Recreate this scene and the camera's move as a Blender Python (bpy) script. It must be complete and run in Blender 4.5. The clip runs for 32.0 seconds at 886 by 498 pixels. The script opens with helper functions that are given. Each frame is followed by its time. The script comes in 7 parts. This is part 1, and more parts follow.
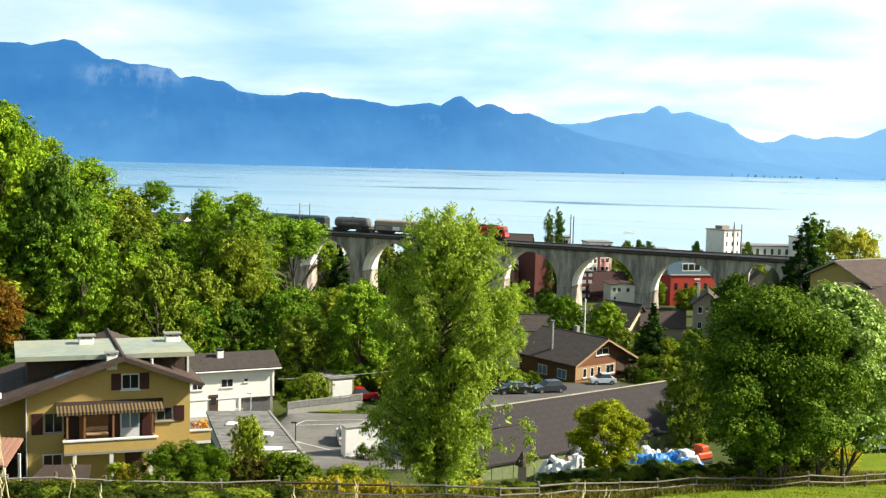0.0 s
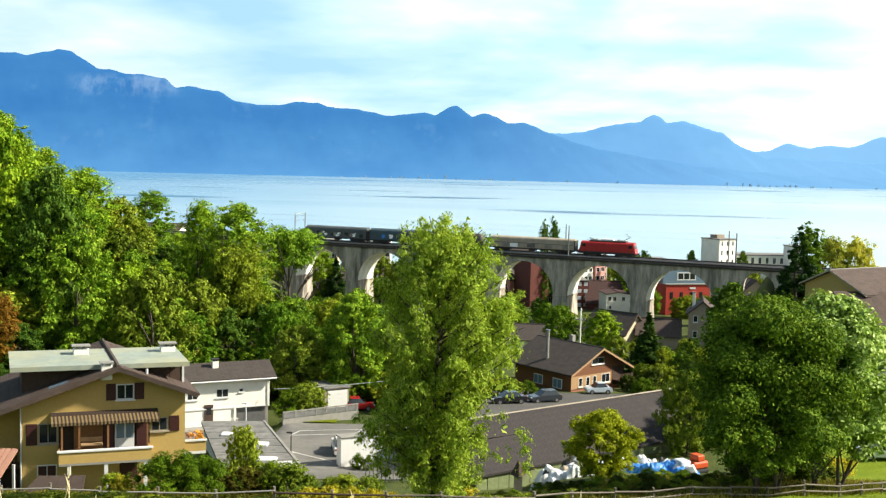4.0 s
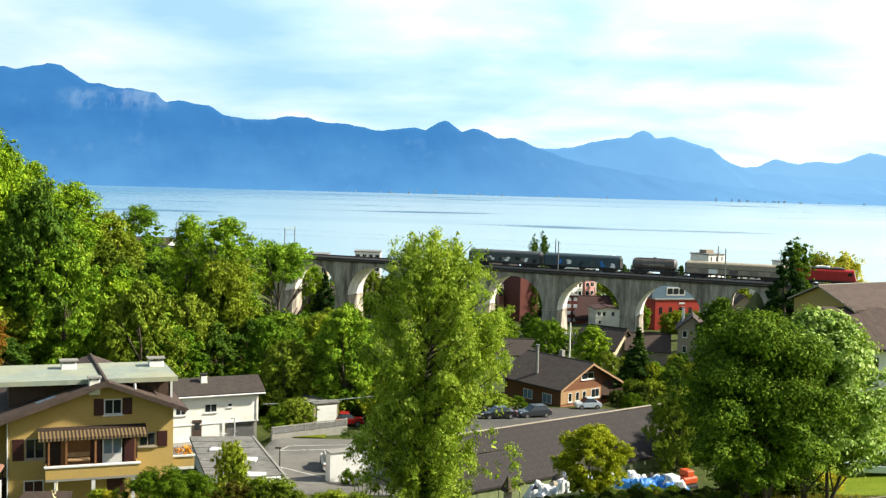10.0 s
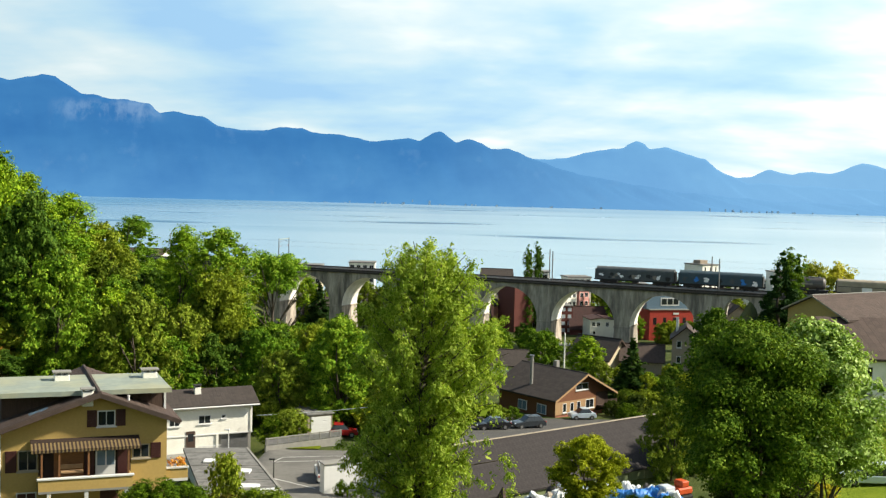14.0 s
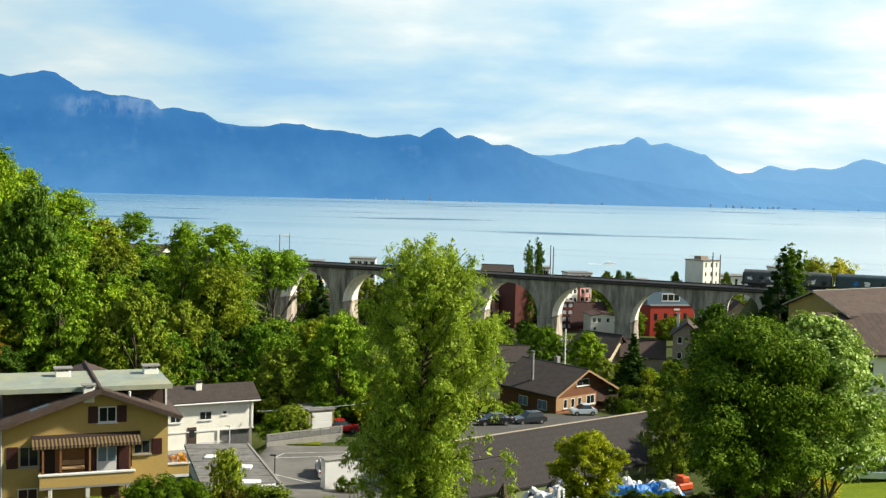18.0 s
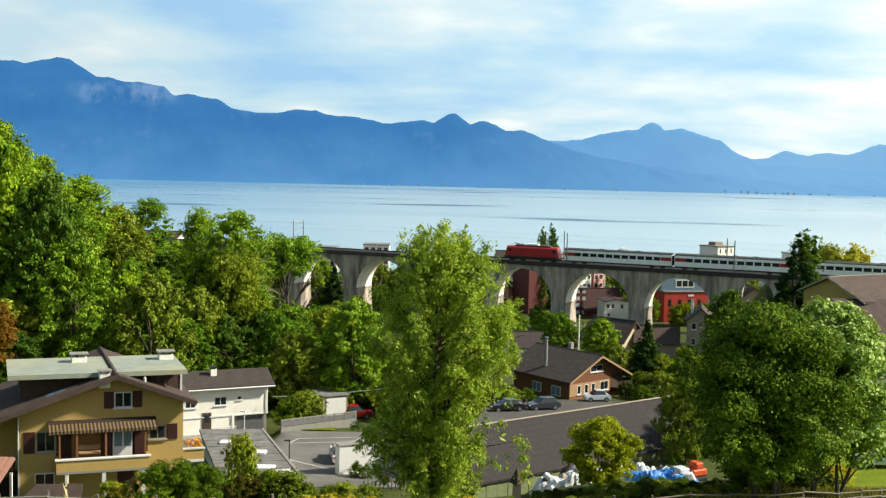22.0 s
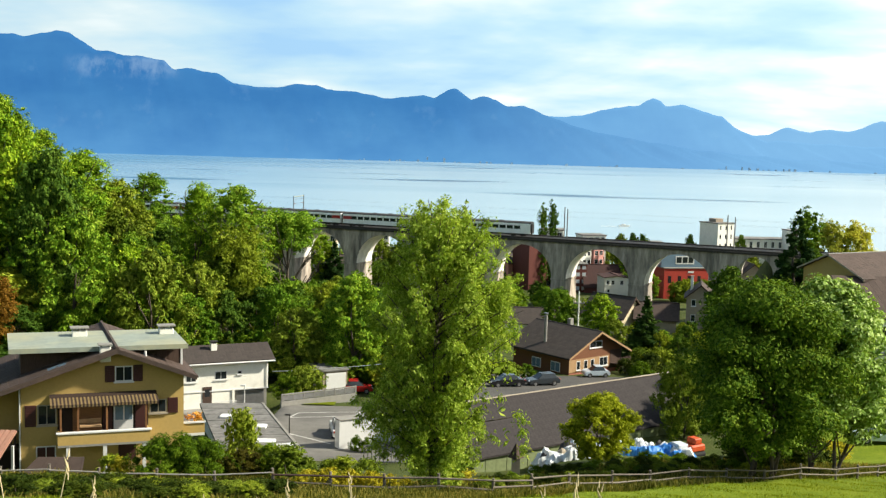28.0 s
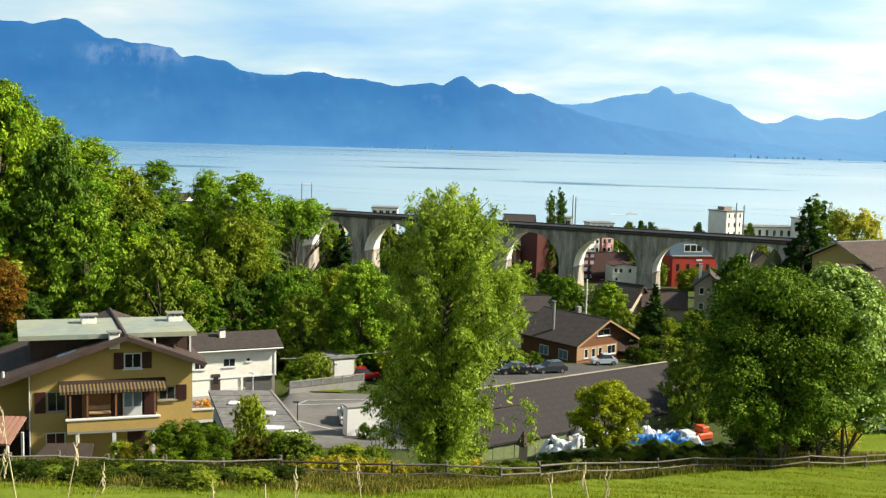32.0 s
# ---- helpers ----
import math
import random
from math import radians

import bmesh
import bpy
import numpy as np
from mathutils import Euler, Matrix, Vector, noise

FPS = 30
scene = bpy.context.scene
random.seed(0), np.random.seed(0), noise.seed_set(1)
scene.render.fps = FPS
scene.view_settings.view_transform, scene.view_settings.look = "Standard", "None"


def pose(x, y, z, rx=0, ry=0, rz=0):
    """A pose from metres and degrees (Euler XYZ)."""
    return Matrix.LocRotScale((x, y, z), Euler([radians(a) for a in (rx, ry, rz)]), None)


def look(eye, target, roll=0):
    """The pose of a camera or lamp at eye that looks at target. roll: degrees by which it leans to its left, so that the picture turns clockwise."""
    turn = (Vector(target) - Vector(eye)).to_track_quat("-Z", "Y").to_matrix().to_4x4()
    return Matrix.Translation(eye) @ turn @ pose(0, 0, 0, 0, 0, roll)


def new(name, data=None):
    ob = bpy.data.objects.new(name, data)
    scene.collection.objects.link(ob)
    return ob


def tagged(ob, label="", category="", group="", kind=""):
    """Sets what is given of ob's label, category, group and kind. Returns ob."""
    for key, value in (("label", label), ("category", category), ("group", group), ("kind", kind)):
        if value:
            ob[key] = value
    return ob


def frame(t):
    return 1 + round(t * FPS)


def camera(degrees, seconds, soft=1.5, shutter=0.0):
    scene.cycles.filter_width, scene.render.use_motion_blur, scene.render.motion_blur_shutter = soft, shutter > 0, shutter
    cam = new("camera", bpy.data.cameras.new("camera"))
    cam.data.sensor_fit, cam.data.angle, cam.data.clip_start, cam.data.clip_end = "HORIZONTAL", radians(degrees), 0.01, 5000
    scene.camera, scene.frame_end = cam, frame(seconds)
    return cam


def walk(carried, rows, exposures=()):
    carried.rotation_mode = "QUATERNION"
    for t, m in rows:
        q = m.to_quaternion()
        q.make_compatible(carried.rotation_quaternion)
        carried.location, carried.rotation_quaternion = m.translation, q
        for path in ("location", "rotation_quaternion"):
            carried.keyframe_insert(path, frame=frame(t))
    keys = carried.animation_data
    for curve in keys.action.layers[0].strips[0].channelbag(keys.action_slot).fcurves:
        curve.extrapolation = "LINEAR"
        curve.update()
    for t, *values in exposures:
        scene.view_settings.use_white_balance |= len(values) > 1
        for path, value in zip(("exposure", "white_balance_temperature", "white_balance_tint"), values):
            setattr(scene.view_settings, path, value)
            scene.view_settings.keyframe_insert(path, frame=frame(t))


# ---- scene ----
# Camera: held by hand on the meadow above the valley, turning a little, not walking.
EYE = (0.0, 0.0, 50.0)
cam = camera(46.0, 32.0, soft=1.3)
walk(cam, [(t, pose(*EYE, rx, ry, rz)) for t, rx, ry, rz in (
    (0, 85.00, -1.39, 0.12), (0.5, 84.64, -1.41, 0.27), (1, 84.58, -1.43, 0.28), (1.5, 84.92, -1.38, 0.23),
    (2, 85.17, -1.34, 0.14), (2.5, 85.18, -1.37, 0.06), (3, 85.12, -1.39, -0.06), (3.5, 85.41, -1.31, -0.15),
    (5.5, 85.66, -1.50, -0.08), (6, 85.84, -1.45, -0.18), (6.5, 85.94, -1.41, -0.25), (7, 86.05, -1.47, -0.29),
    (7.5, 86.06, -1.45, -0.35), (8, 86.10, -1.46, -0.42), (8.5, 86.18, -1.43, -0.52), (9, 86.28, -1.41, -0.61),
    (9.5, 86.35, -1.45, -0.67), (10, 86.35, -1.47, -0.69), (10.5, 86.39, -1.47, -0.75), (11, 86.56, -1.45, -0.85),
    (11.5, 86.72, -1.49, -0.90), (12, 86.52, -1.49, -0.98), (12.5, 86.62, -1.43, -0.95), (13, 86.83, -1.42, -0.93),
    (13.5, 87.05, -1.37, -0.95), (14, 86.94, -1.42, -1.01), (14.5, 86.74, -1.47, -1.02), (16.5, 86.75, -1.43, -1.14),
    (17, 86.57, -1.43, -1.06), (17.5, 86.70, -1.41, -0.97), (18, 86.72, -1.38, -0.97), (18.5, 86.82, -1.29, -0.80),
    (19, 86.26, -1.36, -0.50), (19.5, 86.19, -1.35, -0.45), (20, 86.25, -1.30, -0.43), (20.5, 86.47, -1.26, -0.37),
    (21, 86.38, -1.21, -0.34), (21.5, 85.97, -1.32, -0.29), (22, 85.94, -1.29, -0.23), (22.5, 85.99, -1.30, -0.20),
    (23, 85.79, -1.34, -0.20), (23.5, 85.45, -1.40, -0.22), (24, 85.03, -1.46, -0.23), (24.5, 85.06, -1.45, -0.21),
    (25, 85.09, -1.45, -0.19), (25.5, 85.18, -1.42, -0.18), (27.5, 84.59, -1.50, -0.21), (28, 84.60, -1.51, -0.20),
    (28.5, 84.25, -1.56, -0.05), (29, 84.02, -1.56, 0.04), (29.5, 84.18, -1.48, 0.05), (30, 84.13, -1.56, 0.06),
    (30.5, 84.06, -1.58, 0.07), (31, 83.82, -1.53, 0.19), (31.5, 83.78, -1.53, 0.24), (32, 83.92, -1.53, 0.24),
)], exposures=[(0, 1.04), (6, 1.06), (9.5, 1.03), (13, 0.89), (14, 0.77), (17, 0.71), (21, 0.69), (23, 0.74), (28, 0.83), (32, 0.81)])

# ---- light ----
SUN_AZ, SUN_EL = 3.0, 38.0   # degrees: turned from +x towards -y, and up
sun_dir = Vector((math.cos(radians(SUN_EL)) * math.cos(radians(SUN_AZ)), -math.cos(radians(SUN_EL)) * math.sin(radians(SUN_AZ)), math.sin(radians(SUN_EL))))
sun = new("sun", bpy.data.lights.new("sun", "SUN"))
sun.data.energy, sun.data.angle, sun.data.color = 5.0, radians(3.0), (1.0, 0.93, 0.77)
sun.matrix_world = look(sun_dir * 500, (0, 0, 0))


def tree_nodes(owner):
    owner.use_nodes = True
    nt = owner.node_tree
    nt.nodes.clear()
    return nt


def node(nt, kind, ins=None):
    n = nt.nodes.new(kind)
    for k, v in (ins or {}).items():
        if isinstance(v, bpy.types.NodeSocket):
            nt.links.new(v, n.inputs[k])
        else:
            n.inputs[k].default_value = v
    return n


def ramp(nt, fac, stops):
    n = nt.nodes.new("ShaderNodeValToRGB")
    while len(n.color_ramp.elements) < len(stops):
        n.color_ramp.elements.new(0.5)
    for e, (p, c) in zip(n.color_ramp.elements, stops):
        e.position = p
        e.color = (*c, 1) if len(c) == 3 else c
    nt.links.new(fac, n.inputs[0])
    return n.outputs[0]


def mixc(nt, fac, a, b, blend="MIX"):
    n = nt.nodes.new("ShaderNodeMix")
    n.data_type, n.blend_type = "RGBA", blend
    for i, v in ((0, fac), (6, a), (7, b)):
        if isinstance(v, bpy.types.NodeSocket):
            nt.links.new(v, n.inputs[i])
        else:
            n.inputs[i].default_value = (*v, 1) if isinstance(v, tuple) and len(v) == 3 else v
    return n.outputs[2]


def math_n(nt, op, a, b=0.0, clamp=False):
    n = nt.nodes.new("ShaderNodeMath")
    n.operation, n.use_clamp = op, clamp
    for i, v in ((0, a), (1, b)):
        if isinstance(v, bpy.types.NodeSocket):
            nt.links.new(v, n.inputs[i])
        else:
            n.inputs[i].default_value = v
    return n.outputs[0]


# Sky: a thin broken cloud deck under a clear sky.
world = bpy.data.worlds.new("world")
scene.world = world
wt = tree_nodes(world)
sky = node(wt, "ShaderNodeTexSky")
sky.sky_type, sky.sun_disc, sky.altitude = "NISHITA", False, 400
sky.sun_elevation, sky.sun_rotation = radians(SUN_EL), radians(90 + SUN_AZ)
geo = node(wt, "ShaderNodeTexCoord").outputs["Generated"]
sep = node(wt, "ShaderNodeSeparateXYZ", {0: geo}).outputs
# the deck is flat: bearings are stretched by one over the height above the horizon
up = math_n(wt, "ADD", math_n(wt, "ABSOLUTE", sep[2]), 0.20)
deck = node(wt, "ShaderNodeCombineXYZ", {0: math_n(wt, "DIVIDE", sep[0], up), 1: math_n(wt, "DIVIDE", sep[1], up), 2: 0.0}).outputs[0]
big = node(wt, "ShaderNodeTexNoise", {"Vector": node(wt, "ShaderNodeMapping", {"Vector": deck, "Location": (0.9, 2.2, 0), "Scale": (0.62, 0.8, 1)}).outputs[0], "Scale": 1.0, "Detail": 5.0, "Roughness": 0.5, "Distortion": 0.6}).outputs[0]
fine = node(wt, "ShaderNodeTexNoise", {"Vector": node(wt, "ShaderNodeMapping", {"Vector": deck, "Location": (0.3, 4.1, 0), "Scale": (0.9, 1.3, 1)}).outputs[0], "Scale": 2.3, "Detail": 6.0, "Roughness": 0.5}).outputs[0]
cover = math_n(wt, "ADD", math_n(wt, "MULTIPLY", big, 0.70), math_n(wt, "MULTIPLY", fine, 0.30))
# the side towards the sun is brighter
towards = node(wt, "ShaderNodeVectorMath", {0: geo, 1: tuple(sun_dir)})
towards.operation = "DOT_PRODUCT"
glow = towards.outputs["Value"]
thick = math_n(wt, "ADD", cover, math_n(wt, "MULTIPLY", glow, 0.16))
cloud = ramp(wt, thick, [(0.39, (0.30, 0.51, 0.72)), (0.47, (0.42, 0.61, 0.72)), (0.54, (0.58, 0.70, 0.73)), (0.62, (0.86, 0.87, 0.84))])
bg_sky = node(wt, "ShaderNodeBackground", {"Color": sky.outputs[0], "Strength": 0.05})
bg_cloud = node(wt, "ShaderNodeBackground", {"Color": cloud, "Strength": math_n(wt, "MULTIPLY", math_n(wt, "ADD", math_n(wt, "MULTIPLY", glow, 0.36), 1.0), 0.82)})
# overhead the deck is thinner and more blue shows
veil = ramp(wt, sep[2], [(0.24, (0.92, 0.92, 0.92)), (0.55, (0.14, 0.14, 0.14))])
both = node(wt, "ShaderNodeMixShader", {0: veil, 1: bg_sky.outputs[0], 2: bg_cloud.outputs[0]})
node(wt, "ShaderNodeOutputWorld", {0: both.outputs[0]})


# ---- materials ----
def mat(name, colour, rough=0.7, metal=0.0, vary=0.12, scale=3.0, bump=0.0, bump_scale=20.0, spec=0.4, stain=None, stain_amount=0.35, stain_scale=0.6, stretch=(1, 1, 1), rand=0.0):
    m = bpy.data.materials.new(name)
    nt = tree_nodes(m)
    co = node(nt, "ShaderNodeTexCoord").outputs["Object"]
    co = node(nt, "ShaderNodeMapping", {"Vector": co, "Scale": stretch}).outputs[0]
    n1 = node(nt, "ShaderNodeTexNoise", {"Vector": co, "Scale": scale, "Detail": 6.0, "Roughness": 0.6}).outputs[0]
    lo, hi = tuple(c * (1 - vary) for c in colour), tuple(min(1, c * (1 + vary)) for c in colour)
    col = ramp(nt, n1, [(0.3, lo), (0.7, hi)])
    if stain:
        n2 = node(nt, "ShaderNodeTexNoise", {"Vector": co, "Scale": stain_scale, "Detail": 5.0, "Roughness": 0.65}).outputs[0]
        col = mixc(nt, math_n(nt, "MULTIPLY", ramp(nt, n2, [(0.42, (0, 0, 0)), (0.68, (1, 1, 1))]), stain_amount), col, stain)
    if rand:
        info = node(nt, "ShaderNodeObjectInfo").outputs["Random"]
        col = mixc(nt, 1.0, col, ramp(nt, info, [(0, (1 - rand,) * 3), (1, (1.0,) * 3)]), "MULTIPLY")
    b = node(nt, "ShaderNodeBsdfPrincipled", {"Base Color": col, "Roughness": rough, "Metallic": metal, "Specular IOR Level": spec})
    if bump:
        n3 = node(nt, "ShaderNodeTexNoise", {"Vector": co, "Scale": bump_scale, "Detail": 4.0}).outputs[0]
        nt.links.new(node(nt, "ShaderNodeBump", {"Height": n3, "Strength": bump, "Distance": 0.05}).outputs[0], b.inputs["Normal"])
    node(nt, "ShaderNodeOutputMaterial", {0: b.outputs[0]})
    return m


def leaf_mat(name, dark, mid, light, through_amount=0.35, clump=0.35, single=False):
    m = bpy.data.materials.new(name)
    nt = tree_nodes(m)
    isl = node(nt, "ShaderNodeNewGeometry").outputs["Random Per Island"]
    info = node(nt, "ShaderNodeObjectInfo").outputs["Random"]
    co = node(nt, "ShaderNodeTexCoord").outputs["Object"]
    n1 = node(nt, "ShaderNodeTexNoise", {"Vector": co, "Scale": clump, "Detail": 3.0}).outputs[0]
    f = math_n(nt, "ADD", math_n(nt, "MULTIPLY", isl, 0.5), math_n(nt, "MULTIPLY", n1, 0.5))
    col = ramp(nt, f, [(0.22, dark), (0.5, mid), (0.78, light)])
    if not single:
        col = mixc(nt, 1.0, col, ramp(nt, info, [(0, (0.58, 0.66, 0.6)), (0.5, (0.98, 1.0, 1.0)), (1, (1.34, 1.24, 0.85))]), "MULTIPLY")
    b = node(nt, "ShaderNodeBsdfPrincipled", {"Base Color": col, "Roughness": 0.65, "Specular IOR Level": 0.04})
    tr = node(nt, "ShaderNodeBsdfTranslucent", {"Color": mixc(nt, 1.0, col, (1.25, 1.2, 0.6), "MULTIPLY")})
    mx = node(nt, "ShaderNodeMixShader", {0: through_amount, 1: b.outputs[0], 2: tr.outputs[0]})
    node(nt, "ShaderNodeOutputMaterial", {0: mx.outputs[0]})
    return m


M = {
    "yellow_plaster": mat("yellow_plaster", (0.43, 0.297, 0.096), 0.9, vary=0.07, scale=6, bump=0.15, bump_scale=30, stain=(0.34, 0.238, 0.088), stain_amount=0.25),
    "white_plaster": mat("white_plaster", (0.78, 0.76, 0.68), 0.9, vary=0.05, scale=5, bump=0.15, stain=(0.468, 0.445, 0.374), stain_amount=0.25),
    "cream_plaster": mat("cream_plaster", (0.50, 0.43, 0.29), 0.9, vary=0.08, scale=4, stain=(0.281, 0.234, 0.156)),
    "grey_plaster": mat("grey_plaster", (0.29, 0.235, 0.175), 0.9, vary=0.12, scale=3, stain=(0.172, 0.156, 0.14)),
    "pink_plaster": mat("pink_plaster", (0.546, 0.265, 0.234), 0.9, vary=0.08),
    "red_paint": mat("red_paint", (0.36, 0.032, 0.016), 0.7, vary=0.12, scale=2),
    "dark_brick": mat("dark_brick", (0.125, 0.038, 0.030), 0.9, vary=0.2, scale=5, bump=0.3),
    "brown_roof": mat("brown_roof", (0.075, 0.050, 0.040), 0.85, vary=0.25, scale=2.2, bump=0.5, bump_scale=9, stain=(0.0546, 0.0429, 0.0351), stain_amount=0.5, rand=0.25),
    "maroon_roof": mat("maroon_roof", (0.062, 0.026, 0.022), 0.85, vary=0.25, scale=2.0, bump=0.4, bump_scale=8, stain=(0.045, 0.026, 0.022), stain_amount=0.5, rand=0.2),
    "dark_roof": mat("dark_roof", (0.054, 0.043, 0.037), 0.85, vary=0.3, scale=2.5, bump=0.5, bump_scale=9, stain=(0.0663, 0.0507, 0.0406), stain_amount=0.4, rand=0.25),
    "shed_roof": mat("shed_roof", (0.031, 0.0255, 0.0245), 0.9, vary=0.45, scale=3.5, bump=0.4, bump_scale=6, stain=(0.0452, 0.039, 0.0359), stain_amount=0.8, stain_scale=0.5, rand=0.08),
    "pale_metal": mat("pale_metal", (0.25, 0.285, 0.24), 0.6, vary=0.15, scale=1.2, stain=(0.36, 0.34, 0.20), stain_amount=0.7, stain_scale=0.3),
    "flat_roof": mat("flat_roof", (0.165, 0.16, 0.15), 0.95, vary=0.4, scale=1.6, stain=(0.117, 0.117, 0.109), stain_amount=0.6, bump=0.3),
    "dark_wood": mat("dark_wood", (0.0585, 0.0351, 0.025), 0.8, vary=0.3, scale=4, stretch=(6, 6, 0.6)),
    "wood": mat("wood", (0.234, 0.105, 0.039), 0.75, vary=0.25, scale=4, stretch=(0.6, 6, 6), rand=0.25),
    "chalet_wood": mat("chalet_wood", (0.148, 0.0585, 0.025), 0.75, vary=0.25, scale=4, stretch=(0.6, 6, 6)),
    "pale_wood": mat("pale_wood", (0.328, 0.203, 0.101), 0.75, vary=0.2, scale=4),
    "fence_wood": mat("fence_wood", (0.20, 0.172, 0.135), 0.9, vary=0.35, scale=6, stretch=(1, 1, 3), stain=(0.0936, 0.0858, 0.0702), rand=0.4),
    "pale_rail": mat("pale_rail", (0.32, 0.30, 0.26), 0.8, vary=0.15, scale=4, stain=(0.22, 0.21, 0.17), stain_amount=0.5),
    "shutter": mat("shutter", (0.045, 0.012, 0.010), 0.6, vary=0.15, scale=5),
    "white_paint": mat("white_paint", (0.624, 0.624, 0.608), 0.5, vary=0.04, scale=3, stain=(0.484, 0.476, 0.445), stain_amount=0.2),
    "brick_red": mat("brick_red", (0.296, 0.109, 0.078), 0.85, vary=0.15, scale=4),
    "stone": mat("stone", (0.42, 0.362, 0.30), 0.95, vary=0.35, scale=1.1, bump=0.8, bump_scale=2.2, stain=(0.10, 0.088, 0.078), stain_amount=0.85, stain_scale=0.6, stretch=(1, 1, 0.2)),
    # the viaduct's stone made paler, for sunlight falling into the arches
    "sunlit_arch_stone": mat("sunlit_arch_stone", (0.82, 0.79, 0.72), 0.95, vary=0.15, scale=0.8, bump=0.4, bump_scale=2.5, stain=(0.429, 0.398, 0.343), stain_amount=0.4, stain_scale=0.3),
    "cornice": mat("cornice", (0.036, 0.032, 0.028), 0.9, vary=0.3, scale=1.0, bump=0.3, stain=(0.07, 0.063, 0.055)),
    "ballast": mat("ballast", (0.14, 0.109, 0.0858), 0.95, vary=0.35, scale=3, bump=0.8, bump_scale=12),
    "concrete": mat("concrete", (0.234, 0.226, 0.203), 0.9, vary=0.12, scale=2, bump=0.2, stain=(0.203, 0.195, 0.172)),
    "asphalt": mat("asphalt", (0.155, 0.148, 0.132), 0.9, vary=0.18, scale=0.8, bump=0.3, bump_scale=40, stain=(0.085, 0.082, 0.076), stain_amount=0.8, stain_scale=0.12),
    "dark_asphalt": mat("dark_asphalt", (0.078, 0.075, 0.070), 0.9, vary=0.18, scale=0.8, bump=0.3, bump_scale=40, stain=(0.055, 0.053, 0.05), stain_amount=0.7, stain_scale=0.2),
    "road_paint": mat("road_paint", (0.562, 0.562, 0.53), 0.8, vary=0.1, scale=5, stain=(0.273, 0.273, 0.257), stain_amount=0.4),
    "steel": mat("steel", (0.257, 0.257, 0.257), 0.45, 0.7, vary=0.15),
    "mast_grey": mat("mast_grey", (0.15, 0.155, 0.155), 0.6, 0.3, vary=0.15),
    "dark_steel": mat("dark_steel", (0.0351, 0.0328, 0.0312), 0.6, 0.3, vary=0.25, scale=2),
    "glass": mat("glass", (0.0156, 0.0195, 0.0234), 0.08, vary=0.2, spec=0.6),
    "blue_glass": mat("blue_glass", (0.125, 0.187, 0.25), 0.25, vary=0.12, spec=0.6),
    "pane_white": mat("pane_white", (0.546, 0.585, 0.624), 0.15, vary=0.05, spec=0.5),
    "loco_red": mat("loco_red", (0.36, 0.018, 0.018), 0.42, vary=0.12, scale=1.0, stain=(0.195, 0.0156, 0.014), stain_amount=0.3),
    "coach_white": mat("coach_white", (0.88, 0.88, 0.86), 0.45, vary=0.06, scale=1, stain=(0.452, 0.437, 0.39), stain_amount=0.25),
    "coach_roof": mat("coach_roof", (0.05, 0.05, 0.05), 0.7, vary=0.2, scale=1),
    "band_dark": mat("band_dark", (0.014, 0.015, 0.017), 0.4, vary=0.2),
    "wagon_grey": mat("wagon_grey", (0.234, 0.211, 0.172), 0.75, vary=0.2, scale=0.8, stain=(0.156, 0.133, 0.101), stain_amount=0.6, stain_scale=0.5),
    "wagon_tan": mat("wagon_tan", (0.328, 0.281, 0.211), 0.75, vary=0.15, scale=0.8, stain=(0.234, 0.195, 0.14), stain_amount=0.5, stain_scale=0.5),
    "tank_dark": mat("tank_dark", (0.10, 0.092, 0.086), 0.5, vary=0.3, scale=0.8, stain=(0.109, 0.0858, 0.0702), stain_amount=0.5, stain_scale=0.5),
    "tarp_blue_grey": mat("tarp_blue_grey", (0.0429, 0.0741, 0.0936), 0.6, vary=0.2, scale=0.7, stain=(0.0702, 0.0858, 0.0897), stain_amount=0.5, stain_scale=0.5),
    "tarp_grey": mat("tarp_grey", (0.0663, 0.078, 0.0819), 0.6, vary=0.25, scale=0.7, stain=(0.117, 0.117, 0.109), stain_amount=0.5, stain_scale=0.5),
    # dark awning cloth; also the painted shade behind and under the balconies
    "awning_and_shade_dark": mat("awning_and_shade_dark", (0.028, 0.016, 0.011), 0.9, vary=0.1),
    "awning_light": mat("awning_light", (0.165, 0.115, 0.05), 0.9, vary=0.1),
    "tarp_white": mat("tarp_white", (0.68, 0.70, 0.70), 0.6, vary=0.06, bump=0.3, bump_scale=3),
    "tarp_blue": mat("tarp_blue", (0.0234, 0.172, 0.515), 0.5, vary=0.15, bump=0.3, bump_scale=3),
    "tarp_green": mat("tarp_green", (0.156, 0.187, 0.0858), 0.8, vary=0.15, bump=0.3, bump_scale=3),
    "mauve_felt": mat("mauve_felt", (0.045, 0.030, 0.023), 0.9, vary=0.12, scale=1.5, bump=0.2, stain=(0.06, 0.042, 0.033)),
    "salmon_tile": mat("salmon_tile", (0.32, 0.165, 0.115), 0.85, vary=0.12, scale=4, stain=(0.38, 0.22, 0.15), rand=0.15),
    "orange": mat("orange", (0.50, 0.07, 0.012), 0.6, vary=0.1),
    "car_red": mat("car_red", (0.328, 0.0156, 0.0156), 0.25, vary=0.05, spec=0.6),
    "car_black": mat("car_black", (0.00936, 0.0101, 0.0125), 0.18, vary=0.1, spec=0.7),
    "car_dark": mat("car_dark", (0.039, 0.0468, 0.0546), 0.22, 0.3, vary=0.1, spec=0.7),
    "car_silver": mat("car_silver", (0.52, 0.60, 0.66), 0.3, 0.2, vary=0.05, spec=0.6),
    "rubber": mat("rubber", (0.0156, 0.0156, 0.0156), 0.85),
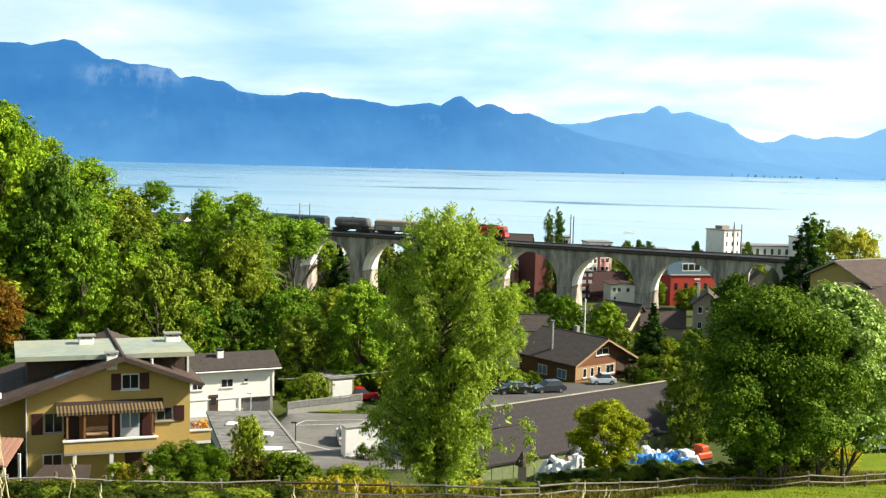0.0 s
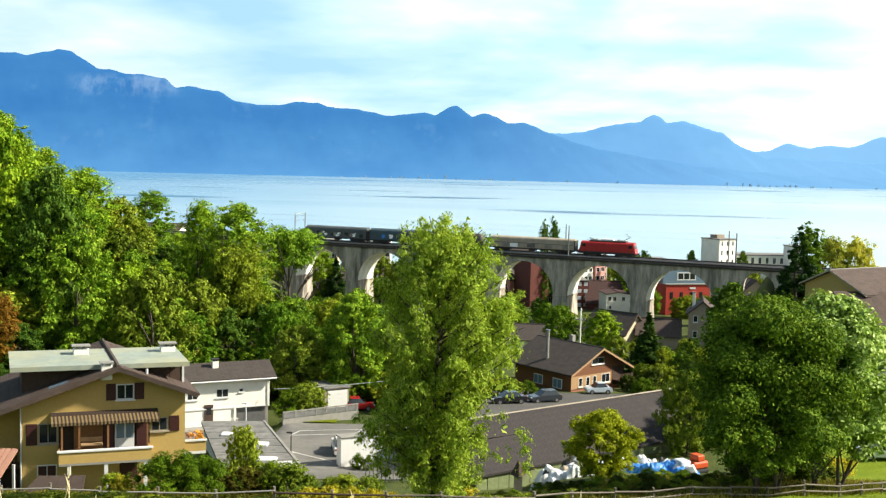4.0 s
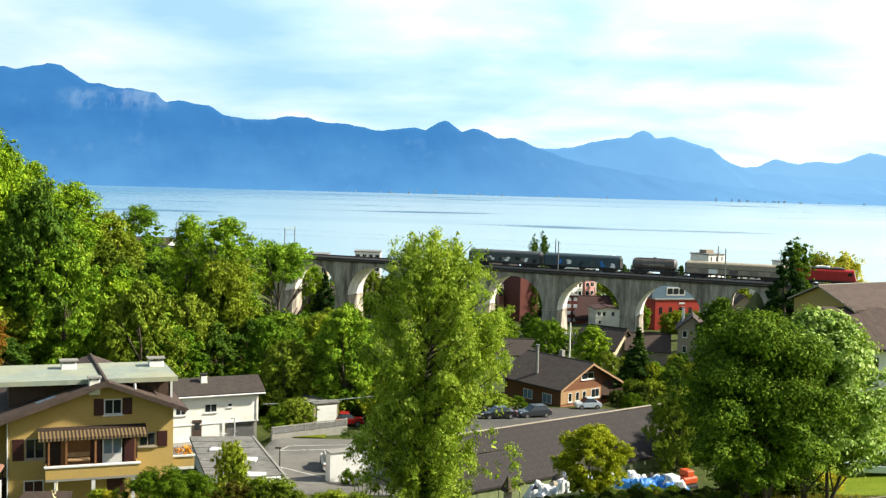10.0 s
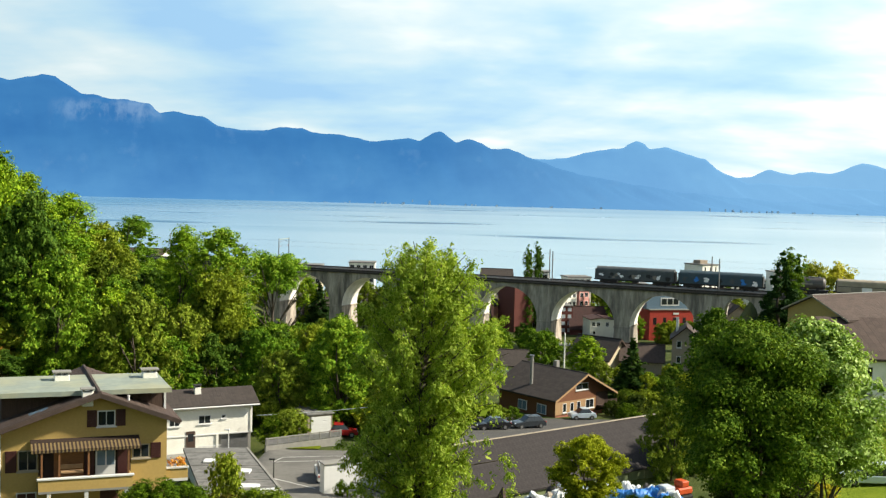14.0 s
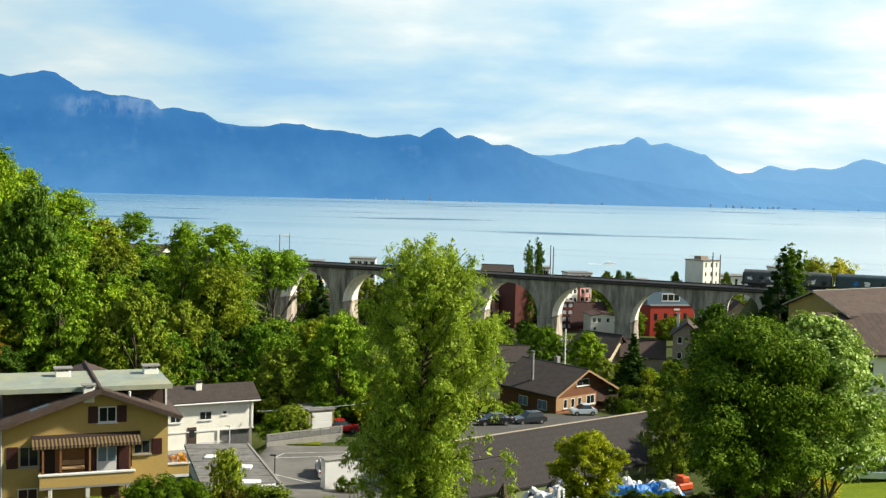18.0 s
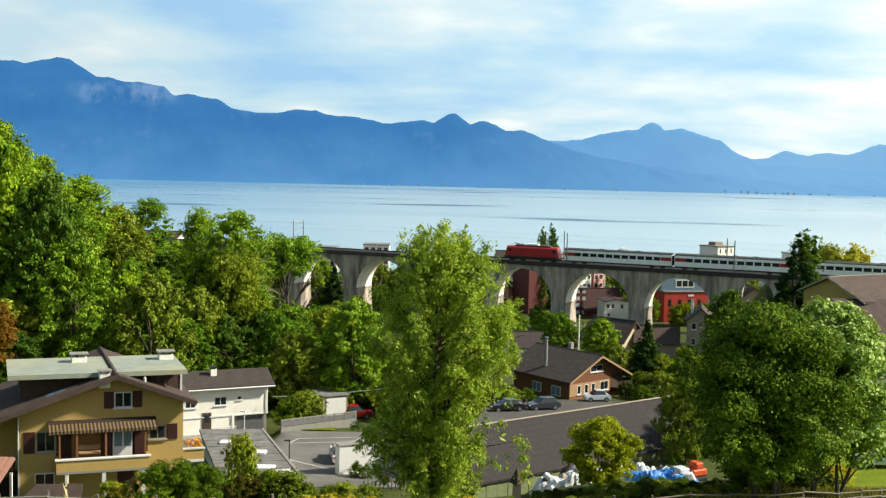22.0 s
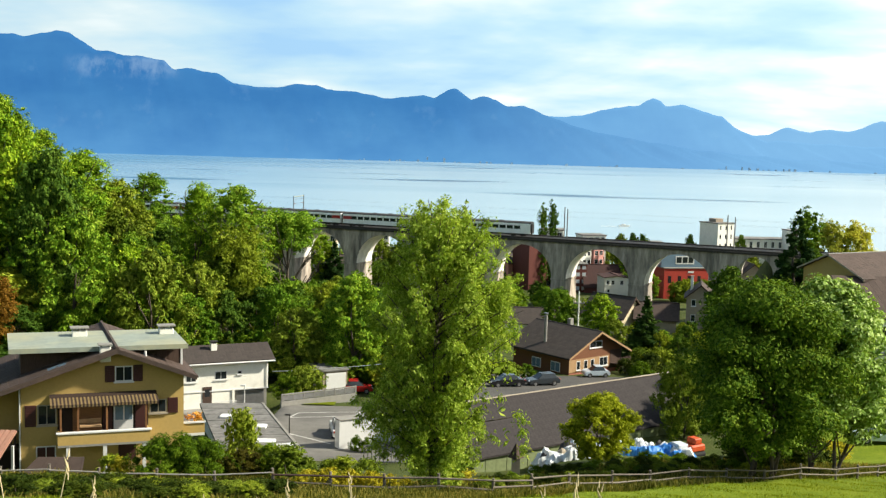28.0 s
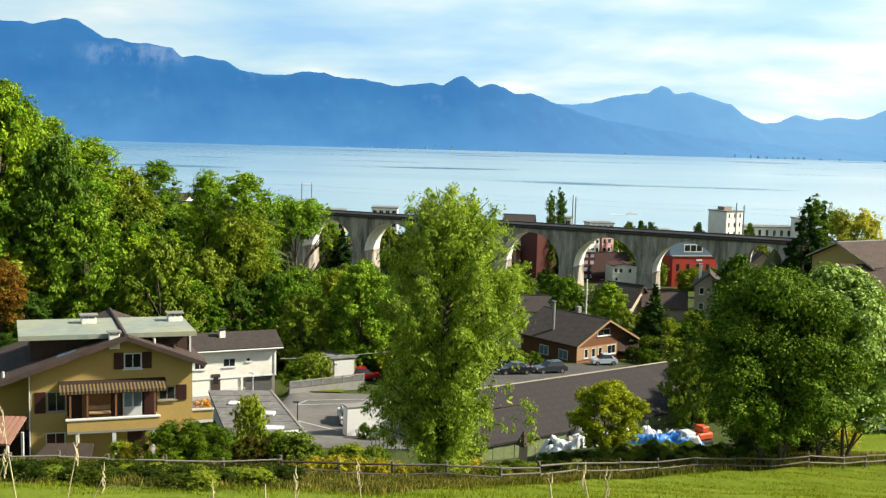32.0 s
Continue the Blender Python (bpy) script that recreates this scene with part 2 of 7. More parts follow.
    "bark": mat("bark", (0.0741, 0.0585, 0.0429), 0.95, vary=0.35, scale=3, bump=0.7, bump_scale=8, stretch=(2, 2, 0.5)),
    "straw": mat("straw", (0.484, 0.39, 0.234), 0.8, vary=0.2, scale=8),
    "flower": mat("flower", (0.562, 0.234, 0.0156), 0.8, vary=0.3, scale=4),
    "lamp_orange": mat("lamp_orange", (0.351, 0.039, 0.0234), 0.4),
}
L = {
    "ash": leaf_mat("ash", (0.1072, 0.1839, 0.0158), (0.2522, 0.3619, 0.0365), (0.4664, 0.5517, 0.0988), 0.38, single=True),
    "lime": leaf_mat("lime", (0.0392, 0.1006, 0.0060), (0.1329, 0.2546, 0.0138), (0.3118, 0.4376, 0.0388), 0.17, 0.5),
    "lime_single": leaf_mat("lime_single", (0.0235, 0.0587, 0.0045), (0.0810, 0.1515, 0.0101), (0.1985, 0.2766, 0.0291), 0.17, 0.5, single=True),
    "broad": leaf_mat("broad", (0.0430, 0.1072, 0.0071), (0.1499, 0.2682, 0.0155), (0.3490, 0.4511, 0.0414), 0.19),
    "olive": leaf_mat("olive", (0.0744, 0.1208, 0.0089), (0.1799, 0.2413, 0.0192), (0.3418, 0.3879, 0.0486), 0.20),
    "dark": leaf_mat("dark", (0.0221, 0.0551, 0.0066), (0.0587, 0.1189, 0.0124), (0.1407, 0.2247, 0.0281), 0.18),
    "dark_hedge": leaf_mat("dark_hedge", (0.016, 0.030, 0.004), (0.042, 0.066, 0.007), (0.100, 0.125, 0.016), 0.18),
    "gold": leaf_mat("gold", (0.1235, 0.1664, 0.0060), (0.2665, 0.3094, 0.0126), (0.4680, 0.5005, 0.0360), 0.32, single=True),
    "amber": leaf_mat("amber", (0.0723, 0.1103, 0.0072), (0.1700, 0.2205, 0.0132), (0.2890, 0.3465, 0.0360), 0.32, single=True),
    "rust": leaf_mat("rust", (0.0638, 0.0350, 0.0064), (0.1237, 0.0665, 0.0112), (0.1950, 0.1155, 0.0224), 0.25),
    "brown_olive": leaf_mat("brown_olive", (0.05, 0.047, 0.008), (0.12, 0.10, 0.014), (0.22, 0.17, 0.03), 0.3, 1.0),
    "pale_leaf": leaf_mat("pale_leaf", (0.0835, 0.1546, 0.0203), (0.2125, 0.3323, 0.0527), (0.5161, 0.6337, 0.2434), 0.25, 0.7, single=True),
    "conifer": leaf_mat("conifer", (0.012, 0.032, 0.008), (0.026, 0.060, 0.013), (0.058, 0.105, 0.022), 0.15),
    "hedge": leaf_mat("hedge", (0.0345, 0.0759, 0.0035), (0.1012, 0.1725, 0.0080), (0.2242, 0.3162, 0.0180), 0.20, 1.0),
    "willow": leaf_mat("willow", (0.29, 0.30, 0.03), (0.44, 0.43, 0.06), (0.60, 0.57, 0.12), 0.4),
    "goldenrod": leaf_mat("goldenrod", (0.25, 0.21, 0.012), (0.45, 0.40, 0.025), (0.63, 0.57, 0.06), 0.3, 1.0, single=True),
    "grass": leaf_mat("grass", (0.105, 0.145, 0.0080), (0.19, 0.232, 0.013), (0.295, 0.31, 0.028), 0.35, 0.6),
    "rough_grass": leaf_mat("rough_grass", (0.040, 0.056, 0.011), (0.100, 0.106, 0.022), (0.27, 0.225, 0.065), 0.3, 0.6),
}


# ---- mesh helpers ----
def link_mesh(name, bm, material, parent=None, label="", at=None):
    me = bpy.data.meshes.new(name)
    bm.to_mesh(me)
    bm.free()
    return obj(name, me, material, parent, label, at)


def obj(name, me, material, parent=None, label="", at=None):
    if not me.materials:
        me.materials.append(M[material] if isinstance(material, str) else material)
    ob = new(name, me)
    if parent:
        ob.parent = parent
    if at is not None:
        ob.matrix_basis = at
    if label:
        ob["label"] = label
    return ob


def part(name, bm, material, parent, label="", at=None):
    return link_mesh(name, bm, material, parent, label, at)


def raw_mesh(name, verts, faces, smooth=False):
    me = bpy.data.meshes.new(name)
    me.from_pydata(verts, [], faces)
    if smooth:
        me.shade_smooth()
    return me


def thing(name, m, label, category, group=""):
    e = new(name)
    e.empty_display_size = 0.3
    e.matrix_basis = m
    return tagged(e, label, category, group)


def box(x0, x1, y0, y1, z0, z1, bevel=0.0, bm=None):
    bm = bm or bmesh.new()
    vs = [bm.verts.new((x, y, z)) for z in (z0, z1) for x, y in ((x0, y0), (x1, y0), (x1, y1), (x0, y1))]
    fs = [bm.faces.new([vs[i] for i in q]) for q in ((3, 2, 1, 0), (4, 5, 6, 7), (0, 1, 5, 4), (1, 2, 6, 5), (2, 3, 7, 6), (3, 0, 4, 7))]
    if bevel:
        bmesh.ops.bevel(bm, geom=list({e for f in fs for e in f.edges}), offset=bevel, segments=1, affect="EDGES")
    return bm


def tube(p, q, r0, r1=None, sides=8, bm=None, caps=True):
    bm = bm or bmesh.new()
    p, q = Vector(p), Vector(q)
    r1 = r0 if r1 is None else r1
    turn = (q - p).to_track_quat("Z", "Y").to_matrix()
    rings = []
    for c, r in ((p, r0), (q, r1)):
        rings.append([bm.verts.new(c + turn @ Vector((r * math.cos(a), r * math.sin(a), 0))) for a in [2 * math.pi * k / sides for k in range(sides)]])
    for k in range(sides):
        bm.faces.new((rings[0][k], rings[0][(k + 1) % sides], rings[1][(k + 1) % sides], rings[1][k]))
    if caps:
        bm.faces.new(rings[0][::-1])
        bm.faces.new(rings[1])
    return bm


def prism(outline, y0, y1, bm=None):
    """A closed outline of (x, z), counter-clockwise seen from -y, pulled from y0 to y1."""
    bm = bm or bmesh.new()
    a = [bm.verts.new((x, y0, z)) for x, z in outline]
    b = [bm.verts.new((x, y1, z)) for x, z in outline]
    n = len(a)
    bm.faces.new(a)
    bm.faces.new(b[::-1])
    for k in range(n):
        bm.faces.new((a[k], b[k], b[(k + 1) % n], a[(k + 1) % n]))
    return bm


def slab(corners, thick, bm=None):
    """A plate on four corners, thickened downwards."""
    bm = bm or bmesh.new()
    top = [bm.verts.new(c) for c in corners]
    low = [bm.verts.new((c[0], c[1], c[2] - thick)) for c in corners]
    bm.faces.new(top)
    bm.faces.new(low[::-1])
    n = len(top)
    for k in range(n):
        bm.faces.new((top[k], low[k], low[(k + 1) % n], top[(k + 1) % n]))
    return bm

# ---- the railway's line, the ground, the lake and the far shore ----
DECK = 28.6          # height of the track bed
HEAD = 24.23         # degrees by which the line turns towards the camera on its way to the right


def heading(s):
    k = np.interp(s, [-230, -120, 130, 250], [0, 1, 1, 0])
    return -np.radians(HEAD) * k


S_GRID = np.arange(-420.0, 1000.5, 1.0)
_h = heading(S_GRID)
_x, _y = np.cumsum(np.cos(_h)), np.cumsum(np.sin(_h))
_i0 = int(np.argmin(abs(S_GRID)))
TRACK_X, TRACK_Y = _x - _x[_i0], _y - _y[_i0] + 270.0


def on_track(s, side=0.0):
    """The place s metres along the viaduct's middle line, side metres to the camera's side, and the heading."""
    x, y, h = np.interp(s, S_GRID, TRACK_X), np.interp(s, S_GRID, TRACK_Y), heading(s)
    return float(x + side * np.sin(h)), float(y - side * np.cos(h)), float(h)


def ground_z(x, y, banks=True):
    x, y = np.asarray(x, float), np.asarray(y, float)
    stops = [-400, 0, 46, 58, 67, 76, 84, 100, 125, 145, 200, 265, 330, 430, 480, 560, 5000]
    tail = [24.2, 21.9, 20.4, 15.5, 12, 9, 3, -1.5, -4, -5]
    garden = np.interp(y, stops, [72, 48.4, 34.5, 30.9, 28.1, 26.2, 25.0] + tail)
    yard = np.interp(y, stops, [72, 48.4, 34.5, 31.8, 29.8, 27.3, 25.5] + tail)
    z = garden + (yard - garden) * np.clip((x + 1) / 14, 0, 1)
    xl = -33 - 0.06 * np.clip(y - 100, 0, 400)
    z = z + np.clip(np.minimum(0.6 * (xl - x), 40 - 0.056 * (y - 100) - z), 0, None) * np.clip((y - 88) / 20, 0, 1) * np.clip((560 - y) / 120, 0, 1)
    z = z + np.clip(0.22 * (x - 33), 0, 7) * np.clip((y - 78) / 30, 0, 1) * np.clip((260 - y) / 80, 0, 1)
    # the sunk forecourt of the white house, and the hollow before the workshop's end
    z = z - 1.5 * np.clip((x + 29) / 2, 0, 1) * np.clip((-15.2 - x) / 1.6, 0, 1) * np.clip((y - 94) / 3, 0, 1) * np.clip((114 - y) / 4, 0, 1)
    z = z - 1.2 * np.clip((x - 0.5) / 2.5, 0, 1) * np.clip((10.5 - x) / 2.5, 0, 1) * np.clip((y - 66) / 5, 0, 1) * np.clip((89 - y) / 4, 0, 1)
    if banks:
        ty = np.interp(x, TRACK_X, TRACK_Y)
        d = np.abs(y - ty) * 0.93
        off = (x < -76) | (x > 76)
        bank = np.minimum(DECK - 0.4 - (d - 6) / 1.5, DECK - 0.4)
        cut = DECK - 0.4 + np.clip(d - 5.5, 0, None) * 0.9
        z = np.where(off, np.maximum(z, np.where(d < 40, bank, -99)), z)
        z = np.where(off & (d < 40), np.minimum(z, cut), z)
    return z


def gz(x, y):
    return float(ground_z(x, y))


def sheet(name, xs, ys, zfun, smooth=True):
    X, Y = np.meshgrid(xs, ys)
    Z = zfun(X, Y)
    v = np.stack([X.ravel(), Y.ravel(), Z.ravel()], 1)
    n, k = len(xs), len(ys)
    i = (np.arange(k - 1)[:, None] * n + np.arange(n - 1)[None, :]).ravel()
    f = np.stack([i, i + 1, i + n + 1, i + n], 1)
    me = bpy.data.meshes.new(name)
    me.from_pydata(v.tolist(), [], f.tolist())
    if smooth:
        me.shade_smooth()
    return me


def rough_ground(x, y):
    z = ground_z(x, y)
    calm = np.clip((76 - y) / 10, 0, 1)
    return z + calm * (0.10 * np.sin(x * 0.9 + 0.3 * y) * np.sin(y * 0.7 - 0.2 * x) + 0.05 * np.sin(x * 2.3 + 1.1 * y))


def ground_mat():
    m = bpy.data.materials.new("ground")
    nt = tree_nodes(m)
    co = node(nt, "ShaderNodeTexCoord").outputs["Object"]
    n1 = node(nt, "ShaderNodeTexNoise", {"Vector": co, "Scale": 0.35, "Detail": 8.0, "Roughness": 0.65}).outputs[0]
    n2 = node(nt, "ShaderNodeTexNoise", {"Vector": co, "Scale": 5.0, "Detail": 5.0, "Roughness": 0.7}).outputs[0]
    meadow = ramp(nt, math_n(nt, "ADD", math_n(nt, "MULTIPLY", n1, 0.5), math_n(nt, "MULTIPLY", n2, 0.5)), [(0.33, (0.080, 0.122, 0.0075)), (0.5, (0.138, 0.190, 0.0105)), (0.68, (0.205, 0.24, 0.022))])
    scrub = ramp(nt, n1, [(0.35, (0.042, 0.062, 0.015)), (0.6, (0.078, 0.092, 0.026)), (0.75, (0.125, 0.109, 0.0546))])
    sy = node(nt, "ShaderNodeSeparateXYZ", {0: co}).outputs
    # the mown meadow ends at the fence, which runs off to the right
    edge = math_n(nt, "SUBTRACT", sy[1], math_n(nt, "MULTIPLY", math_n(nt, "MAXIMUM", math_n(nt, "ADD", sy[0], 2.0), 0.0), 1.8))
    edge = math_n(nt, "ADD", edge, math_n(nt, "MULTIPLY", n1, 3.0))
    col = mixc(nt, ramp(nt, math_n(nt, "DIVIDE", edge, 100.0), [(0.330, (0, 0, 0)), (0.352, (1, 1, 1))]), meadow, scrub)
    b = node(nt, "ShaderNodeBsdfPrincipled", {"Base Color": col, "Roughness": 0.95, "Specular IOR Level": 0.1})
    nt.links.new(node(nt, "ShaderNodeBump", {"Height": n2, "Strength": 0.8, "Distance": 0.12}).outputs[0], b.inputs["Normal"])
    node(nt, "ShaderNodeOutputMaterial", {0: b.outputs[0]})
    return m


def grid_axis(stops):
    out = [stops[0][0]]
    for (a, step), (b, _) in zip(stops, stops[1:]):
        out += list(np.arange(a + step, b - step * 0.3, step)) + [b]
    return np.array(out)


xs = grid_axis([(-2600, 200), (-800, 40), (-240, 10), (-140, 2.5), (140, 10), (260, 40), (1200, 200), (2600, 200)])
ys = grid_axis([(-400, 40), (-40, 8), (16, 1.6), (110, 2.5), (310, 8), (600, 200), (4800, 200)])
tagged(obj("ground", sheet("ground", xs, ys, rough_ground), ground_mat()), "grassy hillside falling to a wooded valley and lake", "ground", kind="structure")


def lake_mat():
    m = bpy.data.materials.new("lake_water")
    nt = tree_nodes(m)
    co = node(nt, "ShaderNodeTexCoord").outputs["Object"]
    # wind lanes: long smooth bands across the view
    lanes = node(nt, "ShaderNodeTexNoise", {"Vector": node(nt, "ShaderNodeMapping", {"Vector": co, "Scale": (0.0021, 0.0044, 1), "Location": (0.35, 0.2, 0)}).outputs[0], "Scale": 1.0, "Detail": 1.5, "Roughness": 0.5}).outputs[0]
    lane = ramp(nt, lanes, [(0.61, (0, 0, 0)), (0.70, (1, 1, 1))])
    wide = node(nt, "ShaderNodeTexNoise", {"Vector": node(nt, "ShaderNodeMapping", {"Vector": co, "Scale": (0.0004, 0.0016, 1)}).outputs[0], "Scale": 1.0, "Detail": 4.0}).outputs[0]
    # pale sky sheen and the lanes' dim reflection are put into the base colour
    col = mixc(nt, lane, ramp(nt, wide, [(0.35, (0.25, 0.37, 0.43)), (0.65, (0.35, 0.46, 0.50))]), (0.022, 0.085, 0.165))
    # duller reflection away from the sun is put in as a darker west
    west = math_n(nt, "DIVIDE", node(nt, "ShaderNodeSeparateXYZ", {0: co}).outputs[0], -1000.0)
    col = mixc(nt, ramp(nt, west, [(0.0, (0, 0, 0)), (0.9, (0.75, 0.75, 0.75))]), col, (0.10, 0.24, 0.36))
    rough = math_n(nt, "ADD", math_n(nt, "MULTIPLY", lane, 0.10), 0.22)
    b = node(nt, "ShaderNodeBsdfPrincipled", {"Base Color": col, "Roughness": rough, "IOR": 1.33, "Specular IOR Level": 0.5})
    wav = node(nt, "ShaderNodeTexNoise", {"Vector": co, "Scale": 0.5, "Detail": 4.0}).outputs[0]
    nt.links.new(node(nt, "ShaderNodeBump", {"Height": wav, "Strength": 0.5, "Distance": 0.3}).outputs[0], b.inputs["Normal"])
    node(nt, "ShaderNodeOutputMaterial", {0: b.outputs[0]})
    return m


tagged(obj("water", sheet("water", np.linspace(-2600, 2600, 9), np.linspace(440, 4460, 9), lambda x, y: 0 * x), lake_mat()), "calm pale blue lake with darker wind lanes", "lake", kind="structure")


def hill_noise(x, seed, amp, wave):
    rs = np.random.RandomState(seed)
    out = 0 * x
    for k in range(6):
        out = out + amp / 1.7 ** k * np.sin(x / wave * 1.9 ** k * 2 * np.pi + rs.rand() * 6.28)
    return out


def mountain_mat(name, low, high, cliff):
    m = bpy.data.materials.new(name)
    nt = tree_nodes(m)
    co = node(nt, "ShaderNodeTexCoord").outputs["Object"]
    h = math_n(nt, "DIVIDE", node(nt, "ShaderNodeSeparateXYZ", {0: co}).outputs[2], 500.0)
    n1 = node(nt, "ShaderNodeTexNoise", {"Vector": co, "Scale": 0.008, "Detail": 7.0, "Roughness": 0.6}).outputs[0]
    # aerial haze is put into these blues, paler down by the lake
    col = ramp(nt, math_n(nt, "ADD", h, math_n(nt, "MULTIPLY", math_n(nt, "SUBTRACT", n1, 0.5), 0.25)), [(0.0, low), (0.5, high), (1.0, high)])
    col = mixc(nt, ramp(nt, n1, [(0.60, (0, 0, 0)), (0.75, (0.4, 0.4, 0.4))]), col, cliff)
    # pale limestone walls under the western crests
    sx = node(nt, "ShaderNodeSeparateXYZ", {0: co}).outputs
    rock = node(nt, "ShaderNodeTexNoise", {"Vector": node(nt, "ShaderNodeMapping", {"Vector": co, "Scale": (0.011, 0.011, 0.006)}).outputs[0], "Scale": 1.0, "Detail": 6.0, "Roughness": 0.65}).outputs[0]
    band = math_n(nt, "MULTIPLY", ramp(nt, math_n(nt, "DIVIDE", sx[2], 500.0), [(0.62, (0, 0, 0)), (0.70, (1, 1, 1)), (0.79, (1, 1, 1)), (0.84, (0, 0, 0))]), ramp(nt, math_n(nt, "DIVIDE", sx[0], -2000.0), [(0.54, (0, 0, 0)), (0.60, (1, 1, 1)), (0.72, (1, 1, 1)), (0.80, (0, 0, 0))]))
    col = mixc(nt, math_n(nt, "MULTIPLY", band, ramp(nt, rock, [(0.46, (0, 0, 0)), (0.62, (0.62, 0.62, 0.62))])), col, (0.30, 0.49, 0.75))
    # lighter and darker tones for soft spurs and hollows, put into the colour
    soft = node(nt, "ShaderNodeTexNoise", {"Vector": node(nt, "ShaderNodeMapping", {"Vector": co, "Scale": (0.0035, 0.0035, 0.008)}).outputs[0], "Scale": 1.0, "Detail": 4.0, "Roughness": 0.55}).outputs[0]
    col = mixc(nt, 1.0, col, ramp(nt, soft, [(0.3, (0.86, 0.90, 0.95)), (0.7, (1.16, 1.09, 1.04))]), "MULTIPLY")
    # the haze put into the colour is paler towards the sun's side
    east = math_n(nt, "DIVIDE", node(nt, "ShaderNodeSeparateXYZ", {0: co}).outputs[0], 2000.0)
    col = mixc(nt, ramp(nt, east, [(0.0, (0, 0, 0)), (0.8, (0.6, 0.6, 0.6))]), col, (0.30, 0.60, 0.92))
    # the slopes glow faintly to give the brightness of the hazy air
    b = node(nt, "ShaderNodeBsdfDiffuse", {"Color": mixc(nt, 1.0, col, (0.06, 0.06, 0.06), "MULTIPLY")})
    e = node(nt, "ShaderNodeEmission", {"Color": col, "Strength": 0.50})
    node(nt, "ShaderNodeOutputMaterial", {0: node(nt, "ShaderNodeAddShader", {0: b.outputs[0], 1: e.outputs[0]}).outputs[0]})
    return m


def mountain(name, y_foot, y_ridge, crest_x, crest_z, rugged, seed, material, label):
    """A range: its crest line by a few summits and saddles, spurs and gullies running down to the shore."""
    x = np.arange(crest_x[0], crest_x[-1] + 1, 7.0)
    top = np.interp(x, crest_x, crest_z)
    ker = np.hanning(5)
    top = np.convolve(np.pad(top, 2, "edge"), ker / ker.sum(), "valid") + hill_noise(x, seed, rugged, 210)
    rows = np.linspace(0, 1, 16)
    V, F = [], []
    for r in rows:
        spur = hill_noise(x + 120 * r, seed + 3, 5, 420) * r * (1 - r) * 4
        z = top * (r ** 0.85) + hill_noise(x + 260 * r, seed + 7, 5, 260) * r * (1 - r) * 4 - 2 * (r == 0)
        V += list(zip(x, y_foot + (y_ridge - y_foot) * r + spur * (y_ridge - y_foot) / 150, z))
    V += list(zip(x, 0 * x + y_ridge + 25, 0 * x - 5))
    n = len(x)
    for k in range(len(rows)):
        F += [(k * n + i, k * n + i + 1, (k + 1) * n + i + 1, (k + 1) * n + i) for i in range(n - 1)]
    return tagged(obj(name, raw_mesh(name, [tuple(map(float, v)) for v in V], F, True), material), label, "mountain", kind="structure")


# haze colours of the three ranges, paler with distance
near_haze = mountain_mat("near_range", (0.108, 0.345, 0.69), (0.055, 0.235, 0.55), (0.17, 0.39, 0.70))
far_haze = mountain_mat("far_range", (0.155, 0.42, 0.79), (0.135, 0.40, 0.76), (0.20, 0.48, 0.82))
last_haze = mountain_mat("last_range", (0.20, 0.48, 0.83), (0.20, 0.48, 0.83), (0.26, 0.55, 0.86))
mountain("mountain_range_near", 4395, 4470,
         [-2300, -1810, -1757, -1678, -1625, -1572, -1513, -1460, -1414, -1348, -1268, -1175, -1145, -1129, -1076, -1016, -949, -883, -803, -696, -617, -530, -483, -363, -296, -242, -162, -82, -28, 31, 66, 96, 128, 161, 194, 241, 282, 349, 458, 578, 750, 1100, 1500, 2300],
         [500, 493, 481, 500, 513, 502, 464, 433, 435, 413, 413, 400, 368, 358, 369, 360, 350, 310, 301, 294, 315, 312, 292, 290, 275, 262, 271, 280, 268, 309, 313, 291, 265, 276, 283, 268, 242, 247, 209, 164, 130, 80, 50, 40], 1.8, 3, near_haze, "hazy blue mountain range with cliffs above the far shore")
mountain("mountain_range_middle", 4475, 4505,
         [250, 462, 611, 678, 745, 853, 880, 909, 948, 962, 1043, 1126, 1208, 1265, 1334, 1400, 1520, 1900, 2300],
         [150, 205, 214, 234, 253, 262, 283, 295, 285, 264, 270, 245, 227, 177, 151, 126, 125, 110, 110], 1.8, 11, far_haze, "paler blue mountain range beyond the lake")
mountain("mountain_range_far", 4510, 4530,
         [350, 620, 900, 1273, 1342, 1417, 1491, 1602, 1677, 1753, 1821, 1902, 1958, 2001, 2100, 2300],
         [200, 190, 150, 158, 152, 151, 187, 169, 182, 176, 191, 225, 219, 207, 200, 230], 1.8, 17, last_haze, "palest distant mountains")


# a scatter of pale houses along the far shore, haze blue in their colour
def far_villages():
    rs = random.Random(8)
    bm = bmesh.new()
    for k in range(55):
        x = rs.choice((-330, -60, 120, 1300, 1500, 650)) + rs.gauss(0, 130)
        z = abs(rs.gauss(0, 5))
        w, h = rs.uniform(4, 9), rs.uniform(1.0, 2.2)
        box(x, x + w, 4378 + z, 4386 + z, -0.5, z + h, bm=bm)
    ob = link_mesh("far_houses", bm, mat("far_house", (0.26, 0.36, 0.46), 0.9))
    tagged(ob, "scattered pale houses along the far lake shore", "village", kind="stuff")


far_villages()


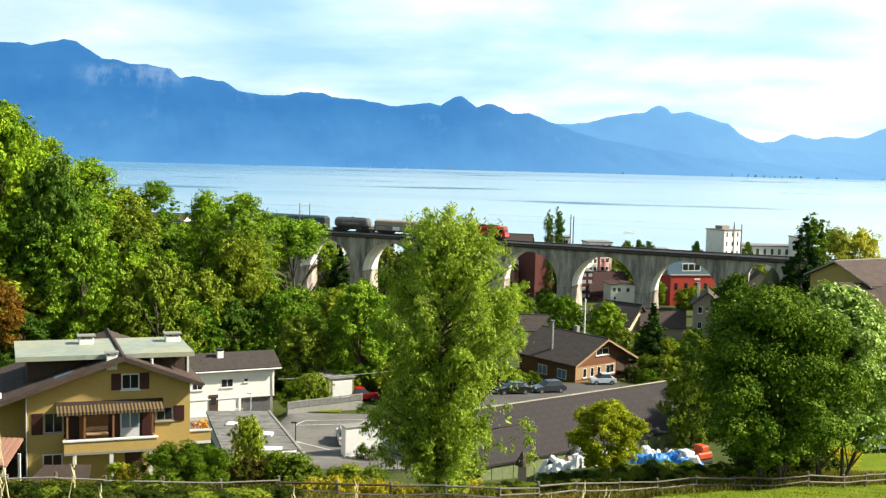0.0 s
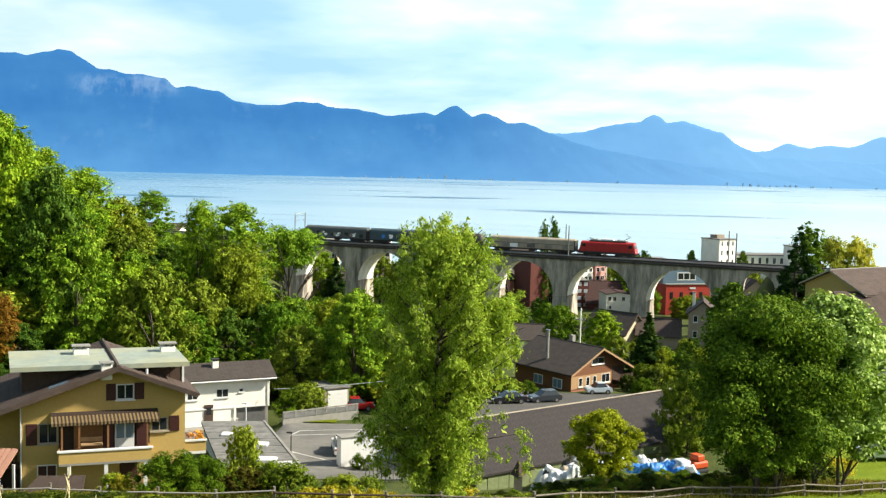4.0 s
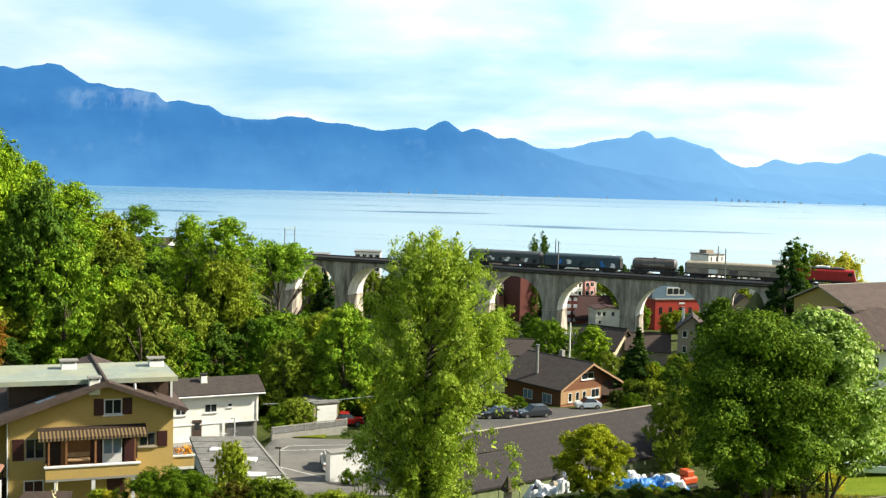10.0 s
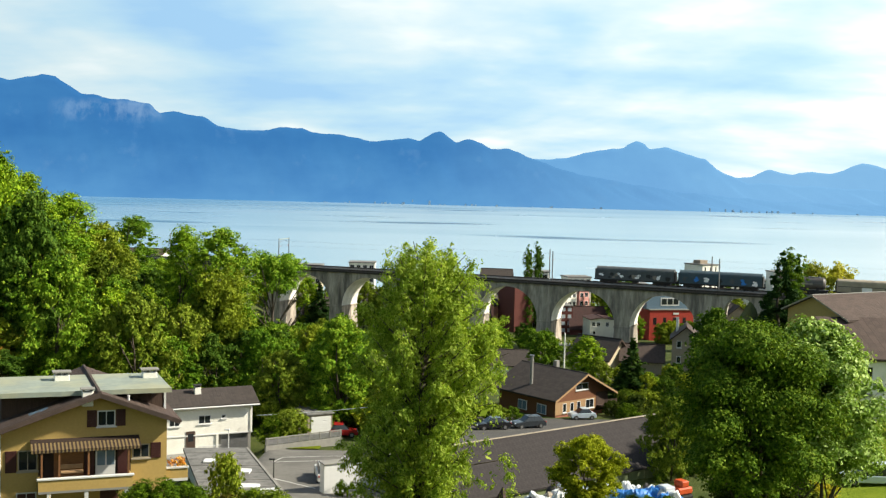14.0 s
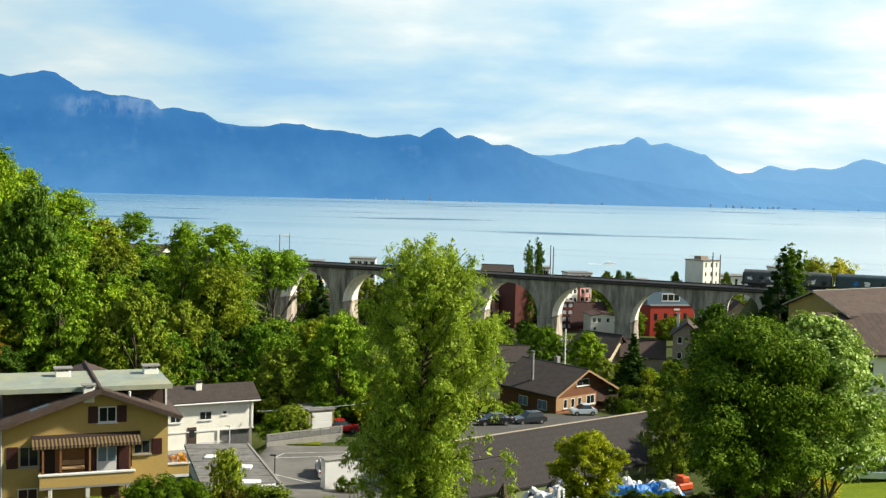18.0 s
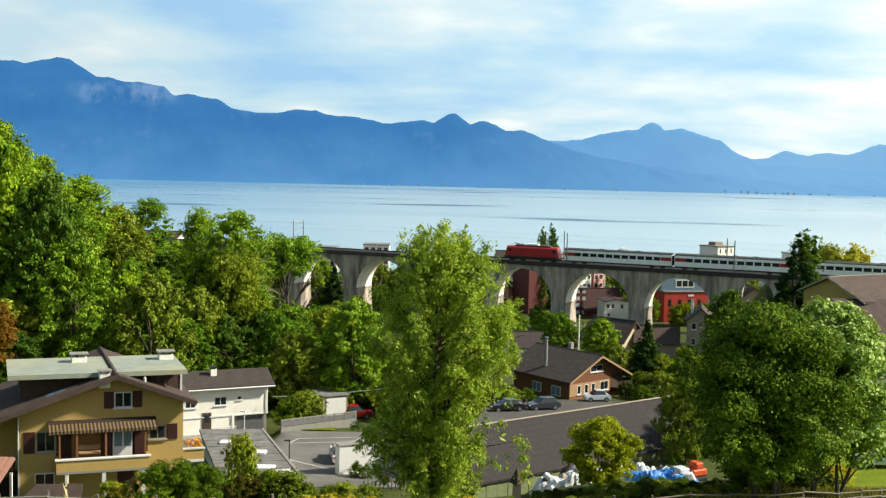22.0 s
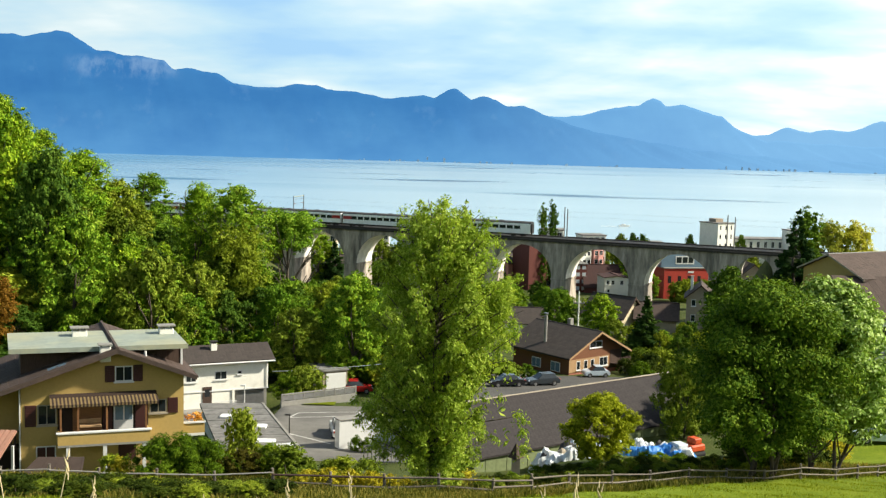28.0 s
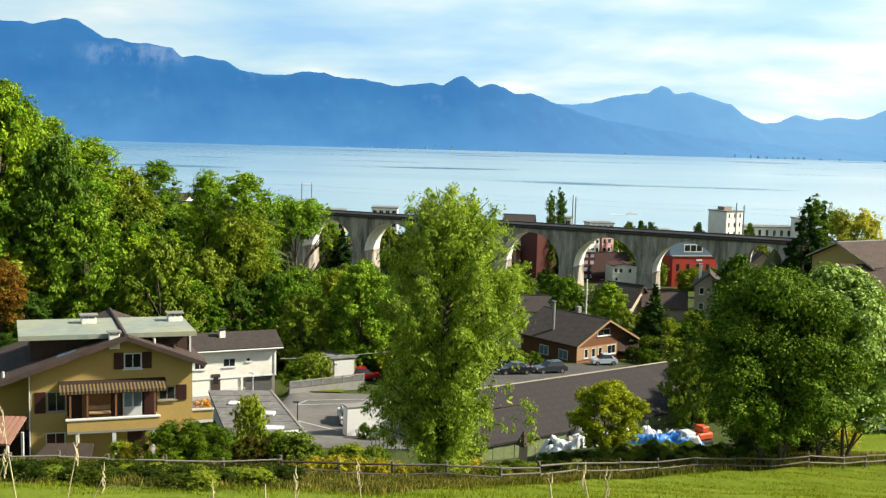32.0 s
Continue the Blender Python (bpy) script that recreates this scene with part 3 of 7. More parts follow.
# ---- the viaduct ----
def viaduct():
    x0, y0, h = on_track(0)
    v = thing("viaduct", pose(x0, y0, 0, 0, 0, -HEAD), "grey stone railway viaduct with round arches", "viaduct")
    half, top, r, pier_w = 4.2, DECK, 7.8, 3.6
    spring, gap = 19.7, 19.2
    first = -80.7
    piers = [first + gap * k for k in range(9)]      # -83.9 .. 69.7
    arc = 18
    spans = []
    for a, b in zip(piers, piers[1:]):
        l, q = a + pier_w / 2, b - pier_w / 2
        c = (l + q) / 2
        curve = [(c - r * math.cos(math.pi * k / arc), spring + r * math.sin(math.pi * k / arc)) for k in range(arc + 1)]
        # the wall over one arch, front and back faces with the masonry between
        for y in (-half, half):
            bm = bmesh.new()
            low = [bm.verts.new((x, y, z)) for x, z in [(a, spring)] + curve + [(b, spring)]]
            high = [bm.verts.new((x, y, top)) for x, z in [(a, 0)] + curve + [(b, 0)]]
            for k in range(len(low) - 1):
                q4 = (low[k], low[k + 1], high[k + 1], high[k])
                bm.faces.new(q4 if y < 0 else q4[::-1])
            part("spandrel_wall", bm, "stone", v)
        bm = bmesh.new()
        pa = [[bm.verts.new((x, y, z)) for x, z in curve] for y in (-half - 0.03, half + 0.03)]
        for k in range(arc):
            bm.faces.new((pa[0][k], pa[1][k], pa[1][k + 1], pa[0][k + 1]))
        part("arch_soffit", bm, "sunlit_arch_stone", v, "dressed-stone arch lining painted pale as if sunlit")
        # arch ring of single stones
        n = 21
        for k in range(n):
            a0, a1 = math.pi * (k + 0.06) / n, math.pi * (k + 0.94) / n
            o = [(c - rr * math.cos(t), spring + rr * math.sin(t)) for t, rr in ((a0, r), (a1, r), (a1, r + 0.75), (a0, r + 0.75))]
            ring = part("voussoir", prism(o[::-1], -half - 0.06, -half + 0.2), "stone", v)
    for k, s in enumerate(piers[1:-1]):
        x, y, _ = on_track(s)
        base = gz(x, y) - 1.0
        w = pier_w / 2
        bm = bmesh.new()
        lo = [bm.verts.new((s + sx * (w + 0.35), sy * (half + 0.35), base)) for sx, sy in ((-1, -1), (1, -1), (1, 1), (-1, 1))]
        hi = [bm.verts.new((s + sx * w, sy * half, spring)) for sx, sy in ((-1, -1), (1, -1), (1, 1), (-1, 1))]
        for i in range(4):
            bm.faces.new((lo[i], lo[(i + 1) % 4], hi[(i + 1) % 4], hi[i]))
        bm.faces.new(hi)
        part("pier", bm, "stone", v)
        part("impost", box(s - w - 0.18, s + w + 0.18, -half - 0.16, half + 0.16, spring - 0.45, spring - 0.05, 0.05), "stone", v)
        # flat pilaster up the face over each pier
        part("pilaster", box(s - 0.75, s + 0.75, -half - 0.22, -half, spring, top - 0.35), "stone", v)
    # abutments; the right-hand one holds a small road arch
    part("abutment", box(first - 12, first + pier_w / 2, -half - 0.1, half + 0.1, 10, top), "stone", v)
    s0, c, rr, sp = 72.9 - pier_w / 2, 80.6, 3.9, 24.1
    part("abutment", box(s0, c - rr, -half - 0.1, half + 0.1, 10, top), "stone", v)
    part("abutment", box(c + rr, 104, -half - 0.1, half + 0.1, 10, top), "stone", v)
    curve = [(c - rr * math.cos(math.pi * k / 12), sp + rr * math.sin(math.pi * k / 12)) for k in range(13)]
    for y in (-half - 0.1, half + 0.1):
        bm = bmesh.new()
        for (xa, za), (xb, zb) in zip(curve, curve[1:]):
            q4 = [bm.verts.new(p) for p in ((xa, y, za), (xb, y, zb), (xb, y, top), (xa, y, top))]
            bm.faces.new(q4 if y < 0 else q4[::-1])
        part("spandrel_wall", bm, "stone", v)
    bm = bmesh.new()
    pa = [[bm.verts.new((x, y, z)) for x, z in curve] for y in (-half - 0.1, half + 0.1)]
    for k in range(12):
        bm.faces.new((pa[0][k], pa[1][k], pa[1][k + 1], pa[0][k + 1]))
    part("arch_soffit", bm, "sunlit_arch_stone", v, "lining of the small road arch painted pale as if sunlit")
    # cornice, parapet and trackbed along the whole length
    a, b = first - 12, 104
    n = 48
    st = (b - a) / n
    for k in range(n):
        p0, p1 = a + k * st + 0.02, a + (k + 1) * st - 0.02
        for sy in (-1, 1):
            part("cornice_stone", box(p0, p1, sy * (half + 0.08) - 0.52, sy * (half + 0.08) + 0.52, top - 0.12, top + 0.32, 0.03), "cornice", v)
    for sy in (-1, 1):
        part("parapet", box(a, b, sy * half - 0.22, sy * half + 0.22, top + 0.32, top + 0.78, 0.04), "cornice", v)
    part("deck", box(a, b, -half + 0.45, half - 0.45, top - 0.5, top + 0.3), "ballast", v)
    return v


viaduct()


def track(side, name):
    s = np.arange(-330.0, 840.0, 6.0)
    t = thing(name, pose(0, 0, 0), "railway track with steel rails on brown ballast", "railway track")
    for w, mat_name, z0, z1, offs in (("ballast_bed", "ballast", DECK + 0.1, DECK + 0.42, (-1.6, 1.6)), ("rail", "steel", DECK + 0.42, DECK + 0.6, (-0.76, -0.68)), ("rail", "steel", DECK + 0.42, DECK + 0.6, (0.68, 0.76))):
        V, F = [], []
        for i, q in enumerate(s):
            for o, z in ((offs[0], z0), (offs[0], z1), (offs[1], z1), (offs[1], z0)):
                x, y, _ = on_track(q, side + o)
                V.append((x, y, z))
            if i:
                F += [(4 * i - 4 + a, 4 * i - 4 + (a + 1) % 4, 4 * i + (a + 1) % 4, 4 * i + a) for a in range(4)]
        obj(w, raw_mesh(w, V, F), mat_name, t)


TRACK_FAR, TRACK_NEAR = -1.95, 1.95
track(TRACK_FAR, "railway_track")
track(TRACK_NEAR, "railway_track")


def catenary():
    for s, apart in ((-115, 1.0), (-78, 1.0), (-42.0, 1.1), (-3, 1.0), (34.6, 2.0), (74.2, 1.8), (112, 1.0)):
        for side in (-1, 1):
            x, y, h = on_track(s + apart * (-0.8 if side < 0 else 0.8), side * 4.0)
            m = thing("catenary_mast", pose(x, y, DECK + 0.9, 0, 0, math.degrees(h)), "slim grey steel catenary mast on the viaduct parapet", "mast", "catenary masts")
            part("pole", tube((0, 0, -0.4), (0, 0, 7.2), 0.16, 0.12, 6), "mast_grey", m)
            part("bracket", tube((0, 0, 6.0), (0, side * 2.2, 6.4), 0.04, sides=5, bm=tube((0, 0, 5.0), (0, side * 2.0, 5.1), 0.035, sides=5)), "mast_grey", m)
            part("insulator", tube((0, side * 0.35, 5.02), (0, side * 0.75, 5.05), 0.08, sides=6), "brick_red", m)
            if s == -42.0 and side > 0:
                part("portal_beam", tube((0, 0, 6.9), (-1.76, 8.0, 6.9), 0.11, sides=6), "pale_metal", m, "pale beam across both tracks")
    for side in (TRACK_FAR, TRACK_NEAR):
        for z in (6.0, 7.25):
            cu = bpy.data.curves.new("contact_wire", "CURVE")
            cu.dimensions, cu.bevel_depth, cu.bevel_resolution = "3D", 0.004, 0
            sp = cu.splines.new("POLY")
            pts = [s for s in range(-120, 121, 6)]
            sp.points.add(len(pts) - 1)
            for k, s in enumerate(pts):
                x, y, _ = on_track(s, side)
                sp.points[k].co = (x, y, DECK + z, 1)
            ob = new("contact_wire", cu)
            cu.materials.append(M["dark_steel"])
            tagged(ob, "thin dark overhead wire above the track", "wire", "overhead wires")


catenary()

# ---- trains ----
RAIL = DECK + 0.6


WHEEL = None


def bogie(parent, x, axles=(-1.3, 1.3), r=0.5):
    global WHEEL
    b = part("bogie", box(-2.1, 2.1, -1.05, 1.05, 0.45, 0.95, 0.08), "dark_steel", parent, at=pose(x, 0, 0))
    if WHEEL is None:
        WHEEL = bpy.data.meshes.new("wheel")
        bm = tube((0, -0.08, 0), (0, 0.08, 0), 0.5, 0.5, 14)
        bm.to_mesh(WHEEL)
        bm.free()
    for a in axles:
        for sy in (-0.76, 0.76):
            w = obj("wheel", WHEEL, "dark_steel", b, at=pose(a, sy, r))
            w.scale = (r / 0.5, 1, r / 0.5)
    return b


def body_shell(length, half, sill, eave, crown, taper=0.0, bevel=0.0, steps=6):
    """A coach body: upright sides, a rounded roof and, with taper, ends that lean in."""
    sec = [(-half, sill), (-half, eave)]
    sec += [(-half * math.cos(math.pi * k / steps), eave + (crown - eave) * math.sin(math.pi * k / steps)) for k in range(1, steps)]
    sec += [(half, eave), (half, sill)]
    bm = bmesh.new()
    rings = []
    for x, lean in ((-length / 2, 1), (-length / 2 + 0.6, 0), (length / 2 - 0.6, 0), (length / 2, 1)):
        ring = []
        for y, z in sec:
            k = (z - sill) / (crown - sill)
            dx = taper * k * lean * (1 if x < 0 else -1)
            ring.append(bm.verts.new((x + dx, y * (1 - 0.10 * lean * (taper > 0)), z - 0.06 * lean * (taper > 0) * k)))
        rings.append(ring)
    n = len(sec)
    for a, b in zip(rings, rings[1:]):
        for k in range(n):
            bm.faces.new((a[k], a[(k + 1) % n], b[(k + 1) % n], b[k]))
    bm.faces.new(rings[0][::-1])
    bm.faces.new(rings[-1])
    bmesh.ops.recalc_face_normals(bm, faces=bm.faces)
    return bm


def locomotive(name):
    t = thing(name, pose(0, 0, RAIL), "red electric locomotive with grey roof gear", "locomotive")
    part("body", body_shell(14.2, 1.48, 1.05, 3.25, 3.75, 0.75), "loco_red", t)
    part("underframe", box(-7.0, 7.0, -1.35, 1.35, 0.75, 1.08, 0.05), "dark_steel", t, "dark grey underframe")
    part("side_stripe", box(-6.6, 6.6, -1.5, 1.5, 1.06, 1.26), "dark_steel", t, "dark sill stripe")
    for x in (-3.3, 3.0):
        part("roof_resistor", box(x - 0.9, x + 0.9, -0.6, 0.6, 3.96, 4.16, 0.05), "wagon_grey", t, "grey roof resistor box")
    for x in (-3.95, 3.95):
        bogie(t, x, (-1.4, 1.4), 0.6)
    for sx in (-1, 1):
        part("windscreen", slab([(sx * 6.86, -1.05, 2.35), (sx * 6.86, 1.05, 2.35), (sx * 6.62, 1.0, 3.1), (sx * 6.62, -1.0, 3.1)][::sx], 0.03), "glass", t, "dark windscreen")
        for sy in (-1, 1):
            part("cab_window", box(sx * 5.75 - 0.42, sx * 5.75 + 0.42, sy * 1.485 - 0.01, sy * 1.485 + 0.01, 2.35, 3.05), "glass", t)
            part("buffer", tube((sx * 7.0, sy * 0.9, 1.0), (sx * 7.45, sy * 0.9, 1.0), 0.12, 0.2, 8), "dark_steel", t)
            part("headlight", tube((sx * 7.0, sy * 0.95, 1.45), (sx * 7.14, sy * 0.95, 1.45), 0.13, sides=8), "pane_white", t)
    for x in (-3.6, -1.8, 0.0, 1.8, 3.6):
        for sy in (-1, 1):
            part("air_grille", box(x - 0.7, x + 0.7, sy * 1.49 - 0.01, sy * 1.49 + 0.01, 2.45, 2.95), "loco_red", t)
    part("roof_hood", box(-4.6, 4.6, -0.95, 0.95, 3.62, 3.98, 0.12), "coach_roof", t, "grey roof hood")
    part("roof_cabinet", box(-1.6, 1.4, -0.7, 0.7, 3.95, 4.34, 0.06), "coach_white", t, "light roof resistor box")
    for x, up in ((-4.6, 0.35), (4.6, 1.55)):
        bm = bmesh.new()
        for sy in (-0.5, 0.5):
            tube((x - 0.9, sy, 4.0), (x + 0.7, sy * 0.9, 4.05 + up * 0.55), 0.035, sides=5, bm=bm)
            tube((x + 0.7, sy * 0.9, 4.05 + up * 0.55), (x - 0.2, sy * 0.8, 4.1 + up), 0.03, sides=5, bm=bm)
        tube((x - 0.2, -0.85, 4.1 + up), (x - 0.2, 0.85, 4.1 + up), 0.04, sides=5, bm=bm)
        part("pantograph", bm, "dark_steel", t, "folding pantograph")
    for x in (-2.9, 2.6):
        part("roof_insulator", tube((x, 0, 3.9), (x, 0, 4.35), 0.11, sides=6), "brick_red", t)
    return t


def coach(name, variant=0):
    t = thing(name, pose(0, 0, RAIL), "white express coach with dark window band and red doors", "railway coach", "express train")
    n = 26.0
    part("body", body_shell(n, 1.42, 0.85, 3.34, 3.44, 0.0), "coach_white", t)
    bm = bmesh.new()
    sec = [(-1.40, 3.32)] + [(-1.40 * math.cos(math.pi * k / 8), 3.36 + 0.5 * math.sin(math.pi * k / 8)) for k in range(9)] + [(1.40, 3.32)]
    a, b = ([bm.verts.new((x, y, z)) for y, z in sec] for x in (-n / 2, n / 2))
    for k in range(len(sec) - 1):
        bm.faces.new((a[k], b[k], b[k + 1], a[k + 1]))
    bm.faces.new(a)
    bm.faces.new(b[::-1])
    part("roof", bm, "coach_roof", t, "grey ribbed roof")
    part("window_band", box(-n / 2 + 2.4, n / 2 - 2.4, -1.435, 1.435, 1.95, 2.78), "band_dark", t, "dark window band")
    part("skirt", box(-n / 2 + 0.3, n / 2 - 0.3, -1.36, 1.36, 0.6, 0.98), "dark_steel", t, "dark underfloor skirt")
    for k in range(11):
        x = -9.6 + k * 1.92
        for sy in (-1, 1):
            part("mullion", box(x + 0.80, x + 1.12, sy * 1.437 - 0.004, sy * 1.437 + 0.004, 2.0, 2.74), "coach_white", t)
            part("window", box(x - 0.62, x + 0.62, sy * 1.44 - 0.008, sy * 1.44 + 0.008, 2.06, 2.70), "glass", t)
    for x in (-n / 2 + 1.3, n / 2 - 1.3):
        for sy in (-1, 1):
            part("door", box(x - 0.38, x + 0.38, sy * 1.44 - 0.02, sy * 1.44 + 0.02, 1.0, 1.94), "coach_white", t, "white lower half of the door")
            part("red_panel", box(x - 1.2, x + 1.2, sy * 1.435 - 0.012, sy * 1.435 + 0.012, 1.95, 2.78), "loco_red", t, "red panel beside the door")
        part("gangway", box(x + (0.9 if x > 0 else -1.6), x + (1.6 if x > 0 else -0.9), -0.75, 0.75, 0.9, 3.2), "rubber", t)
    for x in (-9.5, 9.5):
        bogie(t, x)
    for x in (-4, 0.5, 5):
        part("roof_vent", box(x - 0.5, x + 0.5, -0.4, 0.4, 3.8, 3.94), "coach_roof", t)
    return t


def covered_wagon(name, n, label, colour, graffiti=0, flat_roof=False):
    t = thing(name, pose(0, 0, RAIL), label, "freight wagon", "freight train")
    part("underframe", box(-n / 2, n / 2, -1.3, 1.3, 0.85, 1.18, 0.04), "dark_steel", t, "dark wagon frame")
    bm = body_shell(n - 0.5, 1.45, 1.18, 3.3, 4.15 if not flat_roof else 3.95, 0.0, steps=8)
    part("tarpaulin_hood" if not flat_roof else "body", bm, colour, t)
    k = 7 if not flat_roof else 12
    for i in range(k + 1):
        x = -n / 2 + 0.4 + i * (n - 0.8) / k
        bm = bmesh.new()
        pts = [(-1.48, 1.2), (-1.48, 3.3)] + [(-1.48 * math.cos(math.pi * j / 8), 3.3 + (0.9 if not flat_roof else 0.7) * math.sin(math.pi * j / 8)) for j in range(1, 8)] + [(1.48, 3.3), (1.48, 1.2)]
        a, b = ([bm.verts.new((x + d, y, z)) for y, z in pts] for d in (-0.06, 0.06))
        for j in range(len(pts) - 1):
            bm.faces.new((a[j], b[j], b[j + 1], a[j + 1]))
        part("hoop", bm, colour, t)
    paints = ("coach_white", "tarp_grey", "band_dark", "wagon_grey") if graffiti > 8 else ("tarp_grey", "tarp_blue", "coach_white", "band_dark")
    rs = random.Random(int(n * 10) + graffiti)
    for i in range(graffiti):
        x = -n / 2 + 1.6 + i * (n - 3.2) / max(1, graffiti - 1)
        bm = bmesh.new()
        for j in range(3):
            cx, cz, rx, rz = x + rs.uniform(-0.5, 0.5), rs.uniform(1.6, 2.5), rs.uniform(0.35, 0.8), rs.uniform(0.2, 0.55)
            bm.faces.new([bm.verts.new((cx + rx * rs.uniform(0.55, 1.1) * math.cos(q * 0.785), -1.462 - 0.003 * j - 0.002 * (i % 3), min(3.2, cz + rz * rs.uniform(0.55, 1.1) * math.sin(q * 0.785)))) for q in range(8)])
        part("painted_patch", bm, paints[i % 4], t, "sprayed paint patch of wild shapes")
    if flat_roof:   # sliding sides: a dark joint half way up, pale and dark panels below
        part("side_rail", box(-n / 2 + 0.4, n / 2 - 0.4, -1.50, -1.46, 2.32, 2.42), "dark_steel", t, "dark guide rail along the side")
        for i in range(9):
            x = -n / 2 + 0.9 + i * (n - 1.8) / 9
            part("side_panel", box(x, x + (n - 1.8) / 9 - 0.25, -1.485, -1.45, 1.30, 2.26), ("wagon_tan", "wagon_grey", "coach_white", "wagon_tan", "tank_dark", "wagon_tan", "wagon_grey")[i % 7], t)
    for x in (-n / 2 + 2.0, 0.0, n / 2 - 2.0):
        part("brake_gear", box(x - 0.7, x + 0.7, -0.9, 0.9, 0.45, 0.86, 0.05), "dark_steel", t)
    for x in (-n / 2 + 0.1, n / 2 - 0.1):
        part("end_wall", box(x - 0.12, x + 0.12, -1.4, 1.4, 1.18, 3.5), "dark_steel", t)
        for sy in (-0.88, 0.88):
            part("buffer", tube((x, sy, 1.05), (x + (0.55 if x > 0 else -0.55), sy, 1.05), 0.1, 0.18, 8), "dark_steel", t)
    for x in (-n / 2 + 3.2, n / 2 - 3.2):
        bogie(t, x, (-0.9, 0.9), 0.46)
    return t


def tank_wagon(name):
    n = 11.6
    t = thing(name, pose(0, 0, RAIL), "dark brown tank wagon with a pale bar of lettering", "freight wagon", "freight train")
    part("underframe", box(-n / 2, n / 2, -1.2, 1.2, 0.9, 1.2, 0.04), "dark_steel", t)
    bm = bmesh.new()
    prev = None
    for x, r in ((-5.3, 0.55), (-5.15, 1.05), (-4.8, 1.36), (4.8, 1.36), (5.15, 1.05), (5.3, 0.55)):
        ring = [bm.verts.new((x, r * math.cos(a), 2.62 + r * math.sin(a))) for a in [2 * math.pi * k / 20 for k in range(20)]]
        if prev:
            for k in range(20):
                bm.faces.new((prev[k], prev[(k + 1) % 20], ring[(k + 1) % 20], ring[k]))
        else:
            bm.faces.new(ring[::-1])
        prev = ring
    bm.faces.new(prev)
    bmesh.ops.recalc_face_normals(bm, faces=bm.faces)
    tank = part("tank", bm, "tank_dark", t)
    part("lettering_bar", box(-2.6, 2.6, -1.372, -1.345, 2.35, 2.75), "wagon_grey", tank, "plain bar of worn pale lettering")
    part("walkway", box(-4.2, 4.2, -0.45, 0.45, 4.02, 4.08), "steel", t)
    part("dome", tube((0, 0, 3.9), (0, 0, 4.25), 0.4, sides=12), "tank_dark", t)
    part("ladder", box(4.95, 5.02, -0.3, 0.3, 1.2, 4.0), "steel", t)
    for x in (-3.6, 3.6):
        part("saddle", box(x - 0.25, x + 0.25, -1.2, 1.2, 1.15, 1.75), "dark_steel", t)
        bogie(t, x, (-0.9, 0.9), 0.46)
    return t


freight = [(locomotive("locomotive"), 7.25),
           (covered_wagon("covered_wagon", 22.4, "long tan covered freight wagon with ribbed sides", "wagon_tan", 0, True), 26.5),
           (tank_wagon("tank_wagon"), 45.1),
           (covered_wagon("hooded_wagon", 19.2, "dark blue-grey freight wagon with a tarpaulin hood", "tarp_blue_grey", 7), 62.8),
           (covered_wagon("hooded_wagon", 19.2, "dark grey hooded freight wagon sprayed with paint", "tarp_grey", 15), 82.8)]
express = [(locomotive("locomotive"), 7.25)] + [(coach("express_coach", k), 28.6 + 26.7 * k) for k in range(6)]
express[-1][0]["label"] = "last white express coach with dark rear end"
for ob in list(express[-1][0].children):
    if ob.name.startswith("red_panel") and max(v.co.x for v in ob.data.vertices) > 0:
        bpy.data.objects.remove(ob)
part("rear_wall", box(12.9, 13.06, -1.38, 1.38, 1.0, 3.6), "band_dark", express[-1][0], "dark rear end wall")


# ---- buildings ----
def window_on(parent, name, u0, u1, z0, z1, y, shutters=0.0, frame_m="white_paint", glass="glass", depth=0.06, sill=True):
    w = part(name, box(u0, u1, y - 0.02, y + 0.04, z0, z1), frame_m, parent, "white window frame")
    n = 2 if u1 - u0 > 0.8 else 1
    st = (u1 - u0 - 0.1) / n
    for k in range(n):
        part("pane", box(u0 + 0.08 + k * st, u0 + 0.02 + (k + 1) * st, y - 0.03, y - 0.015, z0 + 0.08, z1 - 0.08), glass, w)
    if sill:
        part("sill", box(u0 - 0.08, u1 + 0.08, y - 0.14, y, z0 - 0.10, z0 - 0.003), frame_m, w)
    if shutters:
        for a in ((u0 - shutters - 0.03, u0 - 0.03), (u1 + 0.03, u1 + shutters + 0.03)):
            sh = part("shutter", box(a[0], a[1], y - 0.07, y - 0.005, z0 - 0.03, z1 + 0.05, 0.01), "shutter", parent, "dark red wooden shutter")
            for k in range(6):
                zz = z0 + (k + 0.5) * (z1 - z0) / 6
                part("slat", box(a[0] + 0.06, a[1] - 0.06, y - 0.085, y - 0.07, zz - 0.05, zz + 0.03), "shutter", sh)
    return w


def roof_tiles(parent, a, b, c, d, cols, rows, material, name="roof_tile", thick=0.05):
    """Overlapping courses of tiles on the plane eave a-b, ridge d-c."""
    a, b, c, d = map(Vector, (a, b, c, d))
    w, l = (b - a).length / cols, (d - a).length / rows * 1.08
    me = bpy.data.meshes.new(name)
    half = w * (0.5 if name == "roof_sheet" else 0.49)
    bm = box(-half, half, 0, l, 0, thick)
    bm.to_mesh(me)
    bm.free()
    ux = (b - a).normalized()
    uy = (d - a).normalized()
    uz = ux.cross(uy).normalized()
    tilt = Matrix((ux, uy, uz)).transposed().to_4x4()
    for j in range(rows):
        for i in range(cols):
            p = a + (b - a) * ((i + 0.5) / cols) + (d - a) * (j / rows) + uz * 0.02
            obj(name, me, material, parent, at=Matrix.Translation(p) @ tilt @ pose(0, 0, 0, 2.2))


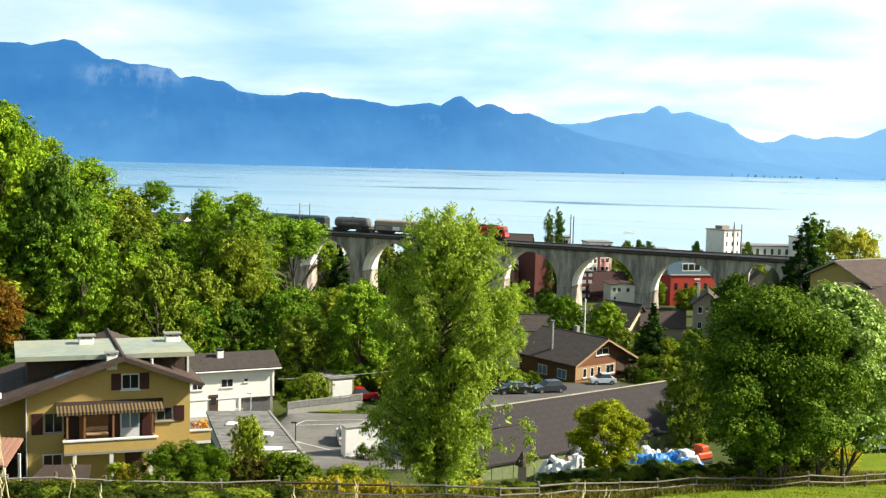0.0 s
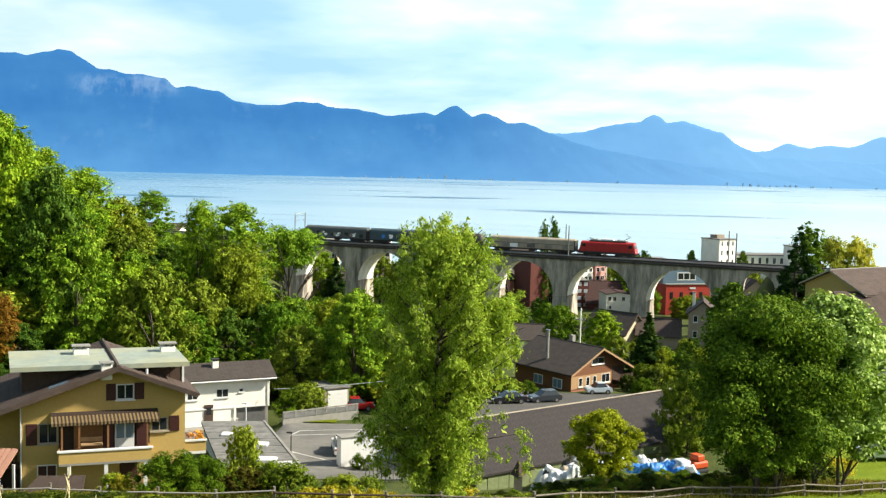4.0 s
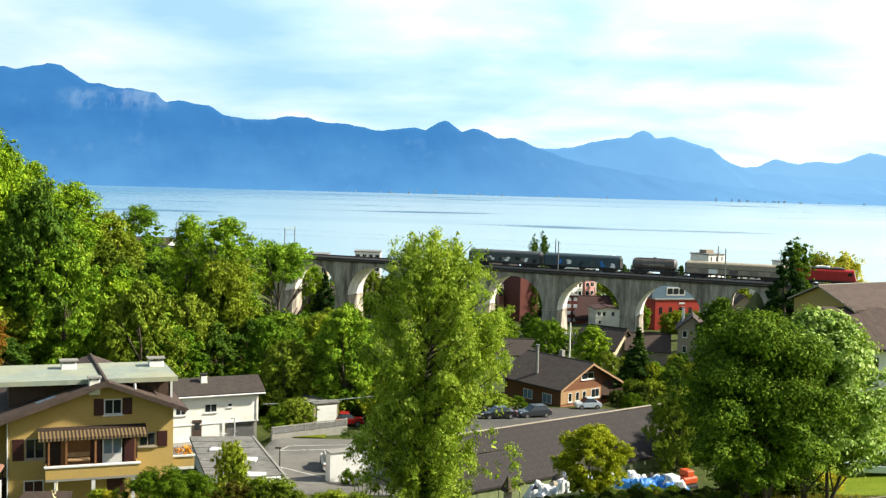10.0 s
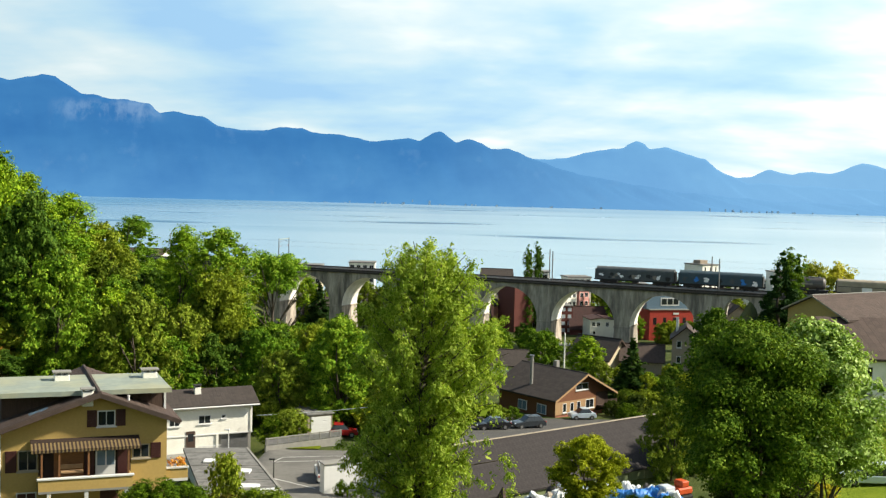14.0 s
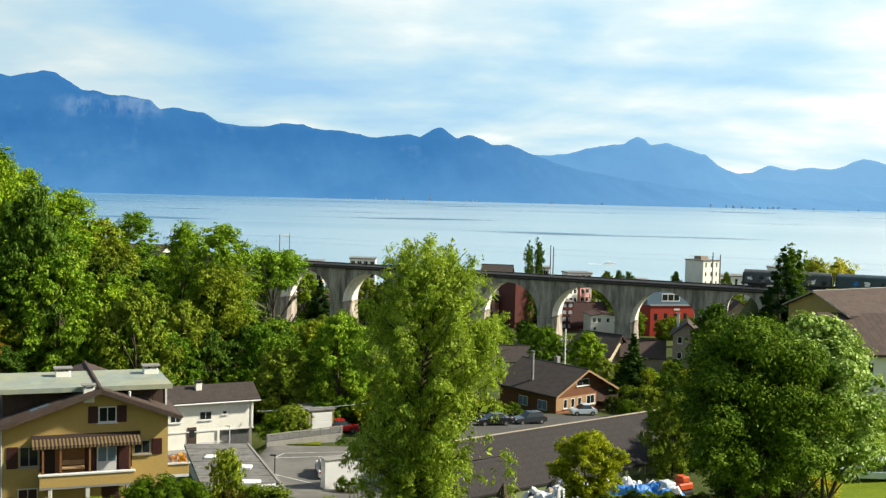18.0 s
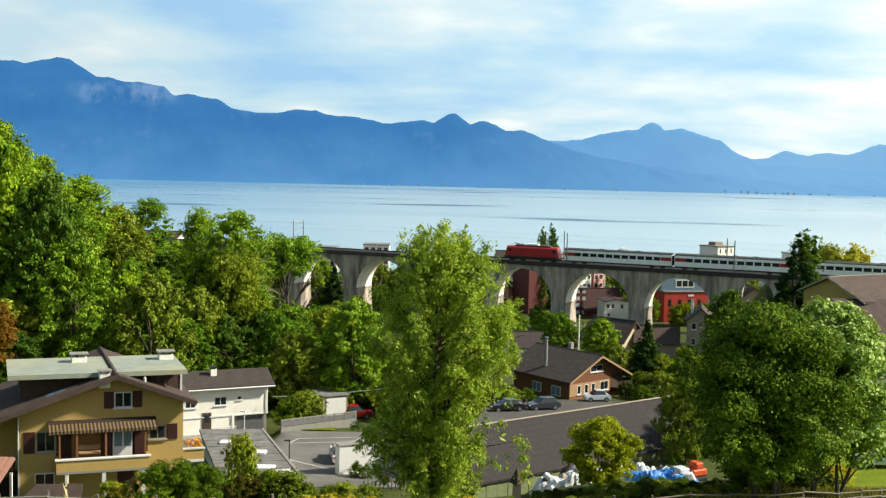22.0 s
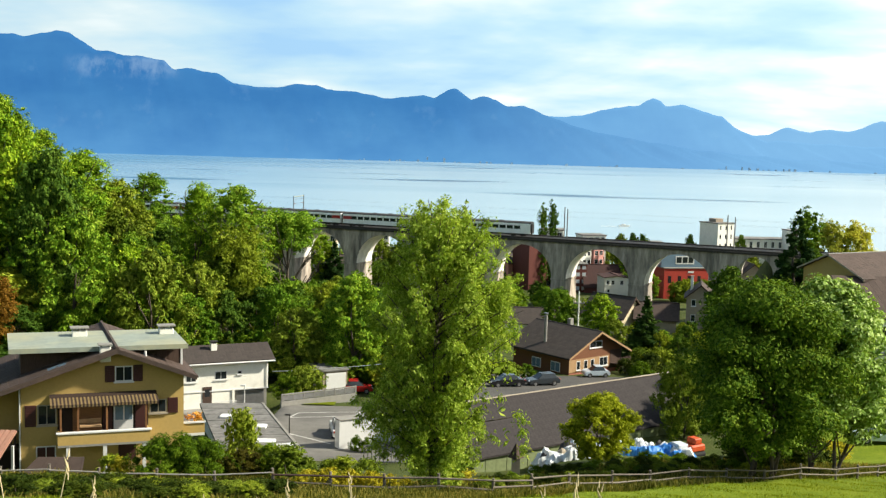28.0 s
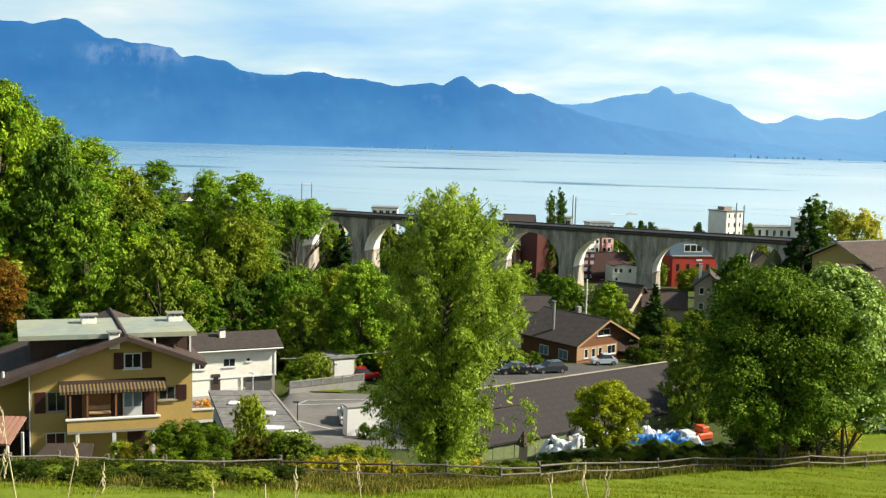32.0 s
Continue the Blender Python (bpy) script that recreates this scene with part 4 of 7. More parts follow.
def gable_house(name, m, w, l, eave, ridge, wall, roof, label, over=0.5, windows=(), front_windows=(), chimneys=(), base=-1.5, tiles=None, category="house"):
    """Gable towards -y: width w across x, length l along y. windows: (x0, x1, z0, z1) on the gable; front_windows the same on the +x side, along y."""
    h = thing(name, m, label, category)
    part("wall", prism([(-w / 2, base), (w / 2, base), (w / 2, eave), (0, ridge - 0.05), (-w / 2, eave)], 0, l), wall, h)
    k = (ridge - eave) / (w / 2)
    e = w / 2 + over
    for sx in (-1, 1):
        lo, hi = eave - k * over + 0.06, ridge + 0.06
        cs = [(sx * e, -over, lo), (sx * e, l + over, lo), (0, l + over, hi), (0, -over, hi)]
        r = part("roof", slab(cs if sx > 0 else cs[::-1], 0.16), roof, h)
        if tiles:
            a, b2, c2, d2 = cs if sx > 0 else (cs[1], cs[0], cs[3], cs[2])
            roof_tiles(r, a, b2, c2, d2, tiles[0], tiles[1], roof)
        part("bargeboard", slab([(sx * e, -over - 0.04, lo + 0.03), (sx * e, -over, lo + 0.03), (0, -over, hi + 0.03), (0, -over - 0.04, hi + 0.03)], 0.26), "pale_wood" if wall == "chalet_wood" else "dark_wood", h)
    part("ridge_cap", tube((0, -over, ridge + 0.1), (0, l + over, ridge + 0.1), 0.12, sides=6), roof, h)
    for u0, u1, z0, z1 in windows:
        window_on(h, "window", u0, u1, z0, z1, 0)
    for u0, u1, z0, z1 in front_windows:
        hold = part("window", box(u0, u1, -0.02, 0.04, z0, z1), "white_paint", h, at=pose(w / 2, 0, 0, 0, 0, 90))
        n = 2 if u1 - u0 > 0.8 else 1
        st = (u1 - u0 - 0.1) / n
        for q in range(n):
            part("pane", box(u0 + 0.08 + q * st, u0 + 0.02 + (q + 1) * st, -0.03, -0.015, z0 + 0.08, z1 - 0.08), "glass", hold)
    for x, y, z0, z1, s in chimneys:
        c = part("chimney", box(x - s, x + s, y - s, y + s, z0, z1, 0.03), "white_plaster", h)
        part("chimney_cap", box(x - s - 0.1, x + s + 0.1, y - s - 0.1, y + s + 0.1, z1 + 0.12, z1 + 0.2), "concrete", c)
        for sx in (-1, 1):
            part("cap_leg", box(x + sx * s - 0.08 * sx - 0.06, x + sx * s - 0.08 * sx + 0.06, y - s, y + s, z1, z1 + 0.12), "concrete", c)
    return h


SLANT = 0.09         # by how much the sides of the yellow house run back to the left


def yellow_house():
    """The apartment house at the foot of the meadow. x runs along its front, -y faces the meadow."""
    gx, gy = -21.35, 69.1
    z0 = 27.6
    h = thing("apartment_house", pose(gx, gy, z0, 0, 0, 18), "yellow plaster house with brown tiled gable roof and balcony", "house")
    top = 8.62
    slope_r, slope_l = 0.385, 0.352
    wr, wl, dl = 4.45, -5.95, 9.2
    er, el = 5.15, -11.0
    # main walls
    part("wall", prism([(wl, -2.5), (wr, -2.5), (wr, top - slope_r * wr), (0, top - 0.05), (wl, top + slope_l * wl)], 0, dl), "yellow_plaster", h)
    part("wing_wall", prism([(-10.4, -2.5), (wl - 0.01, -2.5), (wl - 0.01, top + slope_l * wl - 0.05), (-10.4, top - slope_l * 10.4 - 0.05)], 1.6, dl), "yellow_plaster", h, "set-back yellow wing wall")
    for sx, e, k in ((1, er, slope_r), (-1, el, slope_l)):
        lo = top - k * abs(e) + 0.08
        cs = [(e, -1.0, lo), (e, dl + 0.8, lo), (0, dl + 0.8, top + 0.08), (0, -1.0, top + 0.08)]
        r = part("roof", slab(cs if sx > 0 else cs[::-1], 0.16), "brown_roof", h)
        a, b, c, d = cs if sx > 0 else (cs[1], cs[0], cs[3], cs[2])
        roof_tiles(r, a, b, c, d, 24, 11 if sx > 0 else 18, "brown_roof")
        part("bargeboard", slab([(e, -1.08, lo + 0.05), (e, -1.0, lo + 0.05), (0, -1.0, top + 0.13), (0, -1.08, top + 0.13)], 0.30), "brown_roof", h)
        part("gutter", tube((e + sx * 0.06, -1.0, lo - 0.05), (e + sx * 0.06, dl + 0.8, lo - 0.05), 0.08, sides=6), "dark_wood", h)
    part("ridge_cap", tube((0, -1.0, top + 0.14), (0, dl + 0.8, top + 0.14), 0.14, sides=6), "brown_roof", h)
    # flat-roofed dormer storey across the ridge
    d = part("dormer", box(-5.9, 4.6, 1.7, 6.7, 5.4, 8.42), "dark_wood", h, "dark timber-clad dormer storey")
    part("flat_roof", slab([(-6.65, 0.1, 8.72), (4.75, 0.1, 8.72), (4.75, 6.5, 8.72), (-6.65, 6.5, 8.72)], 0.10), "pale_metal", d, "pale weathered metal flat roof")
    part("fascia", box(-6.65, 4.75, 0.02, 0.1, 8.44, 8.76), "pale_metal", d, "pale roof edge")
    for k in range(13):
        x = -5.8 + k * 0.79
        part("board", box(x, x + 0.74, 1.65, 1.7, 5.5, 8.3), "dark_wood", d)
    part("corner_post", box(4.5, 4.64, 1.6, 1.72, 5.4, 8.3), "white_paint", d)
    for x, y in ((-1.95, 4.6), (3.95, 4.6)):
        c = part("chimney", box(x - 0.5, x + 0.5, y - 0.35, y + 0.35, 8.65, 9.12, 0.04), "white_plaster", h, "white rendered chimney")
        part("chimney_plate", box(x - 0.62, x + 0.62, y - 0.45, y + 0.45, 9.28, 9.36), "concrete", c)
        for q in (-0.4, 0, 0.4):
            part("chimney_leg", box(x + q - 0.06, x + q + 0.06, y - 0.3, y + 0.3, 9.12, 9.28), "concrete", c)
    c = part("chimney", box(-1.05, -0.35, -0.55, -0.05, 7.8, 8.8, 0.04), "white_plaster", h, "white rendered chimney")
    part("chimney_plate", box(-1.15, -0.25, -0.65, 0.05, 8.93, 9.01), "concrete", c)
    for q in (-0.95, -0.45):
        part("chimney_leg", box(q - 0.06, q + 0.06, -0.5, -0.1, 8.8, 8.93), "concrete", c)
    part("roof_window", slab([(-4.3, -0.1, 7.29), (-3.1, -0.1, 7.71), (-3.1, 0.6, 7.71), (-4.3, 0.6, 7.29)], 0.1), "blue_glass", h, "skylight in the roof")
    for x, z in ((-7.6, 6.05), (1.9, 7.95)):
        part("vent_pipe", tube((x, -0.2, z - 0.2), (x, -0.2, z + 0.45), 0.09, sides=8), "white_paint", h)
    # windows of the gable front
    window_on(h, "window", -0.05, 1.10, 6.35, 7.40, 0, 0.62)
    window_on(h, "window", -4.95, -3.75, 3.62, 4.98, 0, 0.0, frame_m="wagon_tan")
    window_on(h, "window", 2.20, 3.32, 4.08, 5.02, 0, 0.0, frame_m="wagon_tan")
    for a, b2, zz0, zz1 in ((-5.72, -5.02, 3.55, 4.98), (3.38, 4.06, 4.02, 5.08)):
        sh = part("shutter", box(a, b2, -0.07, -0.005, zz0, zz1, 0.01), "shutter", h, "dark red wooden shutter")
        for k in range(7):
            zz = zz0 + (k + 0.5) * (zz1 - zz0) / 7
            part("slat", box(a + 0.06, b2 - 0.06, -0.085, -0.07, zz - 0.05, zz + 0.03), "shutter", sh)
    window_on(h, "window", -5.05, -3.8, 1.1, 2.2, 0, 0.0, glass="shutter")
    for a in (0.15, 1.9):
        part("ground_shutter", box(a, a + 1.15, -0.06, -0.004, 1.0, 2.3), "shutter", h, "dark red closed shutter")
    # loggia of the middle storey; the awning's shade is painted into the back panel
    back = part("loggia_panel", box(-3.7, 2.1, -0.05, -0.006, 3.1, 5.3), "awning_and_shade_dark", h, "timber wall behind the balcony, darkened as if shaded")
    part("wood_panel", box(-2.75, -0.9, -0.10, -0.05, 3.1, 4.85), "wood", back, "warm wooden panel")
    part("bench", box(-2.4, -1.0, -1.0, -0.55, 3.55, 3.70, 0.03), "pale_wood", back, "light wooden balcony bench")
    part("bench_back", box(-2.4, -1.0, -0.60, -0.54, 3.75, 4.05, 0.02), "pale_wood", back)
    win = part("balcony_door", box(-0.15, 1.1, -0.12, -0.05, 3.05, 4.9), "white_paint", h, "white double balcony door")
    for k in range(2):
        part("pane", box(-0.05 + k * 0.6, 0.45 + k * 0.6, -0.14, -0.12, 3.75, 4.8), "blue_glass", win)
    for a in (-0.85, 1.25):
        part("shutter", box(a, a + 0.6, -0.16, -0.05, 3.05, 4.95, 0.01), "shutter", h, "dark red wooden shutter")
    for a in (-3.62, -2.55, -0.75, 1.75):
        part("post", box(a, a + 0.12, -1.28, -1.16, 3.3, 5.25), "wood", h)
    part("balcony_slab", box(-3.78, 2.05, -1.45, -0.003, 2.4, 2.55), "concrete", h)
    part("balcony_parapet", box(-3.78, 2.05, -1.45, -1.3, 2.55, 3.28), "yellow_plaster", h, "yellow balcony parapet")
    for a in (-3.78, 1.9):
        part("balcony_parapet", box(a, a + 0.15, -1.3, -0.003, 2.55, 3.28), "yellow_plaster", h)
    part("balcony_rail", box(-3.88, 2.15, -1.52, -1.2, 3.28, 3.40, 0.02), "white_paint", h, "pale coping")
    for a in (-3.25, -0.95, 1.55):
        part("balcony_column", box(a, a + 0.24, -1.42, -1.18, -2.0, 2.40), "white_paint", h, "pale column under the balcony")
    # striped awning: a dark case, a sloping striped cloth and a short valance
    aw = part("awning", slab([(-4.2, -0.42, 5.52), (2.62, -0.42, 5.52), (2.62, -0.01, 5.66), (-4.2, -0.01, 5.66)], 0.06), "awning_and_shade_dark", h, "brown and cream striped awning")
    for k in range(29):
        x = -4.2 + k * 0.2352
        part("awning_stripe", slab([(x, -1.32, 5.22), (x + 0.115, -1.32, 5.22), (x + 0.115, -0.42, 5.50), (x, -0.42, 5.50)], 0.02), "awning_light", aw, "cream awning stripe")
        part("awning_stripe", slab([(x + 0.1155, -1.32, 5.22), (x + 0.235, -1.32, 5.22), (x + 0.235, -0.42, 5.50), (x + 0.1155, -0.42, 5.50)], 0.02), "awning_and_shade_dark", aw)
        part("awning_flap", box(x, x + 0.115, -1.34, -1.322, 5.04, 5.23), "awning_light", aw)
        part("awning_flap", box(x + 0.1155, x + 0.235, -1.34, -1.322, 5.02, 5.23), "awning_and_shade_dark", aw)
    # side balcony with flowers on the right-hand wall
    sb = part("side_balcony", box(wr + 0.003, wr + 1.5, 0.4, 3.4, 2.2, 2.4), "white_paint", h, "small white side balcony")
    part("parapet", box(wr + 1.38, wr + 1.5, 0.4, 3.4, 2.4, 3.2), "yellow_plaster", sb)
    part("parapet", box(wr + 0.003, wr + 1.38, 0.4, 0.52, 2.4, 3.1), "yellow_plaster", sb)
    part("rail", box(wr + 0.003, wr + 1.56, 0.32, 0.56, 3.1, 3.2), "white_paint", sb)
    fl = bmesh.new()
    rs = random.Random(5)
    for k in range(60):
        c = Vector((wr + rs.uniform(0.2, 1.35), rs.uniform(0.5, 0.9), rs.uniform(3.15, 3.75)))
        vs = [fl.verts.new(c + Vector((rs.uniform(-0.14, 0.14), rs.uniform(-0.14, 0.14), rs.uniform(-0.14, 0.14)))) for _ in range(4)]
        fl.faces.new(vs)
    part("flowers", fl, "flower", sb, "orange balcony flowers")
    # left wing balcony
    wb = part("wing_balcony", box(-10.3, wl - 0.05, 0.5, 1.58, 1.9, 2.05), "dark_wood", h, "dark slatted wing balcony")
    # flat dark sheet put in for the deep shade below this balcony
    part("wing_shade", box(-10.3, wl - 0.05, 1.54, 1.59, -2.4, 1.88), "awning_and_shade_dark", h, "dark sheet for the shade under the wing balcony")
    for k in range(17):
        part("baluster", box(-10.2 + k * 0.24, -10.09 + k * 0.24, 0.5, 0.56, 2.05, 3.1), "dark_wood", wb)
    part("rail", box(-10.3, wl - 0.05, 0.46, 0.6, 3.1, 3.2), "dark_wood", wb)
    part("downpipe", tube((wl - 0.08, -0.08, -2.0), (wl - 0.08, -0.08, top + slope_l * wl - 0.3), 0.05, sides=6), "white_paint", h)
    # the plan is slanted: the side walls run back a little to the left
    slant = Matrix(((1, -SLANT, 0, 0), (0, 1, 0, 0), (0, 0, 1, 0), (0, 0, 0, 1)))
    for ob in h.children_recursive:
        if ob.name.startswith("roof_tile"):
            ob.location.x -= SLANT * ob.location.y
        else:
            ob.data.transform(slant)
    return h


yellow_house()


def white_house():
    h = thing("white_house", pose(-26.5, 106.2, 24.85, 0, 0, 24), "white plaster house with brown roof beside the parking lot", "house")
    w, dpt, eave, ridge = 9.6, 8.0, 2.5, 3.45
    part("wall", box(0, w, 0, dpt, -0.6, eave), "white_plaster", h)
    part("lower_wall", box(0, 5.9, 0.02, dpt, -3.4, -0.6), "white_plaster", h, "white wall of the lower floor")
    part("basement", box(5.9, w - 0.05, 0.35, dpt, -3.4, -0.6), "concrete", h, "grey concrete basement")
    part("garage_door", box(6.3, w - 0.35, 0.28, 0.35, -2.9, -0.75), "steel", h, "grey steel garage door under the house")
    part("corner_pillar", box(5.75, 6.0, -0.12, 0.1, -3.2, -0.6), "white_plaster", h)
    part("wall_ledge", box(-0.04, w + 0.04, -0.07, 0.0, -0.68, -0.56), "white_paint", h)
    for (y0, z0), (y1, z1) in (((-0.7, eave), (dpt / 2, ridge)), ((dpt + 0.7, eave), (dpt / 2, ridge))):
        cs = [(-0.6, y0, z0), (w + 0.6, y0, z0), (w - 0.4, y1, z1), (-0.2, y1, z1)]
        cs = cs if y0 < 0 else [cs[1], cs[0], cs[3], cs[2]]
        r = part("roof", slab(cs, 0.14), "dark_roof", h)
        roof_tiles(r, *[Vector(c) for c in cs], 26, 11, "dark_roof")
    for x in (0, w):
        part("gable_wall", prism([(0, eave), (dpt, eave), (dpt / 2, ridge - 0.15)], -0.1, 0.1), "white_plaster", h, at=pose(x, 0, 0, 0, 0, 90))
    part("gutter", tube((-0.6, -0.75, eave - 0.1), (w + 0.6, -0.75, eave - 0.1), 0.09, sides=6), "white_paint", h)
    part("downpipe", tube((w - 0.15, -0.1, -0.6), (w - 0.15, -0.1, eave), 0.05, sides=6), "white_paint", h)
    window_on(h, "window", 0.9, 2.0, 0.45, 1.35, 0)
    window_on(h, "window", 3.9, 5.2, 0.55, 1.45, 0)
    window_on(h, "window", 6.3, 6.8, 1.0, 1.4, 0)
    dr = part("door", box(2.65, 3.6, -0.06, 0.02, -2.35, -0.15), "dark_wood", h, "dark front door")
    part("door_pane", box(2.85, 3.4, -0.075, -0.06, -1.2, -0.4), "glass", dr)
    part("porch_slab", box(-0.2, 6.0, -1.6, -0.01, -2.75, -2.4), "concrete", h)
    for k in range(14):
        part("porch_rail", box(3.6 + k * 0.17, 3.64 + k * 0.17, -1.5, -1.46, -2.4, -1.5), "white_paint", h)
    part("porch_rail", box(3.6, 5.9, -1.52, -1.44, -1.5, -1.42), "white_paint", h)
    c = part("chimney", box(4.0, 4.65, 2.4, 3.0, 2.6, 3.95, 0.03), "white_plaster", h)
    part("chimney_cap", box(3.9, 4.75, 2.3, 3.1, 4.1, 4.2), "dark_steel", c)
    part("chimney_pot", box(4.1, 4.55, 2.5, 2.9, 3.95, 4.1), "dark_steel", c)
    return h


white_house()


def chalet():
    # gable normal points to the right of the camera
    ang = math.degrees(math.atan2(0.63, 0.78))
    h = gable_house("wooden_chalet", pose(21.6, 137.2, 20.4, 0, 0, ang), 10.2, 10.6, 3.6, 6.15, "chalet_wood", "dark_roof", "brown wooden chalet with dark tiled roof and pale bargeboards", 0.95,
                    windows=((-3.7, -3.0, 1.3, 2.5), (-2.3, -1.6, 1.3, 2.5), (-1.0, -0.3, 1.3, 2.5), (0.7, 2.3, 1.4, 2.6), (-1.3, 1.1, 4.0, 4.9)), tiles=(22, 12))
    part("plaster_band", box(-5.1, 2.6, -0.012, -0.002, 1.1, 2.75), "pale_wood", h, "light timber band round the windows")
    part("plinth", box(-5.15, 5.15, -0.05, 0.0, -1.2, 0.9), "brick_red", h, "red-brown masonry plinth")
    b = part("balcony", box(2.9, 5.5, -1.3, -0.02, 1.5, 1.62), "dark_wood", h, "dark timber balcony")
    for k in range(10):
        part("baluster", box(2.95 + k * 0.27, 3.1 + k * 0.27, -1.3, -1.24, 1.62, 2.5), "dark_wood", b)
    for u in (1.6, 5.2):
        sw = part("side_window", box(-5.17, -5.09, u, u + 1.7, 0.9, 2.2), "white_paint", h, "pale side window")
        for q in (0.1, 0.9):
            part("pane", box(-5.19, -5.17, u + q, u + q + 0.7, 1.0, 2.1), "blue_glass", sw)
    # flat dark panel on the gable's right side; nothing is set back here
    part("recess", box(2.8, 5.08, -0.03, -0.005, 0.9, 3.4), "dark_wood", h)
    f = part("flue", tube((-4.0, 5.6, 3.8), (-4.0, 5.6, 7.9), 0.22, sides=10), "concrete", h, "tall pale metal flue")
    part("flue_cap", tube((-4.0, 5.6, 8.05), (-4.0, 5.6, 8.2), 0.32, sides=10), "steel", f)
    c = part("chimney", box(1.2, 1.8, 6.0, 6.6, 5.3, 6.9), "concrete", h)


chalet()


def shed():
    # long low workshop; x along the ridge, -y towards the meadow
    ang = 35.0
    h = thing("workshop", pose(3.0, 80.5, 23.6, 0, 0, ang), "long low workshop with a dark grey sheet roof", "workshop")
    n, d, eave, ridge = 26.6, 7.4, 2.35, 4.55
    part("wall", prism([(0.2, -1.5), (d * 2 - 0.2, -1.5), (d * 2 - 0.2, eave), (d, ridge - 0.1), (0.2, eave)], 0, n - 4.6), "tarp_green", h, "dull green boarded wall", at=pose(0, 0, 0, 0, 0, 90) @ Matrix.Scale(-1, 4, (0, 1, 0)))
    for s in (0, 1):
        ya, za = (-0.5, eave - 0.12) if s == 0 else (2 * d + 0.5, eave - 0.12)
        cs = [(-0.4, ya, za), (n - (2.0 if s == 0 else -3.0), ya, za), (n + 4.6, d, ridge), (-0.4, d, ridge)]
        cs = cs if s == 0 else [cs[1], cs[0], cs[3], cs[2]]
        r = part("roof", slab(cs, 0.10), "shed_roof", h)
        if s == 0:
            roof_tiles(r, cs[0], (n - 2.0, ya, za), (n - 2.0, d, ridge), cs[3], 22, 9, "shed_roof", "roof_sheet", 0.03)
    part("ridge_cap", box(-0.4, n + 4.6, d - 0.15, d + 0.15, ridge + 0.02, ridge + 0.10, 0.03), "wagon_tan", h, "pale ridge flashing")
    for k in range(20):
        part("board", box(0.3 + k * 1.1, 1.36 + k * 1.1, -0.28 - 0.03 * (k % 2), -0.22, -1.6, eave - 0.2), "tarp_green", h)
    for k in range(7):
        part("post", box(0.4 + k * 3.1, 0.55 + k * 3.1, -0.2, -0.05, -1.0, eave - 0.15), "dark_wood", h)
    return h


shed()


def car(name, x, y, z, rz, paint, label, length=4.2, height=1.42, estate=False):
    c = thing(name, pose(x, y, z, 0, 0, rz), label, "car", "parked cars")
    L2, w = length / 2, 0.86
    prof = [(-L2, 0.28), (L2, 0.28), (L2, 0.62), (L2 - 0.15, 0.78), (L2 * 0.45, 0.88), (-L2 + 0.25, 0.92), (-L2, 0.75)]
    bm = prism(prof, -w, w)
    bmesh.ops.bevel(bm, geom=bm.edges[:], offset=0.06, segments=2, affect="EDGES")
    part("body", bm, paint, c)
    back = -L2 * (0.88 if estate else 0.68)
    cab = prism([(back, 0.88), (L2 * 0.48, 0.86), (L2 * 0.12, height), (back + 0.45, height)], -w + 0.09, w - 0.09)
    for v in cab.verts:
        if v.co.z > 1.1:
            v.co.y *= 0.82
    bmesh.ops.bevel(cab, geom=cab.edges[:], offset=0.04, segments=1, affect="EDGES")
    part("cabin", cab, "glass", c, "dark glazed cabin")
    part("roof", box(back + 0.42, L2 * 0.14, -w * 0.76, w * 0.76, height - 0.03, height + 0.03, 0.03), paint, c)
    for sx in (-1, 1):
        for sy in (-1, 1):
            wh = part("wheel", tube((0, -0.1, 0), (0, 0.1, 0), 0.31, sides=14), "rubber", c, at=pose(sx * L2 * 0.62, sy * (w - 0.08), 0.31))
            part("rim", tube((0, sy * 0.105, 0), (0, sy * 0.115, 0), 0.19, sides=10), "steel", wh)
    for sy in (-1, 1):
        part("headlight", box(L2 - 0.1, L2 + 0.012, sy * 0.62 - 0.16, sy * 0.62 + 0.16, 0.6, 0.74), "pane_white", c)
        part("tail_light", box(-L2 - 0.012, -L2 + 0.1, sy * 0.64 - 0.14, sy * 0.64 + 0.14, 0.66, 0.82), "lamp_orange", c)
    return c


